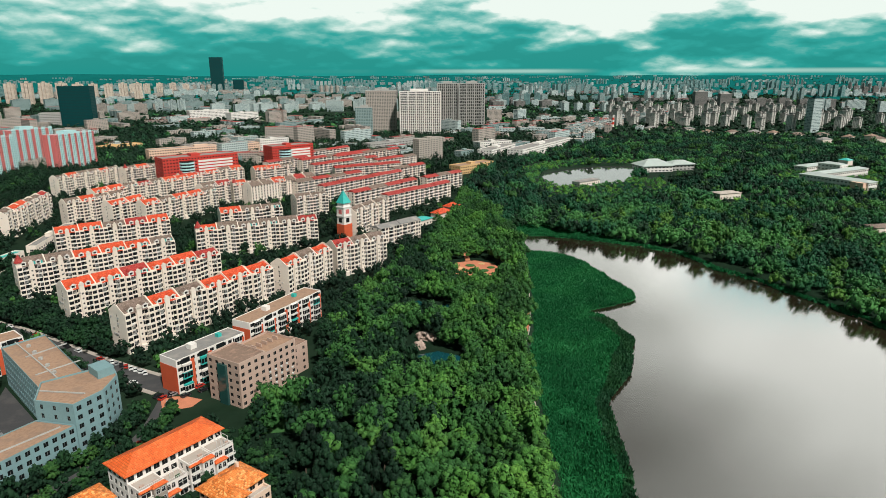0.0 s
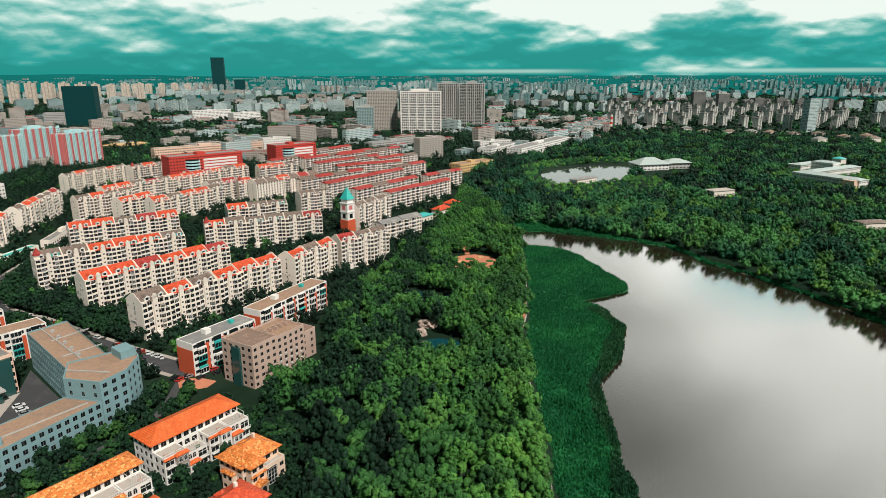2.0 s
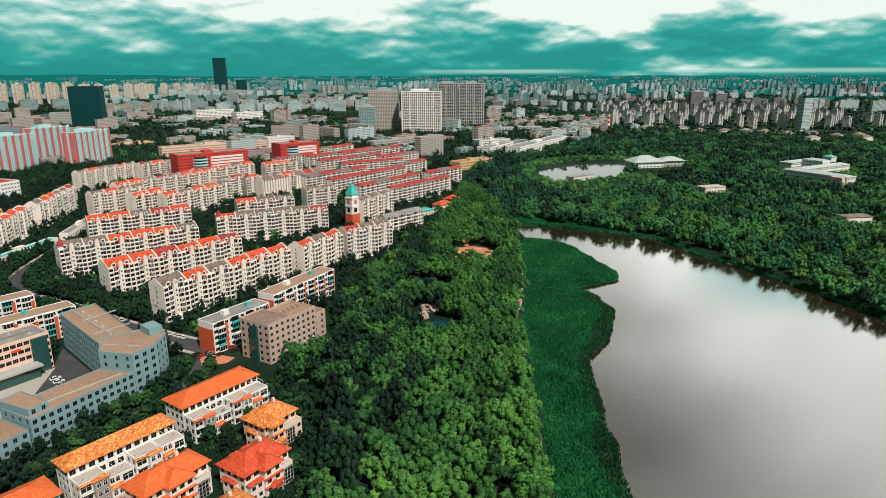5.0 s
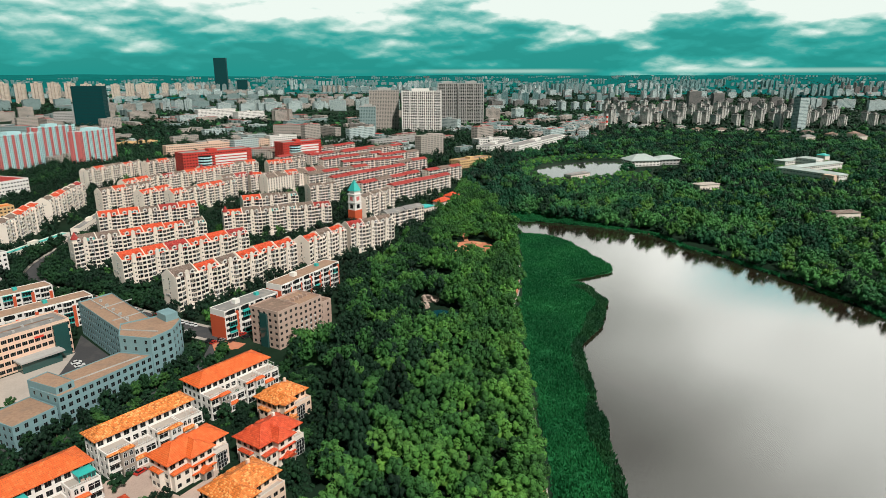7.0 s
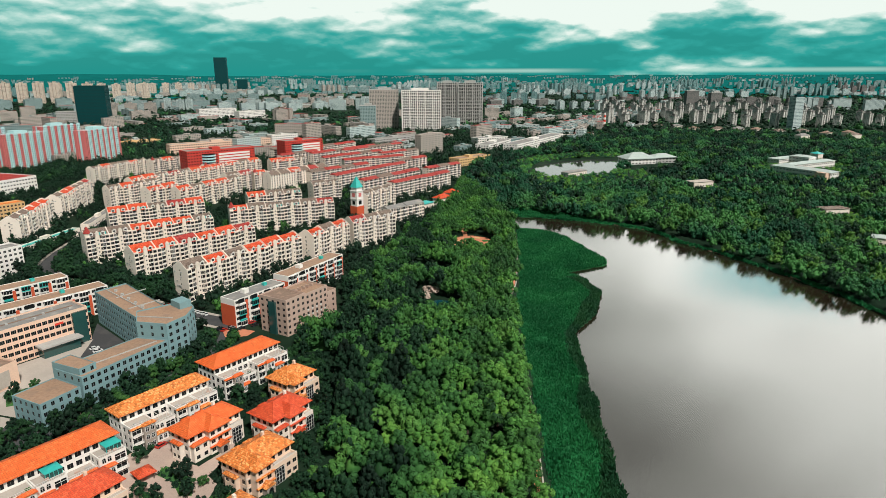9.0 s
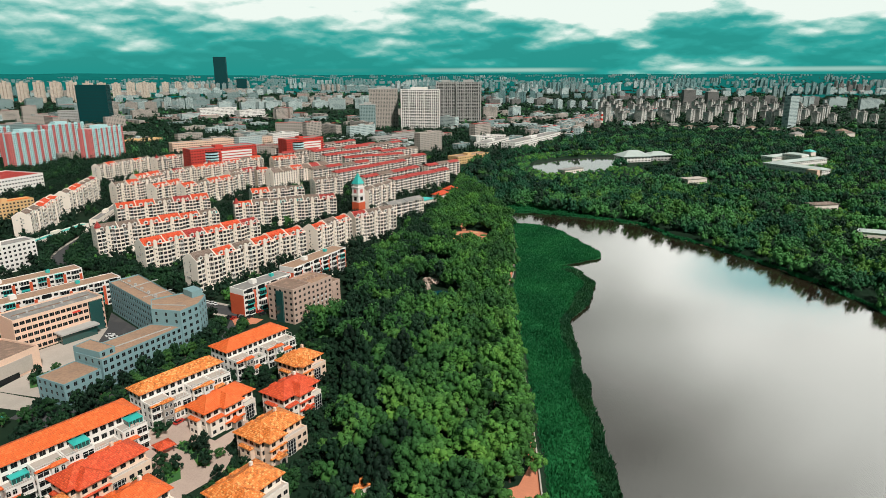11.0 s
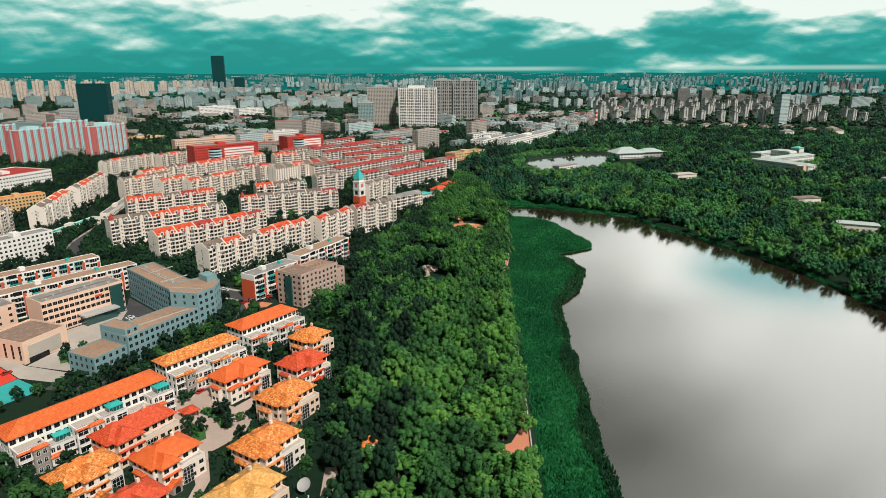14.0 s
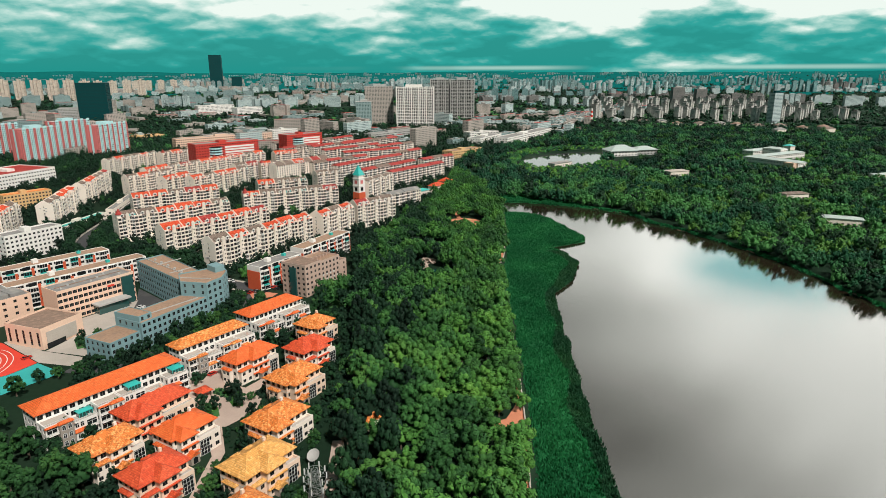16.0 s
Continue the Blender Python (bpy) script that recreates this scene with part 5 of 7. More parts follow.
def railing(ob, x0, x1, y, z, mat):
    s = Solid()
    s.box(x0, x1, y - 0.06, y + 0.06, z + 0.9, z + 1.0)
    n = max(2, int((x1 - x0) / 0.6))
    for k in range(n + 1):
        u = x0 + (x1 - x0) * k / n
        s.box(u - 0.05, u + 0.05, y - 0.05, y + 0.05, z, z + 0.9, bottom=False, top=False)
    part("railing", s, mat, ob)


def hip_wing(ob, x0, x1, y0, ye, z, rise, tile):
    """Cross wing roof: hipped to the front, running back into the main roof."""
    xm, run = (x0 + x1) / 2, (x1 - x0) * 0.45
    r = Solid()
    r.box(x0, x1, y0, ye, z, z + 0.2, top=False)
    z += 0.2
    r.poly([(x0, y0, z), (x1, y0, z), (xm, y0 + run, z + rise)])
    r.poly([(x1, y0, z), (x1, ye, z), (xm, ye, z + rise), (xm, y0 + run, z + rise)])
    r.poly([(x0, ye, z), (x0, y0, z), (xm, y0 + run, z + rise), (xm, ye, z + rise)])
    roof = part("roof", r, tile, ob)
    ridge_caps(roof, [((xm, y0 + run, z + rise), (xm, ye, z + rise)), ((x0, y0, z), (xm, y0 + run, z + rise)), ((x1, y0, z), (xm, y0 + run, z + rise))], tile)


def glass_bay(ob, x0, x1, y0, y1, z0, z1, nx=3, nz=4):
    """Glazed stair bay with white bars."""
    s = Solid()
    s.box(x0, x1, y0, y1, z0, z1)
    bay = part("glazed_bay", s, glass, ob, "tall dark glazed bay with white bars")
    b = Solid()
    for k in range(nx + 1):
        u = x0 + (x1 - x0) * k / nx
        b.box(u - 0.06, u + 0.06, y0 - 0.07, y0 - 0.003, z0, z1)
    for k in range(nz + 1):
        w = z0 + (z1 - z0) * k / nz
        b.box(x0, x1, y0 - 0.09, y0 - 0.071, w - 0.06, w + 0.06)
    part("glazing_grid", b, frame_white, bay)


def villa(x, y, turn, w, d, tile, seed, wall=None, label="three-storey villa with an orange tiled hip roof and balconies"):
    """Villa: broad hipped roof, a cross wing, roof terrace, porch gable, glazed bay and stone ground floor. Local -y and -x are the garden fronts."""
    rng = random.Random(seed)
    wall = wall or cream
    ob = placed("villa", x, y, turn, label, "house", "villas by the park")
    footprint(x, y, turn, -1.8, w, -2.6, d)
    f = 3.15
    e = 3 * f
    yb = d * 0.2                 # front of the main body
    flip = rng.random() < 0.45
    b0, b1 = (w * 0.08, w * 0.44) if flip else (w * 0.30, w * 0.68)
    # main body: stone ground floor, rendered storeys above
    shell(ob, rect(0, w, yb, d), 0, 1, f, stone if seed % 3 else wall, greyroof, [(2.9, 1.9), (3.2, 1.5), (3.4, 1.4), (2.8, 1.6)], parapet=0, roof=False, head=2.55)
    shell(ob, rect(0, w, yb, d), f + 0.002, 2, f, wall, greyroof, [(2.9, 1.9), (3.2, 1.5), (3.4, 1.4), (2.8, 1.7)], parapet=0, roof=False, head=2.5, sill=0.8)
    shell(ob, rect(b0, b1, 0, yb - 0.004), 0, 3, f, wall, greyroof, [(2.6, 1.7), (3.0, 1.2), None, (3.0, 1.2)], parapet=0, roof=False)
    h = 3.5
    small_roof(ob, 0, w, yb, d, e, h, tile, 0.95)
    rr = min(w + 1.9, d - yb + 1.9) / 2
    ym, zt = (yb + d) / 2, e + 0.22
    lo, hi = -0.95, w + 0.95
    ridge_caps(ob, [((lo + rr, ym, zt + h), (hi - rr, ym, zt + h)), ((lo, yb - 0.95, zt), (lo + rr, ym, zt + h)), ((hi, yb - 0.95, zt), (hi - rr, ym, zt + h)), ((lo, d + 0.95, zt), (lo + rr, ym, zt + h))], tile)
    hip_wing(ob, b0 - 0.8, b1 + 0.8, -0.8, yb + (d - yb) * 0.45, e + 0.03, min(2.9, (b1 - b0) * 0.4), tile)
    # little raised hips along the back slope
    for u in (0.22, 0.48):
        small_roof(ob, w * u, w * u + 2.6, d - 3.2, d - 0.6, e + 1.2, 1.1, tile, 0.4)
    # roof terrace cut into the front corner, with a parapet
    t0, t1 = (b1 + 0.005, w - 0.2) if flip or seed % 2 else (b1 + 0.005, w * 0.94)
    shell(ob, rect(t0, t1, yb - 3.0, yb - 0.004), 0, 2, f, wall, light_paving, [(2.5, 1.7), (2.8, 1.2), None, None], parapet=0.95)
    railing(ob, t0, t1, yb - 2.9, 2 * f + 0.2, frame_white)
    glass_bay(ob, t0 + 0.6, min(t0 + 4.2, t1 - 0.4), yb - 3.45, yb - 3.006, 0.3, 2 * f - 0.5)
    if b0 > 2.5:
        p0, p1 = 0.4, b0 - 0.005
        shell(ob, rect(p0, p1, yb - 2.0, yb - 0.004), 0, 2, f, wall, greyroof, [(2.3, 1.5), None, None, (2, 1.1)], parapet=0, roof=False)
        small_roof(ob, p0, p1 - 0.2, yb - 2.0, yb - 0.9, 2 * f, 1.0, tile, 0.5)
    # narrow tiled skirts between the storeys of the cross wing
    for z in (f, 2 * f):
        s = Solid()
        s.hip(b0 - 0.1, b1 + 0.1, -0.5, -0.06, z - 0.15, 0.3, 0.25)
        part("tiled_skirt", s, tile, ob)
    # porch with a small gable and an arched window
    px = (b0 + b1) / 2
    g = Solid()
    g.box(px - 1.7, px + 1.7, -2.4, -0.004, 0, f)
    porch = part("porch", g, stone, ob, "stone entrance porch")
    r = Solid()
    for sx in (-1, 1):
        r.poly([(px, -2.8, f + 1.5), (px, -0.1, f + 1.5), (px + sx * 2.2, -0.1, f - 0.1), (px + sx * 2.2, -2.8, f - 0.1)][::sx])
    r.poly([(px - 2.0, -2.7, f), (px + 2.0, -2.7, f), (px, -2.7, f + 1.4)])
    part("roof", r, tile, porch)
    a = Solid()
    a.poly([(px - 0.9, -2.43, 0.2), (px + 0.9, -2.43, 0.2), (px + 0.9, -2.43, 1.7)] + [(px + 0.9 * math.cos(q), -2.43, 1.7 + 0.9 * math.sin(q)) for q in (0.5, 1.0, 1.57, 2.1, 2.6)] + [(px - 0.9, -2.43, 1.7)])
    part("arched_door", a, glass, porch)
    # bay on the end wall
    y0, y1 = yb + (d - yb) * 0.28, yb + (d - yb) * 0.72
    shell(ob, rect(-1.7, -0.004, y0, y1), 0, 2, f, wall, greyroof, [None, None, None, (2.2, 1.6)], parapet=0, roof=False)
    small_roof(ob, -1.7, -0.6, y0, y1, 2 * f, 0.9, tile, 0.4)
    # pale floor bands and chimney
    for z in (f, 2 * f):
        s = Solid()
        for q in (rect(-0.1, w + 0.1, yb - 0.1, d + 0.1),):
            for i in (0, 1, 3):
                p, q2 = q[i], q[(i + 1) % 4]
                s.poly([(*p, z - 0.12), (*q2, z - 0.12), (*q2, z + 0.12), (*p, z + 0.12)])
        part("floor_band", s, white, ob)
    c = Solid()
    c.box(w * 0.7, w * 0.7 + 0.9, ym + 1.0, ym + 1.9, e + 1.5, e + h + 0.9)
    part("chimney", c, wall, ob)
    return ob


def cornered(left, turn, w, d):
    """Front-left corner of a villa from its leftmost eaves corner (back-left) at a turn."""
    a = radians(turn)
    return left[0] + math.sin(a) * d, left[1] - math.cos(a) * d


VILLAS = [((-74, 165), 15, 14, tile_orange, 1), ((-73, 137), 18, 15, tile_red, 2), ((-74, 108), 19, 15, tile_orange, 3), ((-73, 75), 19, 15, tile_orange, 4),
          ((-73, 48), 20, 15, tile_yellow, 5), ((-98, 126), 22, 13, tile_vermilion, 6), ((-123, 82), 25, 13, tile_red, 7), ((-103, 69), 17, 14, tile_vermilion, 8),
          ((-103, 44), 17, 14, tile_red, 9), ((-125, 59), 18, 13, tile_orange, 10), ((-71, 22), 18, 14, tile_orange, 11)]
for left, w, d, tile, seed in VILLAS:
    x, y = cornered(left, 57, w, d)
    villa(x, y, 57, w, d, tile, seed, peach if seed % 2 else cream,
          {tile_orange: "three-storey cream villa with a mottled orange tiled hip roof", tile_red: "three-storey cream villa with a red tiled hip roof",
           tile_vermilion: "three-storey cream villa with a plain orange-red tiled hip roof",
           tile_yellow: "three-storey cream villa with a yellow-orange tiled hip roof"}[tile])


def arch_window():
    """Round-headed window with a white surround, sill centre at the origin, seen from -y."""
    s = Solid()
    for r, y, m in ((0.72, 0.0, 0), (0.55, -0.03, 1)):
        e = 0.72 - r
        s.poly([(-r, y, e), (r, y, e), (r, y, 1.35)] + [(r * math.cos(a), y, 1.35 + r * math.sin(a)) for a in (0.5, 1.05, 1.57, 2.09, 2.64)] + [(-r, y, 1.35)], m)
    s.poly([(-0.05, -0.05, 0.2), (0.05, -0.05, 0.2), (0.05, -0.05, 1.85), (-0.05, -0.05, 1.85)], 0)
    s.poly([(-0.55, -0.05, 1.2), (0.55, -0.05, 1.2), (0.55, -0.05, 1.29), (-0.55, -0.05, 1.29)], 0)
    return s.mesh("window", frame_white, glass)


ARCH = arch_window()


def terrace_house(x, y, turn, L, d, tile, seed, label):
    """Four-storey terrace: tiled roof over the back, terraces and bays stepping down to the front."""
    rng = random.Random(seed)
    ob = placed("terrace_house", x, y, turn, label, "house", "terraces by the school")
    footprint(x, y, turn, 0, L, -1, d)
    f = 3.1
    yb = 6.4
    shell(ob, rect(0, L, yb, d), 0, 4, f, white, greyroof, [(2.7, 1.9), (3.4, 1.4), (3.2, 1.5), (2.8, 1.6)], parapet=0, roof=False, head=2.55, sill=0.7)
    small_roof(ob, 0, L, yb, d, 4 * f, 2.9, tile, 0.9)
    n = max(3, round(L / 9))
    for k in range(n):
        u0, u1 = L * k / n + 0.15, L * (k + 1) / n - 0.15
        mid = u0 + (u1 - u0) * (0.52 if k % 2 else 0.46)
        fl = 2 if k % 3 == 1 else 3
        y0 = 0.0 if fl == 3 else 1.2
        shell(ob, rect(u0, u1, y0, yb - 0.004), 0, fl, f, white, light_paving, [None, (3, 1.4), None, (2.6, 1.5)], parapet=0.45, head=2.55, sill=0.6)
        railing(ob, u0, u1, y0 + 0.1, fl * f + 0.3, frame_white)
        # projecting bay with arched windows and a little tiled hip
        b0, b1 = (u0 + 0.2, mid) if k % 2 else (mid, u1 - 0.2)
        top = f * (fl - (k % 2))
        s = Solid()
        s.box(b0, b1, y0 - 1.5, y0 - 0.004, 0, top)
        bay = part("bay", s, white if k % 4 else stone, ob)
        small_roof(ob, b0, b1, y0 - 1.5, y0 - 0.3, top, 0.9, tile, 0.4)
        for q in range(int(top / f)):
            for c in (0.28, 0.72):
                part("window", ARCH, None, bay, at=Matrix.Translation((b0 + (b1 - b0) * c, y0 - 1.53, q * f + 0.55)))
        if top < fl * f:
            for c in (0.3, 0.7):
                part("window", ARCH, None, ob, at=Matrix.Translation((b0 + (b1 - b0) * c, y0 - 0.03, top + 1.1)))
        # open loggias beside it: dark glazed doors behind a balcony with a balustrade
        c0, c1 = (mid + 0.2, u1 - 0.25) if k % 2 else (u0 + 0.25, mid - 0.2)
        for q in range(fl):
            g = Solid()
            g.box(c0 + 0.2, c1 - 0.2, y0 - 0.05, y0 - 0.004, q * f + 0.25, q * f + 2.55)
            part("glazed_door", g, glass, ob, "dark glazed balcony doors")
            g = Solid()
            g.box((c0 + c1) / 2 - 0.07, (c0 + c1) / 2 + 0.07, y0 - 0.09, y0 - 0.052, q * f + 0.25, q * f + 2.55)
            g.box(c0 + 0.2, c1 - 0.2, y0 - 0.09, y0 - 0.052, q * f + 1.75, q * f + 1.87)
            part("door_frame", g, frame_white, ob)
            if q:
                g = Solid()
                g.box(c0, c1, y0 - 1.25, y0 - 0.055, q * f - 0.15, q * f + 0.05)
                part("balcony", g, white, ob)
                railing(ob, c0, c1, y0 - 1.17, q * f + 0.05, frame_white)
        if k % 2 == 0:
            eave = Solid()
            eave.hip(u0, u1, y0 - 0.5, y0 - 0.06, fl * f - 0.3, 0.45, 0.3)
            part("roof", eave, tile, ob, "narrow tiled eaves")
        # sun rooms and frames on the roof terraces
        a0, a1 = u0 + (u1 - u0) * 0.4, u1 - 0.5
        if seed == 2 and k in (1, 3, 5):
            g, s = Solid(), Solid()
            g.box(a0, a1, y0 + 2.2, yb - 0.01, fl * f + 0.05, fl * f + 2.0)
            room = part("sun_room", g, green_glass, ob, "teal-framed glazed sun room")
            s.hip(a0 - 0.1, a1 + 0.1, y0 + 2.1, yb - 0.02, fl * f + 2.0, 0.5, 0.15)
            for q in range(5):
                v = a0 + (a1 - a0) * q / 4
                s.box(v - 0.07, v + 0.07, y0 + 2.1, y0 + 2.24, fl * f + 0.05, fl * f + 2.0)
            part("canopy", s, teal_sheet, room, "teal sheet canopy and posts")
        elif k % 2:
            s = Solid()
            for q in range(4):
                v = a0 + (a1 - a0) * q / 3
                s.box(v - 0.06, v + 0.06, y0 + 2.0, y0 + 2.12, fl * f + 0.05, fl * f + 2.2)
                s.box(v - 0.06, v + 0.06, y0 + 1.9, yb - 0.3, fl * f + 2.2, fl * f + 2.32)
            part("pergola", s, frame_white, ob, "white roof terrace pergola")
        for q in range(2):
            s = Solid()
            v = rng.uniform(u0 + 0.5, u1 - 1.5)
            w = rng.uniform(y0 + 0.6, y0 + 2.2)
            s.box(v, v + rng.uniform(0.8, 1.6), w, w + 0.6, fl * f + 0.03, fl * f + 0.5 + rng.random() * 0.4)
            part("planter", s, (leaf_garden, brownish, grey)[rng.randrange(3)], ob)
    return ob


terrace_house(-91, 163, 54, 33, 18, tile_vermilion, 1, "white four-storey terrace with a bright orange tiled roof")
terrace_house(-141, 71, 52.5, 55, 18, tile_vermilion, 2, "long white four-storey terrace with orange roof and teal sun rooms")
terrace_house(-111.5, 125.5, 53, 35, 15, tile_orange, 3, "cream four-storey terrace with a mottled orange tiled roof")

# ---- the town beyond ----
def tower(name, x, y, turn, w, d, h, mat, label, roof_mat=None, cap=True):
    ob = thing(name, x, y, LAND, turn, label, "tower")
    footprint(x, y, turn, -w / 2, w / 2, -d / 2, d / 2)
    s = Solid()
    s.box(-w / 2, w / 2, -d / 2, d / 2, 0, h)
    part("wall", s, mat, ob)
    if cap:
        c = Solid()
        c.box(-w / 2 - 0.4, w / 2 + 0.4, -d / 2 - 0.4, d / 2 + 0.4, h, h + 0.9)
        c.box(-w * 0.2, w * 0.25, -d * 0.2, d * 0.2, h + 0.9, h + 5)
        part("roof", c, roof_mat or grey, ob)
    return ob


def grid_tower(x, y, turn, w, d, floors, label, pale):
    """High block with a pale grid of piers and floors over dark glazing."""
    ob = thing("high_rise", x, y, LAND, turn, label, "tower", "twin high-rise blocks")
    footprint(x, y, turn, -w / 2, w / 2, -d / 2, d / 2)
    fh = 3.4
    H = floors * fh
    core = Solid()
    core.box(-w / 2 + 0.4, w / 2 - 0.4, -d / 2 + 0.4, d / 2 - 0.4, 0, H)
    part("glazing", core, glass, ob, "dark glazing")
    for k in range(int(w / 4.2) + 1):
        u = -w / 2 + k * w / int(w / 4.2)
        s = Solid()
        wide = 2.6 if k % 4 == 0 else 1.1
        s.box(u - wide / 2, u + wide / 2, -d / 2 - 0.45, -d / 2 + 0.45, 0, H + 2)
        part("pier", s, pale, ob)
    for k in range(int(d / 4.2) + 1):
        v = -d / 2 + k * d / int(d / 4.2)
        s = Solid()
        s.box(-w / 2 - 0.45, -w / 2 + 0.45, v - 0.7, v + 0.7, 0, H + 2)
        part("pier", s, pale, ob)
        s = Solid()
        s.box(w / 2 - 0.45, w / 2 + 0.45, v - 0.7, v + 0.7, 0, H + 2)
        part("pier", s, pale, ob)
    for n in range(0, floors + 1):
        s = Solid()
        s.box(-w / 2 - 0.2, w / 2 + 0.2, -d / 2 - 0.2, d / 2 + 0.2, n * fh - 0.45, n * fh + (0.45 if n % 2 else 0.9))
        part("floor_band", s, pale, ob)
    s = Solid()
    s.box(-w * 0.25, w * 0.2, -d * 0.25, d * 0.25, H + 0.9, H + 6)
    part("roof_room", s, pale, ob)


grid_tower(-52, 1375, 4, 84, 30, 27, "pale grid-fronted high-rise block with dark glazing", white)
tower("high_rise", -137, 1412, 4, 66, 24, 93, far_cream, "beige high-rise block with rows of small windows")
tower("high_rise", -165, 1330, 4, 34, 22, 62, far_grey, "grey mid-rise block with rows of windows")
grid_tower(8, 1545, -6, 46, 34, 31, "grey grid-fronted high-rise block with dark glazing", grey)
grid_tower(64, 1535, -6, 58, 34, 31, "grey grid-fronted high-rise block with dark glazing", grey)
tower("glass_tower", -905, 1610, 8, 74, 32, 101, far_glass, "dark green glass office tower", far_glass, cap=False)
tower("slender_tower", -1134, 3295, 12, 60, 46, 208, far_glass, "tall dark glass skyscraper on the skyline", far_glass, cap=False)
tower("slender_tower", -1040, 3325, 12, 50, 40, 100, far_glass, "dark glass office block on the skyline", far_glass, cap=False)


def striped_tower(x, y, turn, w, d, floors, label):
    """Residential slab with salmon and pale blue upright strips, each with its window column."""
    ob = thing("striped_tower", x, y, LAND, turn, label, "tower", "striped residential towers")
    footprint(x, y, turn, 0, w, 0, d)
    fh = 3.0
    H = floors * fh
    n = max(4, int(w / 5))
    for k in range(n):
        u0, u1 = w * k / n, w * (k + 1) / n
        out = -1.2 if k % 2 else 0.0
        s, g = Solid(), Solid()
        rows = [(fh * f + 0.8, fh * f + 2.2) for f in range(floors)]
        cols = spans(u1 - u0, 2, 1.5)
        s.facade((u0, out), (u1, out), 0, H + (2.5 if k % 2 else 0), cols, rows)
        put_windows(ob, (u0, out), (u1, out), cols, rows, False, 1, None, 0.18, g)
        s.poly([(u0, d, 0), (u0, out, 0), (u0, out, H), (u0, d, H)])
        s.poly([(u1, out, 0), (u1, d, 0), (u1, d, H), (u1, out, H)])
        s.poly([(u0, out, H), (u1, out, H), (u1, d, H), (u0, d, H)])
        s.poly([(u1, d, 0), (u0, d, 0), (u0, d, H), (u1, d, H)])
        strip = part("wall_strip", s, skyblue if k % 2 else salmon, ob)
        part("glazing", g, [sash, glass], strip, kind="stuff")
    for v in range(3):
        b = Solid()
        b.box(-0.4, -0.003, d * (v + 0.2) / 3, d * (v + 0.7) / 3, 0, H)
        part("end_strip", b, skyblue if v == 1 else salmon, ob)
    r = Solid()
    r.box(w * 0.3, w * 0.6, 3, d - 3, H + 0.02, H + 4)
    part("roof_room", r, skyblue, ob)


striped_tower(-515, 850, 76, 68, 20, 17, "salmon and pale blue striped residential tower")
striped_tower(-590, 785, 66, 62, 20, 17, "salmon and pale blue striped residential tower")
striped_tower(-600, 885, 60, 60, 20, 18, "salmon and pale blue striped residential tower")
striped_tower(-690, 845, 62, 60, 20, 17, "salmon and pale blue striped residential tower")


def office(name, a, b, depth, floors, mat, roof_mat, label, fh=3.6, pitch=3.6, group=""):
    L = math.hypot(b[0] - a[0], b[1] - a[1])
    turn = math.degrees(math.atan2(b[1] - a[1], b[0] - a[0]))
    ob = placed(name, a[0], a[1], turn, label, "building", group)
    footprint(a[0], a[1], turn, 0, L, 0, depth)
    shell(ob, rect(0, L, 0, depth), 0, floors, fh, mat, roof_mat, [(pitch, pitch * 0.55), (4.5, 2), None, (4.5, 2)], single=False, parapet=0.9)
    r = Solid()
    r.box(L * 0.4, L * 0.52, depth * 0.3, depth * 0.75, floors * fh, floors * fh + 3)
    part("roof_room", r, mat, ob)
    return ob


def red_office(a, b, depth, floors, label):
    ob = office("red_office", a, b, depth, floors, crimson_wall, greyroof, label)
    L = math.hypot(b[0] - a[0], b[1] - a[1])
    s = Solid()
    for n in range(3, floors - 1):
        s.box(L * 0.45, L * 0.92, -0.5, -0.003, n * 3.6 + 0.3, n * 3.6 + 2.6)
    part("window_band", s, white, ob, "white glazed bands", kind="stuff")
    ring = [(L * 0.3 + 9 * math.cos(k * math.pi / 6), 9 * math.sin(k * math.pi / 6)) for k in range(12)]
    core = Solid()
    core.prism([(L * 0.3 + (p[0] - L * 0.3) * 0.93, p[1] * 0.93) for p in ring], 0, (floors - 1) * 3.6)
    bay = part("round_bay", core, glass, ob, "round glazed bay")
    for n in range(1, floors - 1):
        c = Solid()
        c.prism(ring, n * 3.6, n * 3.6 + 1.8)
        part("band", c, skyblue, bay, "pale blue band")


red_office((-330, 745), (-262, 808), 26, 9, "red office block with a round glazed bay")
red_office((-235, 872), (-188, 915), 26, 9, "red office block with white window bands")
office("long_offices", (-430, 930), (-300, 1040), 18, 6, pinkish, greyroof, "long beige six-storey office building")
office("long_offices", (-300, 1045), (-262, 1080), 18, 7, white, greyroof, "white seven-storey office building")
office("grey_school", (-125, 1080), (-43, 1173), 20, 4, grey, greyroof, "long grey four-storey school with flat roof")
office("civic_hall", (72, 985), (118, 1075), 24, 4, white, greyroof, "pale stone civic hall with a flat roof")
office("civic_hall", (120, 990), (230, 1180), 26, 4, white, greyroof, "pale stone civic hall with a flat roof")
office("civic_hall", (60, 1095), (118, 1130), 22, 4, white, greyroof, "pale stone civic hall with a flat roof")
office("sandstone_club", (20, 835), (68, 885), 20, 3, ochre, flatroof, "sandy yellow clubhouse with a flat roof")
office("white_college", (-690, 1760), (-605, 1825), 30, 8, white, greyroof, "white college block with a colonnade", 4.0)
office("white_college", (-565, 1720), (-510, 1780), 30, 7, white, greyroof, "white college block with flat roof", 4.0)
office("white_college", (-1000, 1600), (-890, 1630), 26, 9, grey, greyroof, "grey-white college block with flat roof", 4.0)
office("ochre_depot", (-590, 1060), (-535, 1140), 24, 2, ochre, ochre, "low ochre depot with flat roof", 5.0)
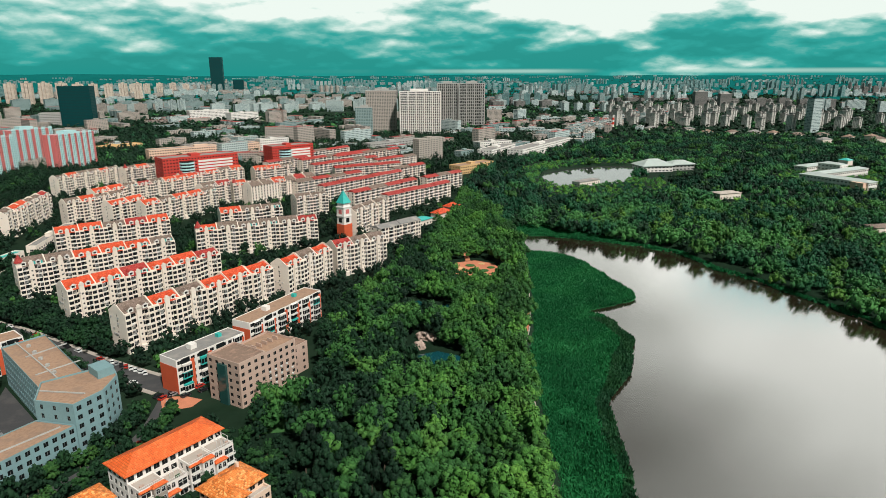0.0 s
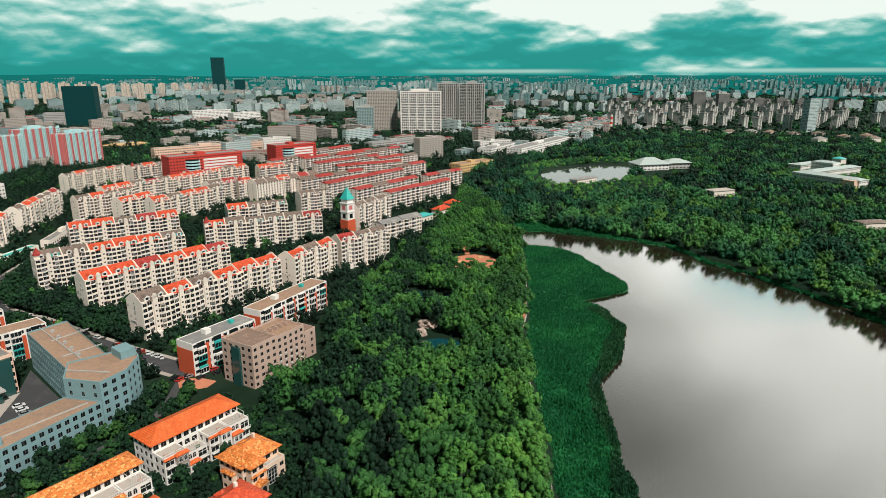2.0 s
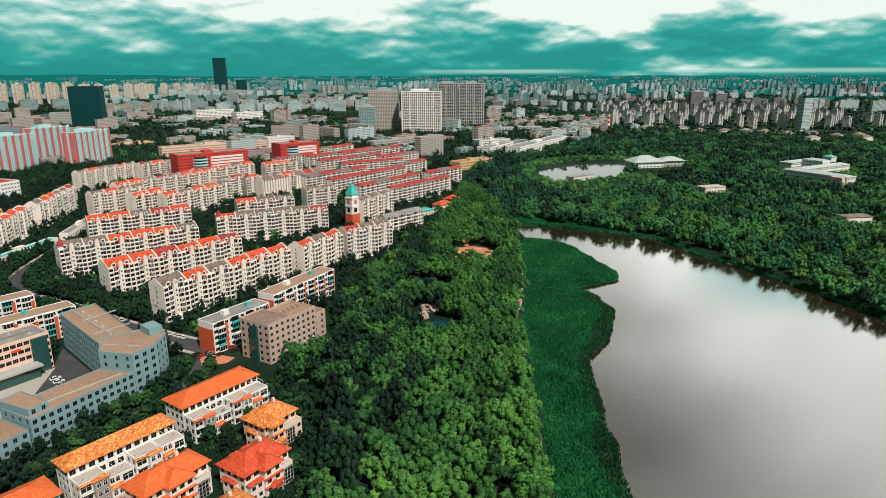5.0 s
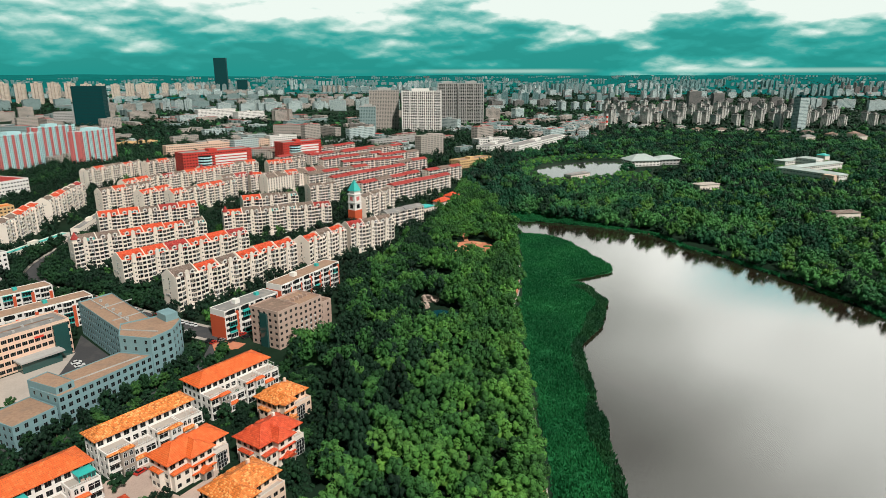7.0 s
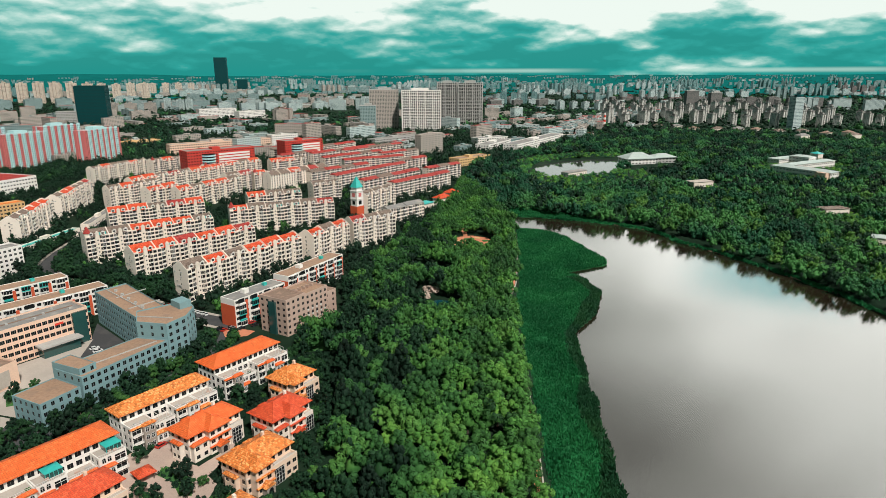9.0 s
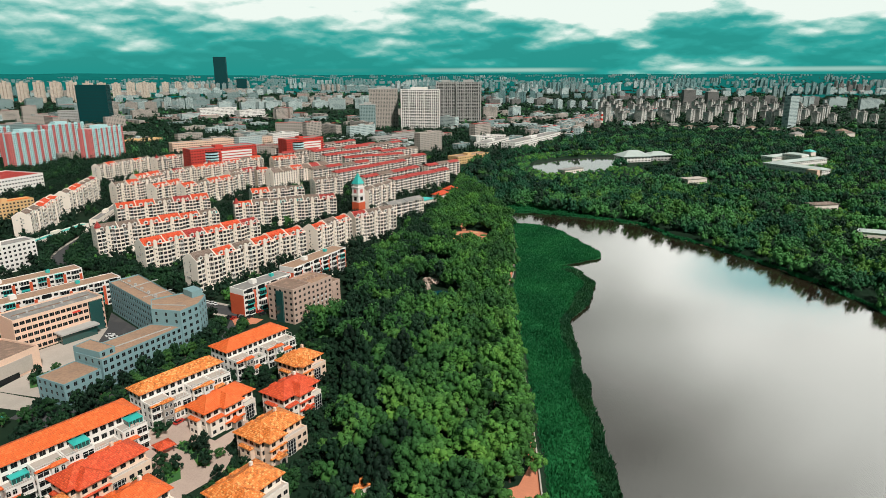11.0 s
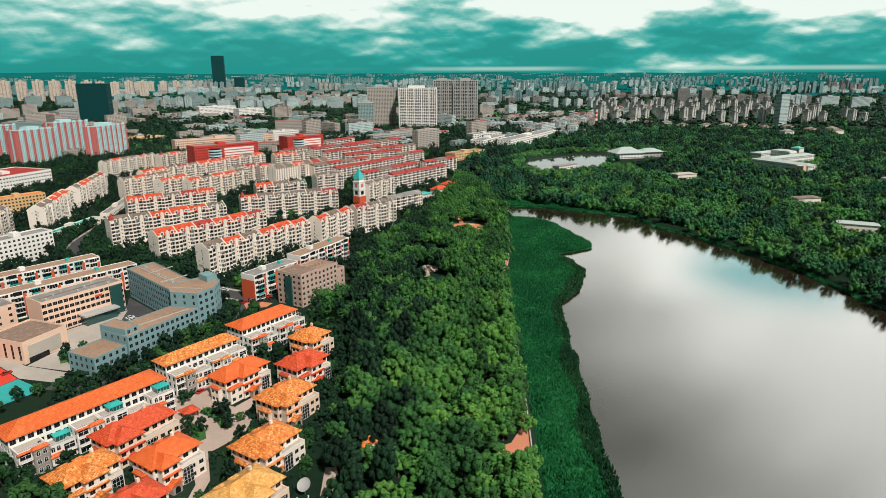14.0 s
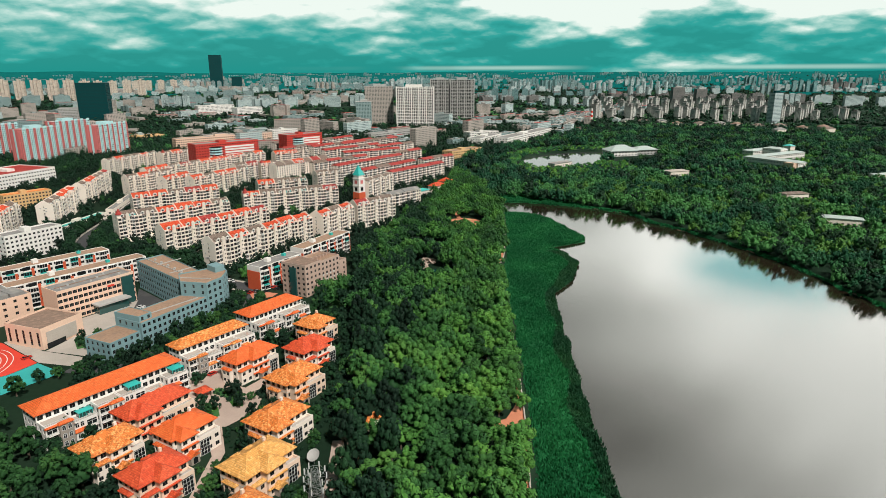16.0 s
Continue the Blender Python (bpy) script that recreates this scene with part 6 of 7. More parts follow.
office("red_roof_depot", (-500, 585), (-473, 660), 60, 4, white, tile_crimson, "white depot with a wide red sheet roof", 4.0)
office("white_clinic", (-303.5, 303), (-284, 339), 14, 6, white, greyroof, "white six-storey block with plain flat roof", 3.1, 3.0)
office("ochre_flats", (-413, 470), (-388, 505), 14, 5, ochre, tile_orange, "ochre five-storey flats with tiled roof", 3.1, 3.0)
estate_block((-331, 408), (-352, 484), 81, False, label="cream seven-storey apartment block with orange gables")
estate_block((-352, 500), (-372, 592), 82, False, label="cream seven-storey apartment block with orange gables")
estate_block((-345, 350), (-360, 410), 83, False, label="cream seven-storey apartment block with orange gables")
office("shop_row", (-314, 380), (-306, 446), 7, 1, cream, teal_sheet, "low cream and turquoise shop row along the street", 4.6, 4.0)
office("shop_row", (-306, 460), (-320, 535), 7, 1, cream, greyroof, "low cream shop row along the street", 4.6, 4.0)
estate_block((-155, 715), (-205, 640), 84, False)
estate_block((-330, 545), (-300, 590), 86, False)
estate_block((-310, 640), (-270, 700), 87, False)
long_flats((-50, 472), (-20, 504), 90, 5, roof_mat=greyroof, label="pale five-storey flats with a grey roof")
for k, (a, b) in enumerate([((-260, 900), (-215, 960)), ((-205, 930), (-150, 1010)), ((-150, 890), (-70, 990)), ((-90, 850), (-40, 905)), ((-20, 700), (20, 745)), ((-60, 770), (-25, 812))]):
    long_flats(a, b, 100 + k)


WEST_WOOD = [(-700, 1010), (-500, 890), (-400, 825), (-375, 890), (-440, 930), (-490, 1020), (-600, 1100)]


def town_blocks():
    """Streets of low houses and blocks out to the hills, too far to count."""
    rng = random.Random(77)
    S = Solid()
    kinds = [far_grey, far_cream, far_white, far_haze_teal, far_brown, tile_crimson, greyroof, far_glass, far_sand]

    def add(x, y, w, d, h, turn, m, roof=6, up=0.0):
        if y < 1500 or (x > 150 and y < 2000 and h < 24):       # near enough to count: a house of its own
            H = Solid()
            H.box(-w / 2, w / 2, -d / 2, d / 2, -1, h, 0, bottom=False, top=False)
            H.poly([(-w / 2, -d / 2, h), (w / 2, -d / 2, h), (w / 2, d / 2, h), (-w / 2, d / 2, h)], 1)
            H.box(-w * 0.1, w * 0.12, -d * 0.2, d * 0.2, h, h + 2.2, 0, bottom=False)
            ob = new("town_house", H.mesh("town_house", kinds[m], kinds[roof]))
            ob.matrix_basis = pose(x, y, LAND, 0, 0, math.degrees(turn))
            tagged(ob, "%s flat-roofed town building with rows of windows" % ("low" if h < 20 else "mid-rise"), "building", "town houses")
            return
        c, s = math.cos(turn), math.sin(turn)
        pts = [(x + u * c - v * s, y + u * s + v * c) for u, v in ((-w / 2, -d / 2), (w / 2, -d / 2), (w / 2, d / 2), (-w / 2, d / 2))]
        g = LAND + up
        if h > 40 and w > 20:                                    # tall slabs: flats either side of recessed stairs
            for q in range(3):
                e = [(-w / 2 + w * (q + 0.1) / 3, -d / 2), (-w / 2 + w * (q + 0.9) / 3, -d / 2), (-w / 2 + w * (q + 0.9) / 3, d / 2), (-w / 2 + w * (q + 0.1) / 3, d / 2)]
                S.prism([(x + u * c - v * s, y + u * s + v * c) for u, v in e], g - 12, g + h, m, roof)
            pts = [(x + u * c - v * s, y + u * s + v * c) for u, v in ((-w / 2, -d * 0.22), (w / 2, -d * 0.22), (w / 2, d * 0.3), (-w / 2, d * 0.3))]
        S.prism(pts, g - 12, g + h * 0.985, m, roof)
        if h > 24:
            pts = [(x + u * c - v * s, y + u * s + v * c) for u, v in ((-w / 7, -d / 4), (w / 8, -d / 4), (w / 8, d / 4), (-w / 7, d / 4))]
            S.prism(pts, g + h, g + h * 1.05 + 1, m)

    def free(x, y, room):
        if inside(WEST_WOOD, [x], [y])[0]:
            return False
        if x > 20 and y < 1400 and inside([(12, 500), (700, 500), (1400, 1250), (900, 1330), (600, 1400), (330, 1330), (250, 1180), (130, 1010), (40, 860)], [x], [y])[0]:
            return False
        return all(edge_distance(f, [x], [y])[0] < -room for f in FOOT)
    # low town west of the park
    for k in range(260):
        y = rng.uniform(860, 1900)
        x = rng.uniform(-0.72 * (y + 130), 0.28 * y - 60)
        if free(x, y, 24):
            low = rng.random() < 0.8
            add(x, y, rng.uniform(30, 70), rng.uniform(11, 15), rng.uniform(9, 19) if low else rng.uniform(22, 40), radians(rng.choice((50, 50, 52, -38, 8))), rng.choice((0, 1, 1, 2, 1)), rng.choice((5, 5, 6, 6, 1)))
    # shopping street beside the wood, running away to the north-east
    for k in range(110):
        s = rng.uniform(0, 1)
        x, y = 230 + 420 * s + rng.uniform(-75, 60), 1180 + 900 * s + rng.uniform(-60, 60)
        if free(x, y, 12):
            add(x, y, rng.uniform(25, 55), rng.uniform(11, 16), rng.uniform(10, 22), radians(65), rng.choice((2, 1, 2, 0)), rng.choice((5, 6, 1, 6)))
    # districts of like houses in rows, out to the hills
    def spread(depth, az):
        """Plan place, size and ground height of what stands depth metres off over the rising plain."""
        r = depth if depth < 2600 else 263.9 * depth / (129 + 0.0519 * depth)
        x, y = r * math.sin(az), r * math.cos(az)
        return x, y, r / depth, float(far_rise(x, y))

    for k in range(620):
        depth = 145000 / (4.5 + 62 * rng.random() ** 1.25)
        az = rng.uniform(-0.62, 0.62)
        if (az > 0.2 and depth < 2500) or (depth < 4200 and rng.random() < 0.72):
            continue
        roll = rng.random()
        high = (0.22 if az < -0.1 else 0.26) * (0.15 if depth < 3800 else 1.4)
        if roll < high:
            h, w, n = rng.uniform(38, 64), rng.uniform(16, 28), rng.randint(3, 8)
        elif roll < 0.55:
            h, w, n = rng.uniform(26, 40), rng.uniform(24, 60), rng.randint(3, 8)
        else:
            h, w, n = rng.uniform(11, 20), rng.uniform(30, 75), rng.randint(6, 14)
        # the farther the district, the likelier a facade with haze in its colour
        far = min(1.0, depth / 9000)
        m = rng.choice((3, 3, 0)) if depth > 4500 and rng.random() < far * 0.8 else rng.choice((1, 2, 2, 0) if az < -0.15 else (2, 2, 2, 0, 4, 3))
        turn = radians(rng.choice((8, 4, -6, 40, 52)))
        for q in range(n):
            d2 = depth * (1 + 0.035 * (q // 4) + rng.uniform(-0.006, 0.006))
            a2 = az + ((q % 4) * w * 1.7 + rng.uniform(-4, 4)) / depth
            x, y, s, up = spread(d2, a2)
            if depth > 1950 or free(x, y, 20):
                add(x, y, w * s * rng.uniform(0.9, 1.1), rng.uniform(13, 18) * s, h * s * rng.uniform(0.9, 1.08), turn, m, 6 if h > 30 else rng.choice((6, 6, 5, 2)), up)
    # rows of cream towers at the west edge
    for r in range(3):
        for k in range(9 - 2 * r):
            if rng.random() < 0.92:
                add(-1850 + k * 56 + r * 200, 2400 + r * 330 + k * 14, 38 - 5 * r, 17, (84, 60, 42)[r] + rng.uniform(-5, 3), radians(6), 8, 6, float(far_rise(-1600, 2400 + r * 330)))
    for k in range(7):
        add(-1500 + k * 47, 3080 + k * 10, 30, 14, rng.uniform(30, 36), radians(6), 2, 6, float(far_rise(-1350, 3100)))
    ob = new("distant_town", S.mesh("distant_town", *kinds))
    tagged(ob, "distant town of grey, cream and haze-teal blocks reaching the hills", "town", kind="stuff")


town_blocks()


def point_block(seed):
    """Grey eighteen-storey residential point block with recessed bays and a stepped top."""
    ob = thing("point_block", 0, 0, 0, 0, "grey eighteen-storey residential point block", "tower", "point blocks beyond the wood")
    s = Solid()
    s.box(-9, -2.5, -7, 7, 0, 52)
    s.box(2.5, 9, -7, 7, 0, 52)
    s.box(-2.5, 2.5, -5, 6, 0, 55)
    part("wall", s, block_grey, ob)
    r = Solid()
    r.box(-9.9, -1.7, -7.9, 7.9, 52, 53.4)
    r.box(1.7, 9.9, -7.9, 7.9, 52, 53.4)
    r.box(-3.2, 3.2, -3, 4, 55, 60)
    part("roof", r, far_brown, ob, "dark brown roof slabs")
    return ob


def point_blocks():
    rng = random.Random(9)
    first = point_block(1)
    n = 0
    for row in range(7):
        for k in range(16):
            x = 405 + k * 42 + row * 24 + rng.uniform(-10, 10)
            y = 1530 + row * 105 - k * 4 + rng.uniform(-18, 18)
            if rng.random() < 0.12:
                continue
            s = rng.uniform(0.6, 0.88)
            m = Matrix.Translation((x, y, LAND)) @ Matrix.Rotation(radians(rng.choice((35, 38, 40))), 4, "Z") @ Matrix.Diagonal((1.0, 1.0, s, 1))
            if n == 0:
                first.matrix_basis = m
            else:
                copy_thing(first, m)
            n += 1


point_blocks()
tower("white_point_block", 815, 1440, 20, 26, 18, 74, far_white, "tall pale residential tower with a dark top", far_glass)
tower("high_rise", 880, 2260, 5, 44, 22, 66, far_brown, "brown high-rise block beyond the point blocks")
tower("high_rise", 952, 2230, 5, 40, 22, 60, far_brown, "brown high-rise block beyond the point blocks")


def striped_chimney():
    ob = thing("chimney_stack", 368, 1420, LAND, 0, "red and white banded chimney stack", "chimney")
    for k in range(8):
        s = Solid()
        ring = [((3.2 - 0.12 * k) * math.cos(a * math.pi / 5), (3.2 - 0.12 * k) * math.sin(a * math.pi / 5)) for a in range(10)]
        s.prism(ring, k * 5.0, k * 5.0 + 5.0)
        part("band", s, white if k % 2 else track_red, ob)


striped_chimney()
yellow_wall = material("yellow_render", (0.85, 0.56, 0.04), 0.8, stain=(0.05, 0.3), tint=(0.75, 0.45, 0.05))
office("yellow_hall", (312, 1462), (345, 1480), 18, 3, yellow_wall, yellow_wall, "bright yellow market hall beside the chimney")
office("yellow_hall", (276, 1400), (300, 1430), 14, 3, yellow_wall, tile_crimson, "yellow and red shop building on the avenue")

# ---- buildings in the wood ----
def wood_hall():
    ob = placed("white_hall", 437, 785, -61, "white two-storey guest house with long pale green roofs", "building")
    pale = MATS["pale_green_roof"]
    for x0, x1, y0, y1, fl in ((0, 82, 0, 18, 2), (0, 17, 18.01, 120, 2), (-48, -30, 64, 136, 2), (-29.99, -0.01, 86, 103, 3)):
        H = shell(ob, rect(x0, x1, y0, y1), 0, fl, 4.2, white, pale, [(4.4, 2.3), (4.4, 2.3), (4.4, 2.3), (4.4, 2.3)], single=False, parapet=0, roof=False)
        small_roof(ob, x0 + 0.02, x1 - 0.02, y0 + 0.02, y1 - 0.02, H, 2.2, pale, 0.02 if fl == 3 else 0.9)
    c = Solid()
    c.box(66, 80, -7, -0.003, 0, 8.4)
    part("porch", c, pinkish, ob, "pinkish entrance block")
    footprint(437, 785, -61, -52, 86, -9, 140)


material("pale_green_roof", (0.42, 0.48, 0.45), 0.8, stain=(0.1, 0.4), tint=(0.34, 0.4, 0.38))
wood_hall()


def pond_pavilion():
    ob = placed("pond_pavilion", 265, 852, 12, "low white pavilion with a pale green hip roof by the pond", "building")
    pale = MATS["pale_green_roof"]
    shell(ob, rect(0, 44, 0, 30), 0, 2, 4.0, white, pale, [(5, 3), (5, 3), None, (5, 3)], single=False, parapet=0, roof=False)
    small_roof(ob, 0, 44, 0, 30, 8, 8, pale, 2)
    shell(ob, rect(46, 80, 6, 28), 0, 2, 4.0, grey, pale, [(5, 3), (5, 3), None, None], single=False, parapet=0, roof=False)
    small_roof(ob, 46, 80, 6, 28, 8, 5, pale, 2)
    footprint(265, 852, 12, -8, 84, -8, 34)


pond_pavilion()


def shed(name, x, y, turn, w, d, h, roof_mat, label, rise=1.5):
    ob = placed(name, x, y, turn, label, "building")
    shell(ob, rect(0, w, 0, d), 0, 1, h, cream, roof_mat, [(4, 1.8), None, None, (4, 1.8)], single=False, parapet=0, roof=False)
    small_roof(ob, 0, w, 0, d, h, rise, roof_mat, 0.8)
    footprint(x, y, turn, -5, w + 4, -14, d + 2)


shed("park_lodge", 328, 404, -25, 30, 12, 6, MATS["pale_green_roof"], "pale low lodge among the trees")
shed("park_lodge", 352, 508, 10, 26, 12, 6, MATS["brown_clay_tiles"], "low brown-roofed lodge among the trees")
shed("park_lodge", 288, 660, 20, 28, 14, 6, MATS["pale_paving"], "pale low lodge among the trees")
shed("park_lodge", 520, 618, 20, 26, 12, 7, MATS["pale_green_roof"], "pale low lodge among the trees")
shed("island_house", 158, 742, 40, 38, 12, 5, MATS["grey_felt_roof"], "low stone house on the pond's edge")
shed("red_pavilion", 566, 898, 30, 13, 13, 9, teal_sheet, "small red pavilion with a teal roof", 3.0)
for k, (x, y) in enumerate([(504, 1443), (545, 1428), (560, 1354), (607, 1352), (654, 1351), (688, 1330), (712, 1291), (707, 1186), (786, 1235), (814, 1200), (470, 1455), (840, 1250), (760, 1290)]):
    shed("row_villa", x - 12, y, (12, 20, 35)[k % 3], 24, 15, 9, (tile_brown, greyroof, brownroof)[k % 3], "cream town villa with a hipped roof beyond the wood", 4.0)
shed("red_roof_lodge", -5, 560, 55, 18, 10, 7, tile_red, "small lodge with bright red hip roofs", 3.2)
shed("red_roof_lodge", 6, 585, 55, 14, 10, 8, tile_red, "small lodge with bright red hip roofs", 3.2)
shed("teal_roof_lodge", -22, 540, 55, 18, 11, 5, teal_sheet, "low lodge with a teal sheet roof", 1.6)

# ---- streets, yards and paths ----
def ribbon(line, width, z):
    """Strip of quads along a bent line."""
    s = Solid()
    P = [Vector(p) for p in line]
    off = []
    for i, p in enumerate(P):
        d = ((P[min(i + 1, len(P) - 1)] - p).normalized() + (p - P[max(i - 1, 0)]).normalized()).normalized()
        off.append(Vector((-d.y, d.x)) * width / 2)
    for i in range(len(P) - 1):
        a, b, c, d = P[i] - off[i], P[i + 1] - off[i + 1], P[i + 1] + off[i + 1], P[i] + off[i]
        s.poly([(a.x, a.y, z), (b.x, b.y, z), (c.x, c.y, z), (d.x, d.y, z)])
    out = [tuple(p - o) for p, o in zip(P, off)] + [tuple(p + o) for p, o in reversed(list(zip(P, off)))]
    return s, out


def smooth_line(pts, n=6):
    """Rounds a bent line."""
    P = [Vector(p) for p in pts]
    P = [P[0] * 2 - P[1]] + P + [P[-1] * 2 - P[-2]]
    out = []
    for i in range(1, len(P) - 2):
        for k in range(n):
            t = k / n
            a, b, c, d = P[i - 1], P[i], P[i + 1], P[i + 2]
            out.append(tuple(0.5 * ((2 * b) + (c - a) * t + (2 * a - 5 * b + 4 * c - d) * t * t + (3 * b - a - 3 * c + d) * t ** 3)))
    return out + [tuple(P[-2])]


STREETS = []


def street(line, width, label, mat=None, name="road", kerb=True):
    line = smooth_line(line)
    s, out = ribbon(line, width, LAND + 0.05 + 0.006 * len(STREETS))
    tagged(new(name, s.mesh(name, mat or asphalt)), label, "road", kind="structure")
    STREETS.append(out)
    if kerb:
        for side in (-1, 1):
            k = Solid()
            P = [Vector(p) for p in line]
            for i in range(len(P) - 1):
                d = (P[i + 1] - P[i]).normalized()
                n = Vector((-d.y, d.x)) * side
                a, b = P[i] + n * width / 2, P[i + 1] + n * width / 2
                c, e = b + n * 2.2, a + n * 2.2
                q = [(a.x, a.y), (b.x, b.y), (c.x, c.y), (e.x, e.y)]
                k.prism(q if side < 0 else q[::-1], LAND, LAND + 0.18)
            tagged(new("pavement", k.mesh("pavement", light_paving)), "pale paved footway with a kerb along the road", "pavement", kind="structure")


SCHOOL_ROAD = [(-160, 266), (-138, 258), (-119, 246), (-113, 224), (-113, 203), (-124, 180), (-140, 150), (-160, 122)]
PARK_STREET = [(-119, 247), (-160, 268), (-215, 301), (-258, 325), (-284, 367), (-297, 437), (-316, 520), (-330, 640), (-300, 830)]
street(SCHOOL_ROAD, 6, "grey asphalt lane beside the school", kerb=False)
street(PARK_STREET, 11, "grey asphalt street lined with trees and cars")
street([(240, 1180), (420, 1560), (700, 2150)], 22, "wide grey avenue running out of town", kerb=False)
street([(960, 1480), (1230, 2100)], 26, "wide grey avenue with traffic", kerb=False)
YARDS = [
    ("courtyard", [(-121, 116), (-114, 109), (-106, 105), (-100, 98), (-94, 87), (-84, 87), (-76, 98), (-76, 108), (-86, 118), (-93, 121), (-97, 127), (-101, 137), (-105, 136), (-106, 125), (-112, 126), (-118, 121)], paving, "pink paved villa court"),
    ("courtyard", [(-93, 88), (-86, 88), (-79, 70), (-79.5, 45), (-77, 20), (-80, 20), (-82.5, 45), (-83, 68)], paving, "pink paved garden path between villas"),
    ("courtyard", [(-86, 117), (-81, 111), (-76, 128), (-80, 148), (-85, 153), (-88, 150), (-84, 140), (-80, 127)], paving, "pink paved garden path between villas"),
    ("lawn", [(-97, 118), (-90, 115), (-84, 108), (-82, 102), (-86, 102), (-91, 109), (-98, 113)], grass, "green crescent lawn in the villa court"),
    ("lawn", [(-97, 101), (-92, 102), (-89, 95), (-93, 91)], grass, "small green lawn in the villa court"),
    ("school_yard", [(-180, 226), (-188, 247), (-149, 211), (-142, 198), (-160, 167), (-168, 185)], asphalt, "dark asphalt school yard"),
    ("school_forecourt", [(-192, 156), (-169, 150), (-161, 166), (-169, 185), (-179, 226), (-203, 189.5), (-186, 179)], light_paving, "pale paved school forecourt"),
    ("sports_apron", [(-188, 143), (-171, 133), (-190, 106), (-250, 60), (-260, 78), (-194, 131)], track_teal, "teal sports ground surface"),
    ("running_track", [(-300, 190), (-219, 166), (-188.2, 143.2), (-194.2, 131.2), (-260.2, 78.2), (-340, 110)], track_red, "red running track surface"),
    ("school_walk", [(-218.8, 166.6), (-187.8, 143.4), (-168, 139), (-170, 149), (-193, 156), (-216, 172)], light_paving, "pale paved walk past the school hall"),
    ("side_yard", [(-167, 148), (-153, 141), (-140, 128), (-171, 133.2)], asphalt, "dark asphalt yard behind the terrace"),
    ("red_forecourt", [(-118, 238), (-112, 226), (-102, 230), (-100, 236), (-108, 239)], brickpath, "red brick-paved forecourt with parked cars"),
    ("lawn", [(-78, 226), (-64, 243), (-54, 238), (-56, 212), (-70, 210)], grass, "green lawn at the edge of the park"),
    ("lawn", [(-186, 170), (-178, 158), (-171, 162), (-176, 176)], grass, "green lawn in the school forecourt"),
    ("estate_court", [(-160, 372), (-110, 425), (-95, 412), (-140, 355)], grass, "green lawn between apartment blocks"),
    ("estate_court", [(-175, 430), (-150, 445), (-120, 435), (-140, 405)], grass, "green lawn between apartment blocks"),
]
for name, pts, mat, label in YARDS:
    sheet(name, pts, LAND + 0.09 + 0.004 * len(STREETS), mat, label, "paving" if mat not in (grass,) else "lawn")
    if mat is not grass:
        STREETS.append(pts)


def track_lanes():
    """White lane lines round the end of the running track."""
    cx, cy = -222, 136
    for k in range(6):
        s = Solid()
        r = 11 + k * 2.4
        for i in range(28):
            a, b = radians(-70 + i * 5), radians(-65 + i * 5)
            p = [(cx + q * math.cos(c), cy + q * math.sin(c), LAND + 0.19) for q, c in ((r, a), (r + 0.35, a), (r + 0.35, b), (r, b))]
            s.poly(p)
        tagged(new("lane_line", s.mesh("lane_line", line_white)), "white painted lane line on the running track", "line", "track lane lines", kind="structure")
    sheet("infield", [(cx + 10 * math.cos(k * 0.4), cy + 10 * math.sin(k * 0.4)) for k in range(16)], LAND + 0.2, track_teal, "green infield of the running track", "sports field")


track_lanes()


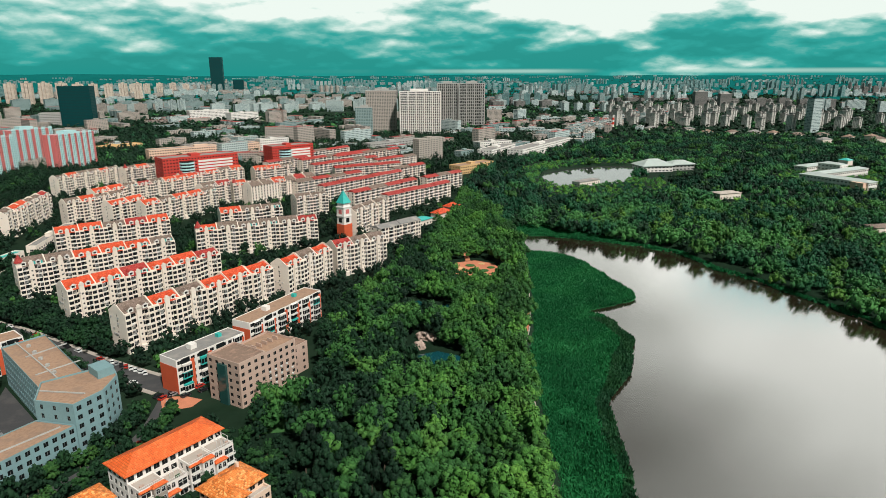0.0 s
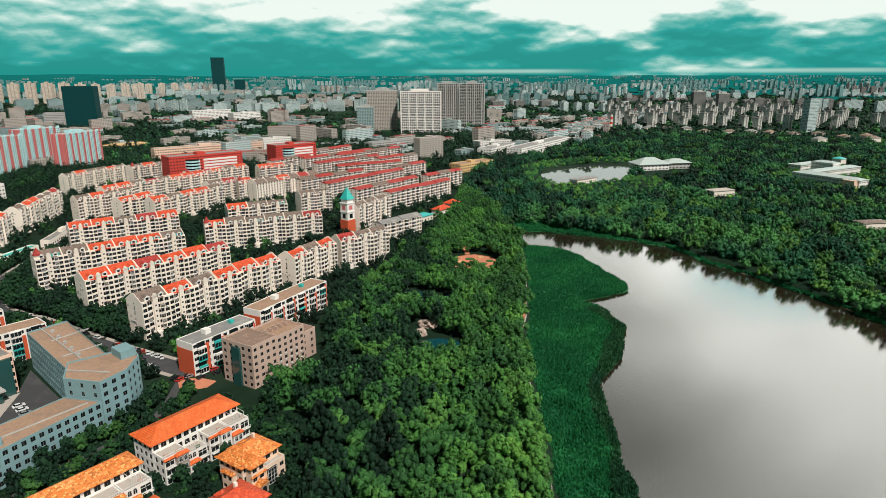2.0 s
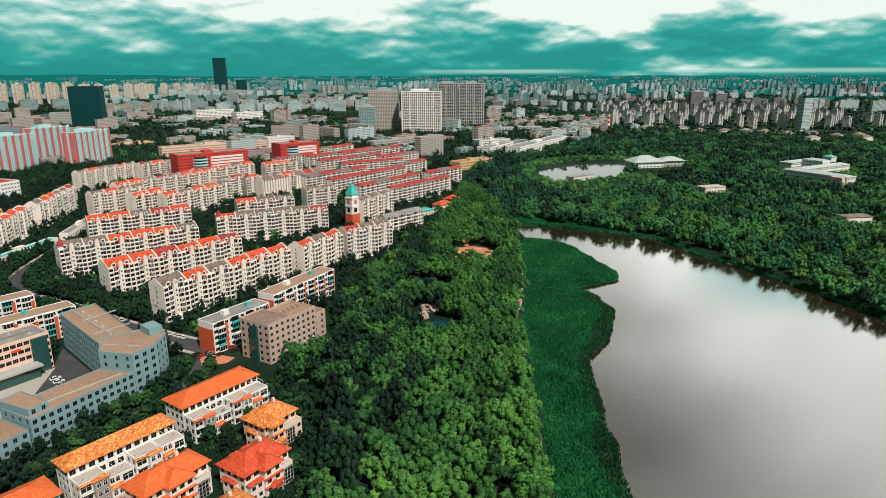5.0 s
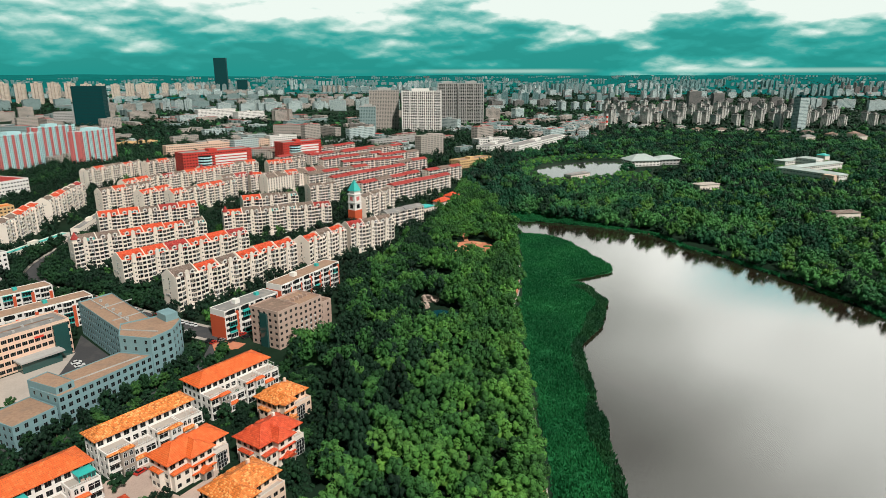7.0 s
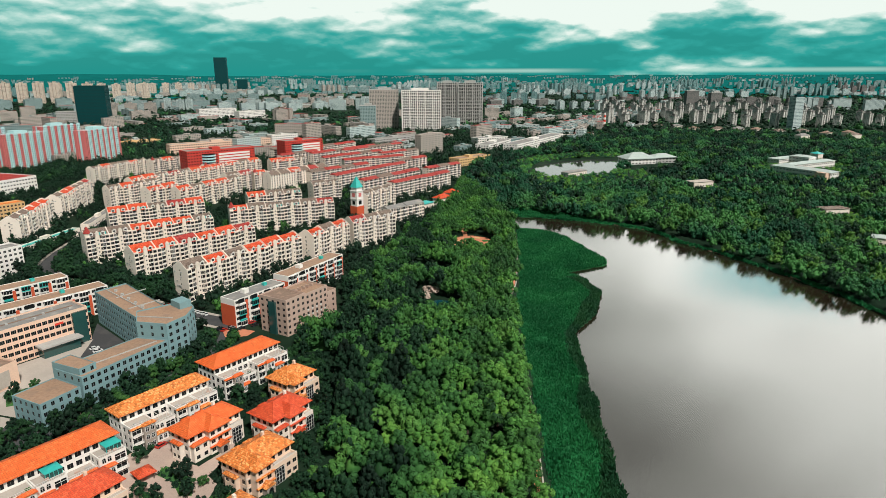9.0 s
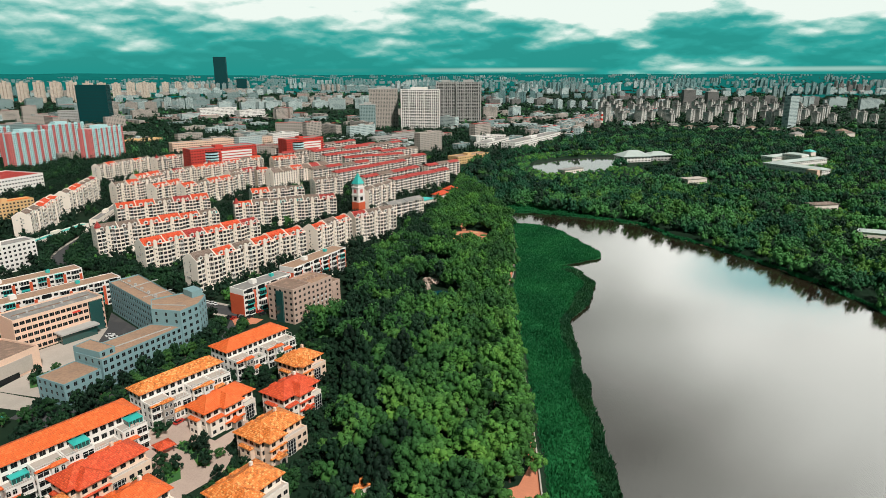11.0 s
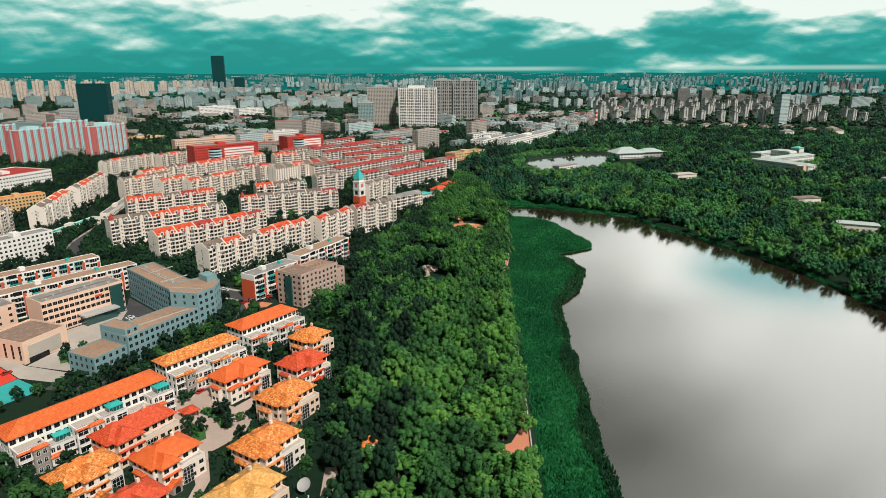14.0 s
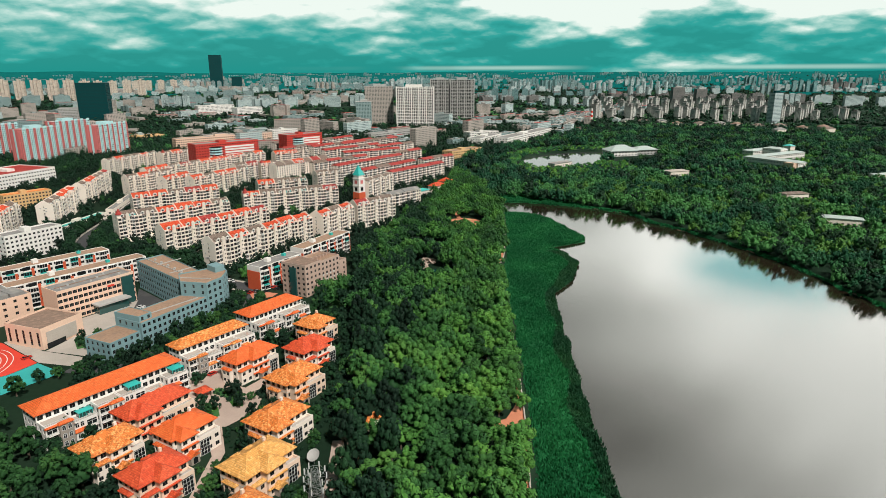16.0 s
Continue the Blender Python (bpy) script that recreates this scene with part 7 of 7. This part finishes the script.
def park_features():
    sheet("plaza", PLAZA, LAND + 0.06, brickpath, "round red-brick plaza in the park", "paving")
    rng = random.Random(3)
    for k, (x, y, r) in enumerate(((10, 417, 3), (16, 411, 2.6), (17, 424, 3.2), (25, 428, 2.4), (26, 412, 3), (31, 419, 2.6), (21, 418, 2.0))):
        s = Solid()
        s.prism([(x + r * math.cos(a * 0.63), y + r * 0.8 * math.sin(a * 0.63)) for a in range(10)], LAND, LAND + 0.6)
        tagged(new("flower_bed", s.mesh("flower_bed", grass if k % 3 else ochre)), "clipped round flower bed on the plaza", "flower bed", "plaza flower beds")
    street([(16, 436), (14.5, 459), (14.5, 484), (20, 508), (16, 530)], 3.5, "red brick park path", brickpath, "path", kerb=False)
    sheet("pool", POOL, LAND - 0.0 + 0.05, pool_blue, "small teal pool among the trees", "water")
    sheet("stream", STREAM, LAND + 0.05, pool_blue, "teal winding park pool", "water")
    sheet("brick_yard", BRICK_YARD, LAND + 0.05, brickpath, "red brick terrace by the reeds", "paving")
    west = smooth_line([(24, 20), (26, 48), (29, 77), (33, 136), (36, 205), (38, 278), (46, 320), (55, 400)], 8)
    s, _ = ribbon([(x - 2.6, y) for x, y in west], 2.6, LAND + 0.03)
    tagged(new("promenade", s.mesh("promenade", brickpath)), "narrow red-brick promenade along the reeds", "path", kind="structure")
    w = Solid()
    for (ax, ay), (bx, by) in zip(west, west[1:]):
        w.prism([(ax - 1.2, ay), (ax - 0.7, ay), (bx - 0.7, by), (bx - 1.2, by)], LAND - 2, LAND + 0.75)
    tagged(new("parapet_wall", w.mesh("parapet_wall", light_paving)), "low pale stone parapet along the reed bank", "wall", kind="structure")
    for x, y, t in ((-12, 299, 20), (-8, 297, 70), (-13, 287, 130), (-24, 334, 10), (-19, 333, 40)):
        bm = bmesh.new()
        bmesh.ops.create_icosphere(bm, subdivisions=3, radius=3.0)
        for v in bm.verts:
            k = 1 + 0.55 * noise.noise(v.co * 0.7 + Vector((x, y, 0))) + 0.25 * noise.noise(v.co * 1.9)
            v.co = Vector((x, y, LAND + 0.6)) + Vector((v.co.x * k, v.co.y * k, v.co.z * k * 0.9))
        rock = bpy.data.meshes.new("rock_pile")
        bm.to_mesh(rock)
        bm.free()
        rock.materials.append(paving)
        tagged(new("rock_pile", rock), "ochre artificial rockery beside the pool", "rocks", "rockery")


park_features()


def gazebo(x, y, turn):
    ob = placed("gazebo", x, y, turn, "garden gazebo with a red tiled pyramid roof", "gazebo")
    for u, v in ((-2.2, -2.2), (2.2, -2.2), (2.2, 2.2), (-2.2, 2.2)):
        c = Solid()
        c.box(u - 0.15, u + 0.15, v - 0.15, v + 0.15, 0, 2.6)
        part("post", c, bark, ob)
    small_roof(ob, -2.6, 2.6, -2.6, 2.6, 2.6, 1.6, tile_red, 0.5)


gazebo(-101, 111, 50)


def hut(x, y):
    ob = placed("garden_hut", x, y, 40, "small hut with an orange tiled roof in the trees", "hut")
    s = Solid()
    s.box(-3, 3, -2, 2, 0, 4.2)
    part("wall", s, cream, ob)
    small_roof(ob, -3, 3, -2, 2, 4.2, 1.8, tile_orange, 0.6)
    footprint(x, y, 40, -4, 4, -4, 4)


hut(-29, 86)


def bar(s, a, b, w):
    """Thin steel member between two points."""
    a, b = Vector(a), Vector(b)
    d = (b - a).normalized()
    u = d.cross(Vector((0.3, 0.5, 0.81))).normalized() * w
    v = d.cross(u).normalized() * w
    p = [a + u, a + v, a - u, a - v]
    q = [b + u, b + v, b - u, b - v]
    for i in range(4):
        s.poly([tuple(p[i]), tuple(p[(i + 1) % 4]), tuple(q[(i + 1) % 4]), tuple(q[i])])


def lattice_mast():
    ob = placed("lattice_mast", -41, 38, 20, "grey steel lattice mast with antennas and cross arms", "mast")
    H = 15.0
    corners = [(-1, -1), (1, -1), (1, 1), (-1, 1)]

    def at(k, z):
        w = 2.6 - 1.7 * z / H
        return (corners[k % 4][0] * w, corners[k % 4][1] * w, z)
    for k in range(4):
        s = Solid()
        bar(s, at(k, 0), at(k, H), 0.1)
        part("leg", s, metal, ob)
    for n in range(7):
        z0, z1 = H * n / 7, H * (n + 1) / 7
        s = Solid()
        for k in range(4):
            bar(s, at(k, z0), at(k + 1, z1), 0.05)
            bar(s, at(k + 1, z0), at(k, z1), 0.05)
            bar(s, at(k, z1), at(k + 1, z1), 0.06)
        part("bracing", s, metal, ob)
    for n, (z, r) in enumerate(((9, 3.4), (12, 3.4), (14.5, 3.0))):
        s = Solid()
        for k in range(8):
            a, b = k * math.pi / 4, (k + 1) * math.pi / 4
            bar(s, (r * math.cos(a), r * math.sin(a), z), (r * math.cos(b), r * math.sin(b), z), 0.06)
            if k % 2 == 0:
                bar(s, (0, 0, z), (r * math.cos(a), r * math.sin(a), z), 0.05)
        part("platform_ring", s, metal, ob)
        for k in range(6):
            a = k * math.pi / 3 + n
            me = box_mesh("panel_antenna", 0.35, 0.2, 2.0, frame_white)
            part("panel_antenna", me, None, ob, "white panel antenna", at=Matrix.Translation((r * math.cos(a), r * math.sin(a), z - 0.6)))
    d = placed("satellite_dish", -46.5, 63, 0, "pale round satellite dish on a pole", "dish")
    p = Solid()
    p.box(-0.12, 0.12, -0.12, 0.12, 0, 3.2)
    part("pole", p, metal, d)
    s = Solid()
    ring = 16
    for j in range(3):
        for k in range(ring):
            r0, r1 = 2.3 * j / 3, 2.3 * (j + 1) / 3
            a, b = k * 2 * math.pi / ring, (k + 1) * 2 * math.pi / ring
            s.poly([(q * math.cos(c), q * math.sin(c), 0.12 * q * q) for q, c in ((r0, a), (r1, a), (r1, b), (r0, b))] if j else
                   [(0, 0, 0)] + [(r1 * math.cos(c), r1 * math.sin(c), 0.12 * r1 * r1) for c in (a, b)])
    part("reflector", s, grey, d, at=Matrix.Translation((0, 0, 3.2)) @ Matrix.Rotation(radians(35), 4, "X") @ Matrix.Rotation(radians(-15), 4, "Y"))


lattice_mast()
footprint(-46.5, 63, 0, -4, 5, -10, 4)
sheet("garden_path", [(-42.5, 77), (-38.5, 77), (-37.2, 52), (-38, 30), (-42.5, 30), (-41, 52)], LAND + 0.06, paving, "pinkish paved path behind the garden wall", "path")

# ---- cars ----
CAR = {}


def car_meshes(mat):
    if mat.name in CAR:
        return CAR[mat.name]
    b = Solid()
    prof = [(-2.2, 0.35), (2.2, 0.35), (2.25, 0.75), (1.25, 0.95), (-1.6, 0.98), (-2.25, 0.85)]
    for y in (-0.88, 0.88):
        p = [(x, y, z) for x, z in prof]
        b.poly(p if y < 0 else p[::-1])
    for i in range(len(prof)):
        a, c = prof[i], prof[(i + 1) % len(prof)]
        b.poly([(a[0], -0.88, a[1]), (a[0], 0.88, a[1]), (c[0], 0.88, c[1]), (c[0], -0.88, c[1])])
    body = b.mesh("body", mat)
    g = Solid()
    lo = [(1.2, -0.8, 0.95), (1.2, 0.8, 0.95), (-1.7, 0.8, 0.98), (-1.7, -0.8, 0.98)]
    hi = [(0.45, -0.66, 1.42), (0.45, 0.66, 1.42), (-1.2, 0.66, 1.42), (-1.2, -0.66, 1.42)]
    for i in range(4):
        g.poly([lo[i], lo[(i + 1) % 4], hi[(i + 1) % 4], hi[i]])
    cabin = g.mesh("windows", glass)
    r = Solid()
    r.box(-1.25, 0.5, -0.68, 0.68, 1.42, 1.47)
    top = r.mesh("roof", mat)
    w = Solid()
    w.prism([(0.32 * math.cos(k * math.pi / 5), 0.32 * math.sin(k * math.pi / 5)) for k in range(10)], 0, 0.22)
    wheel = w.mesh("wheel", asphalt)
    CAR[mat.name] = (body, cabin, top, wheel)
    return CAR[mat.name]


car_white = material("white_car_paint", (0.75, 0.75, 0.74), 0.25, bump=0, spec=0.6)
car_black = material("black_car_paint", (0.02, 0.02, 0.022), 0.2, bump=0, spec=0.6)
car_silver = material("silver_car_paint", (0.42, 0.43, 0.44), 0.3, 0.5, bump=0)
car_red = material("red_car_paint", (0.45, 0.03, 0.02), 0.25, bump=0)


def car(x, y, turn, mat, label):
    ob = thing("car", x, y, LAND + 0.06, turn, label, "car", "parked cars")
    body, cabin, top, wheel = car_meshes(mat)
    part("body", body, None, ob)
    part("window_band", cabin, None, ob)
    part("roof", top, None, ob)
    for u, v in ((1.4, -0.9), (1.4, 0.68), (-1.4, -0.9), (-1.4, 0.68)):
        part("wheel", wheel, None, ob, at=Matrix.Translation((u, v + 0.22, 0.32)) @ Matrix.Rotation(radians(90), 4, "X"))


def parked_cars():
    rng = random.Random(12)
    paints = [(car_white, "white parked saloon car"), (car_white, "white parked saloon car"), (car_black, "black parked saloon car"), (car_silver, "silver parked saloon car"), (car_red, "red parked saloon car")]
    spots = []
    line = smooth_line(PARK_STREET[:7], 14)
    for i in range(3, len(line) - 1, 2):
        (ax, ay), (bx, by) = line[i], line[i + 1]
        t = math.atan2(by - ay, bx - ax)
        for side in (-1, 1):
            if rng.random() < 0.16:
                spots.append((ax - math.sin(t) * 4.3 * side, ay + math.cos(t) * 4.3 * side, math.degrees(t)))
    line = smooth_line(SCHOOL_ROAD[2:6], 6)
    for i in range(0, len(line) - 1, 2):
        (ax, ay), (bx, by) = line[i], line[i + 1]
        t = math.atan2(by - ay, bx - ax)
        spots.append((ax - math.sin(t) * 2.4, ay + math.cos(t) * 2.4, math.degrees(t)))
    for k in range(7):
        spots.append((-119 + k * 2.8, 237 + k * 1.2 + rng.uniform(-3, 6), 60 + rng.uniform(-8, 8)))
    for k in range(8):
        spots.append((-134 - k * 2.9, 259.5 + k * 1.6, 118))
    for k in range(5):
        spots.append((-172 + k * 3.2, 214 - k * 3.0, 47))
    spots += [(-196, 148, 60), (-103.5, 130, 62)]
    for x, y, t in spots:
        m, lab = rng.choice(paints)
        car(x, y, t, m, lab)


parked_cars()

# ---- street and garden trees ----
def town_trees():
    roads = [(s, 1.0) for s in STREETS]
    houses = [(f, 3.2) for f in FOOT]
    estate = [(-430, 250), (-240, 200), (-120, 235), (-66, 285), (-60, 335), (-42, 385), (-30, 425), (-14, 470), (-10, 520), (6, 580), (16, 700), (20, 840), (-60, 920), (-300, 850), (-480, 800), (-470, 560)]
    x, y = scatter(estate, 9.2, 31, roads + houses)
    rng = np.random.default_rng(8)
    keep = rng.random(len(x)) < np.where(y < 430, 0.95, 0.72)
    joined_trees("estate_trees", x[keep], y[keep], [leaf_dark, leaf_mid], "dark green courtyard trees between the apartment blocks", 12, 6, 8, 1.1, (0.65, 1.1), 4.4, 2.0, 10.0, share=[0.93, 0.07])
    x, y = scatter([(-660, 640), (-505, 560), (-478, 800), (-400, 815), (-520, 880), (-640, 780)], 10, 37, roads + houses)
    joined_trees("depot_trees", x, y, [leaf_dark, leaf_garden], "dark green trees beside the red-roofed depot", 19, 6, 8, 1.2, (0.7, 1.2), 4.8, 1.0, 10.0, share=[0.9, 0.1])
    # rows along the park street
    line = smooth_line(PARK_STREET[1:6], 16)
    px, py = [], []
    for (ax, ay), (bx, by) in zip(line, line[1:]):
        t = math.atan2(by - ay, bx - ax)
        for off in (8.0, 14.0, 20.0, -8.5):
            px.append(ax - math.sin(t) * -off + rng.normal(0, 0.8)), py.append(ay + math.cos(t) * -off + rng.normal(0, 0.8))
    px, py = np.array(px), np.array(py)
    ok = np.ones(len(px), bool)
    for f in FOOT + STREETS[:2]:
        ok &= edge_distance(f, px, py) < -1.5
    joined_trees("street_trees", px[ok], py[ok], [leaf_dark, leaf_mid], "dense dark green street trees", 13, 10, 12, 0.85, (0.75, 1.05), 4.4, 1.5, 9.5, share=[0.95, 0.05])
    # gardens round the villas and the school
    garden = [(-160, 120), (-128, 60), (-125, 10), (-45, 10), (-44, 180), (-60, 205), (-75, 214), (-108, 205), (-130, 195), (-150, 152)]
    x, y = scatter(garden, 6.6, 33, [(s, 0.8) for s in STREETS] + [(f, 1.6) for f in FOOT])
    kinds = [tree_master("garden_tree", 50 + k, 3.0, 0.8, 7.5, 14, 30, 0.5, (leaf_dark, leaf_garden, leaf_dark)[k], "leafy dark green garden tree") for k in range(3)]
    r = random.Random(5)
    used = set()
    order = list(range(len(x)))
    r.shuffle(order)
    for i in order[:230]:
        k = r.randrange(3)
        s = r.uniform(0.6, 1.2)
        m = Matrix.Translation((x[i], y[i], LAND - 0.05)) @ Matrix.Rotation(r.uniform(0, 6.28), 4, "Z") @ Matrix.Diagonal((s, s, s * r.uniform(0.8, 1.2), 1))
        if k in used:
            ob = copy_thing(kinds[k], m)
        else:
            used.add(k)
            ob = kinds[k]
            ob.matrix_basis = m
        ob["group"] = "garden trees round the villas"
    sx, sy = scatter(garden, 3.6, 35, [(s, 0.4) for s in STREETS] + [(f, 0.4) for f in FOOT])
    joined_trees("garden_shrubs", sx, sy, [leaf_dark, leaf_garden], "low green shrubs and hedges in the gardens", 16, 3, 9, 0.45, (0.6, 1.3), 1.7, -0.3, 2.4, share=[0.75, 0.25])
    # screen of trees along the lane between the school and the terraces
    line = smooth_line(SCHOOL_ROAD[3:], 7)
    for i, (a, b) in enumerate(line):
        for off in (-5.5, 6.0):
            if i + 1 < len(line):
                t = math.atan2(line[i + 1][1] - b, line[i + 1][0] - a)
                u, v = a - math.sin(t) * off + r.uniform(-1, 1), b + math.cos(t) * off + r.uniform(-1, 1)
                if all(edge_distance(f, [u], [v])[0] < -1.2 for f in FOOT):
                    s = r.uniform(0.8, 1.25)
                    ob = copy_thing(kinds[r.choice((0, 0, 2, 1))], Matrix.Translation((u, v, LAND - 0.05)) @ Matrix.Rotation(i * 1.1, 4, "Z") @ Matrix.Diagonal((s, s, s * 1.1, 1)))
                    ob["group"] = "trees along the school lane"
    bright = tree_master("yellow_green_tree", 61, 3.0, 0.8, 7.0, 14, 30, 0.5, leaf_bright, "bright yellow-green garden tree")
    bright.matrix_basis = pose(-44, 108, LAND)
    big = tree_master("broad_tree", 62, 6.0, 2.0, 13.0, 26, 48, 0.62, leaf_garden, "broad leafy green tree beside the terrace")
    spots = [(-150, 58), (-141, 50), (-134, 62), (-146, 68), (-158, 66), (-133, 45), (-124, 36), (-118, 50), (-154, 48), (-165, 60), (-176, 74), (-168, 84), (-184, 100), (-178, 112), (-112, 28), (-126, 20), (-140, 30), (-148, 40), (-160, 38), (-128, 53), (-138, 38), (-119, 42), (-133, 30), (-170, 50), (-120, 24), (-104, 22), (-112, 14), (-180, 62), (-172, 70), (-190, 88), (-186, 76)]
    for i, (a, b) in enumerate(spots):
        s = r.uniform(0.75, 1.1)
        m = Matrix.Translation((a, b, LAND)) @ Matrix.Rotation(i * 1.3, 4, "Z") @ Matrix.Diagonal((s, s, s, 1))
        if i:
            copy_thing(big, m)
        else:
            big.matrix_basis = m
    # planted beds in the villa court and trees before the school
    for bed in ([(-97, 117), (-90, 114), (-84, 107), (-86, 103), (-92, 109), (-98, 113)], [(-115, 118), (-111, 119), (-110, 115), (-114, 114)], [(-96, 100), (-92, 101), (-91, 95), (-94, 93)]):
        bx, by = scatter(bed, 2.0, 41)
        joined_trees("bed_shrubs", bx, by, [leaf_dark, leaf_mid], "clipped green shrubs in the paved court", 17, 3, 9, 0.35, (0.5, 0.9), 1.5, -0.3, 2.0, share=[0.6, 0.4])
    for i, (a, b) in enumerate([(-178, 161), (-174, 166), (-171, 158), (-181, 169), (-176, 174), (-164, 181), (-161, 187), (-167, 176), (-87, 109), (-90, 111), (-94, 97), (-98, 101), (-83, 101), (-80, 107), (-107, 121), (-92, 99), (-84, 105), (-88, 114), (-95, 92), (-115, 121), (-163, 140), (-158, 133), (-170, 128), (-176, 124)]):
        s = r.uniform(0.7, 1.0)
        copy_thing(kinds[i % 3], Matrix.Translation((a, b, LAND)) @ Matrix.Rotation(i * 1.7, 4, "Z") @ Matrix.Diagonal((s, s, s, 1)))
    x, y = scatter(WEST_WOOD, 11, 36, [(f, 3) for f in FOOT], 0.5)
    joined_trees("west_wood", x, y, [leaf_dark, leaf_wood], "dark green wood beside the striped towers", 18, 5, 5, 1.6, (0.7, 1.3), 7.0, 0.5, 12, share=[0.96, 0.04])
    # green of the town farther off
    far = [(-700, 850), (-480, 800), (-60, 920), (40, 860), (130, 1010), (240, 1180), (330, 1340), (250, 1500), (-900, 1500), (-1250, 1500)]
    x, y = scatter(far, 12.5, 34, [(f, 5) for f in FOOT])
    keep = wobble(x, y, 55, 2) > -0.75
    joined_trees("town_trees", x[keep], y[keep], [leaf_dark, leaf_wood], "dark green trees among the streets of the town", 14, 4, 6, 2.0, (0.8, 1.5), 6.5, 0.5, 10.5, share=[0.94, 0.06])
    rng = np.random.default_rng(3)
    deep = np.append(rng.uniform(34, 102, 9500), rng.uniform(9, 34, 2600))
    deep = 145000 / deep
    a = rng.uniform(-0.66, 0.66, len(deep))
    r = np.where(deep < 2600, deep, 263.9 * deep / (129 + 0.0519 * deep))
    x, y = r * np.sin(a), r * np.cos(a)
    keep = (wobble(x, y * deep / r, 150, 5) > np.where(deep < 4200, -0.65, 0.15)) & ((x < 0.26 * y - 60) | (deep > 1450))
    x, y, r, deep = x[keep], y[keep], r[keep], deep[keep]
    joined_trees("distant_trees", x, y, [leaf_dark, leaf_wood], "dark belts of trees across the distant town", 15, 3, 4, 3.0, (1.2, 2.3), 8, -1.0, 8.0,
                 z=LAND + far_rise(x, y), share=[0.85, 0.15], shrink=np.maximum(0.35, r / deep))


town_trees()
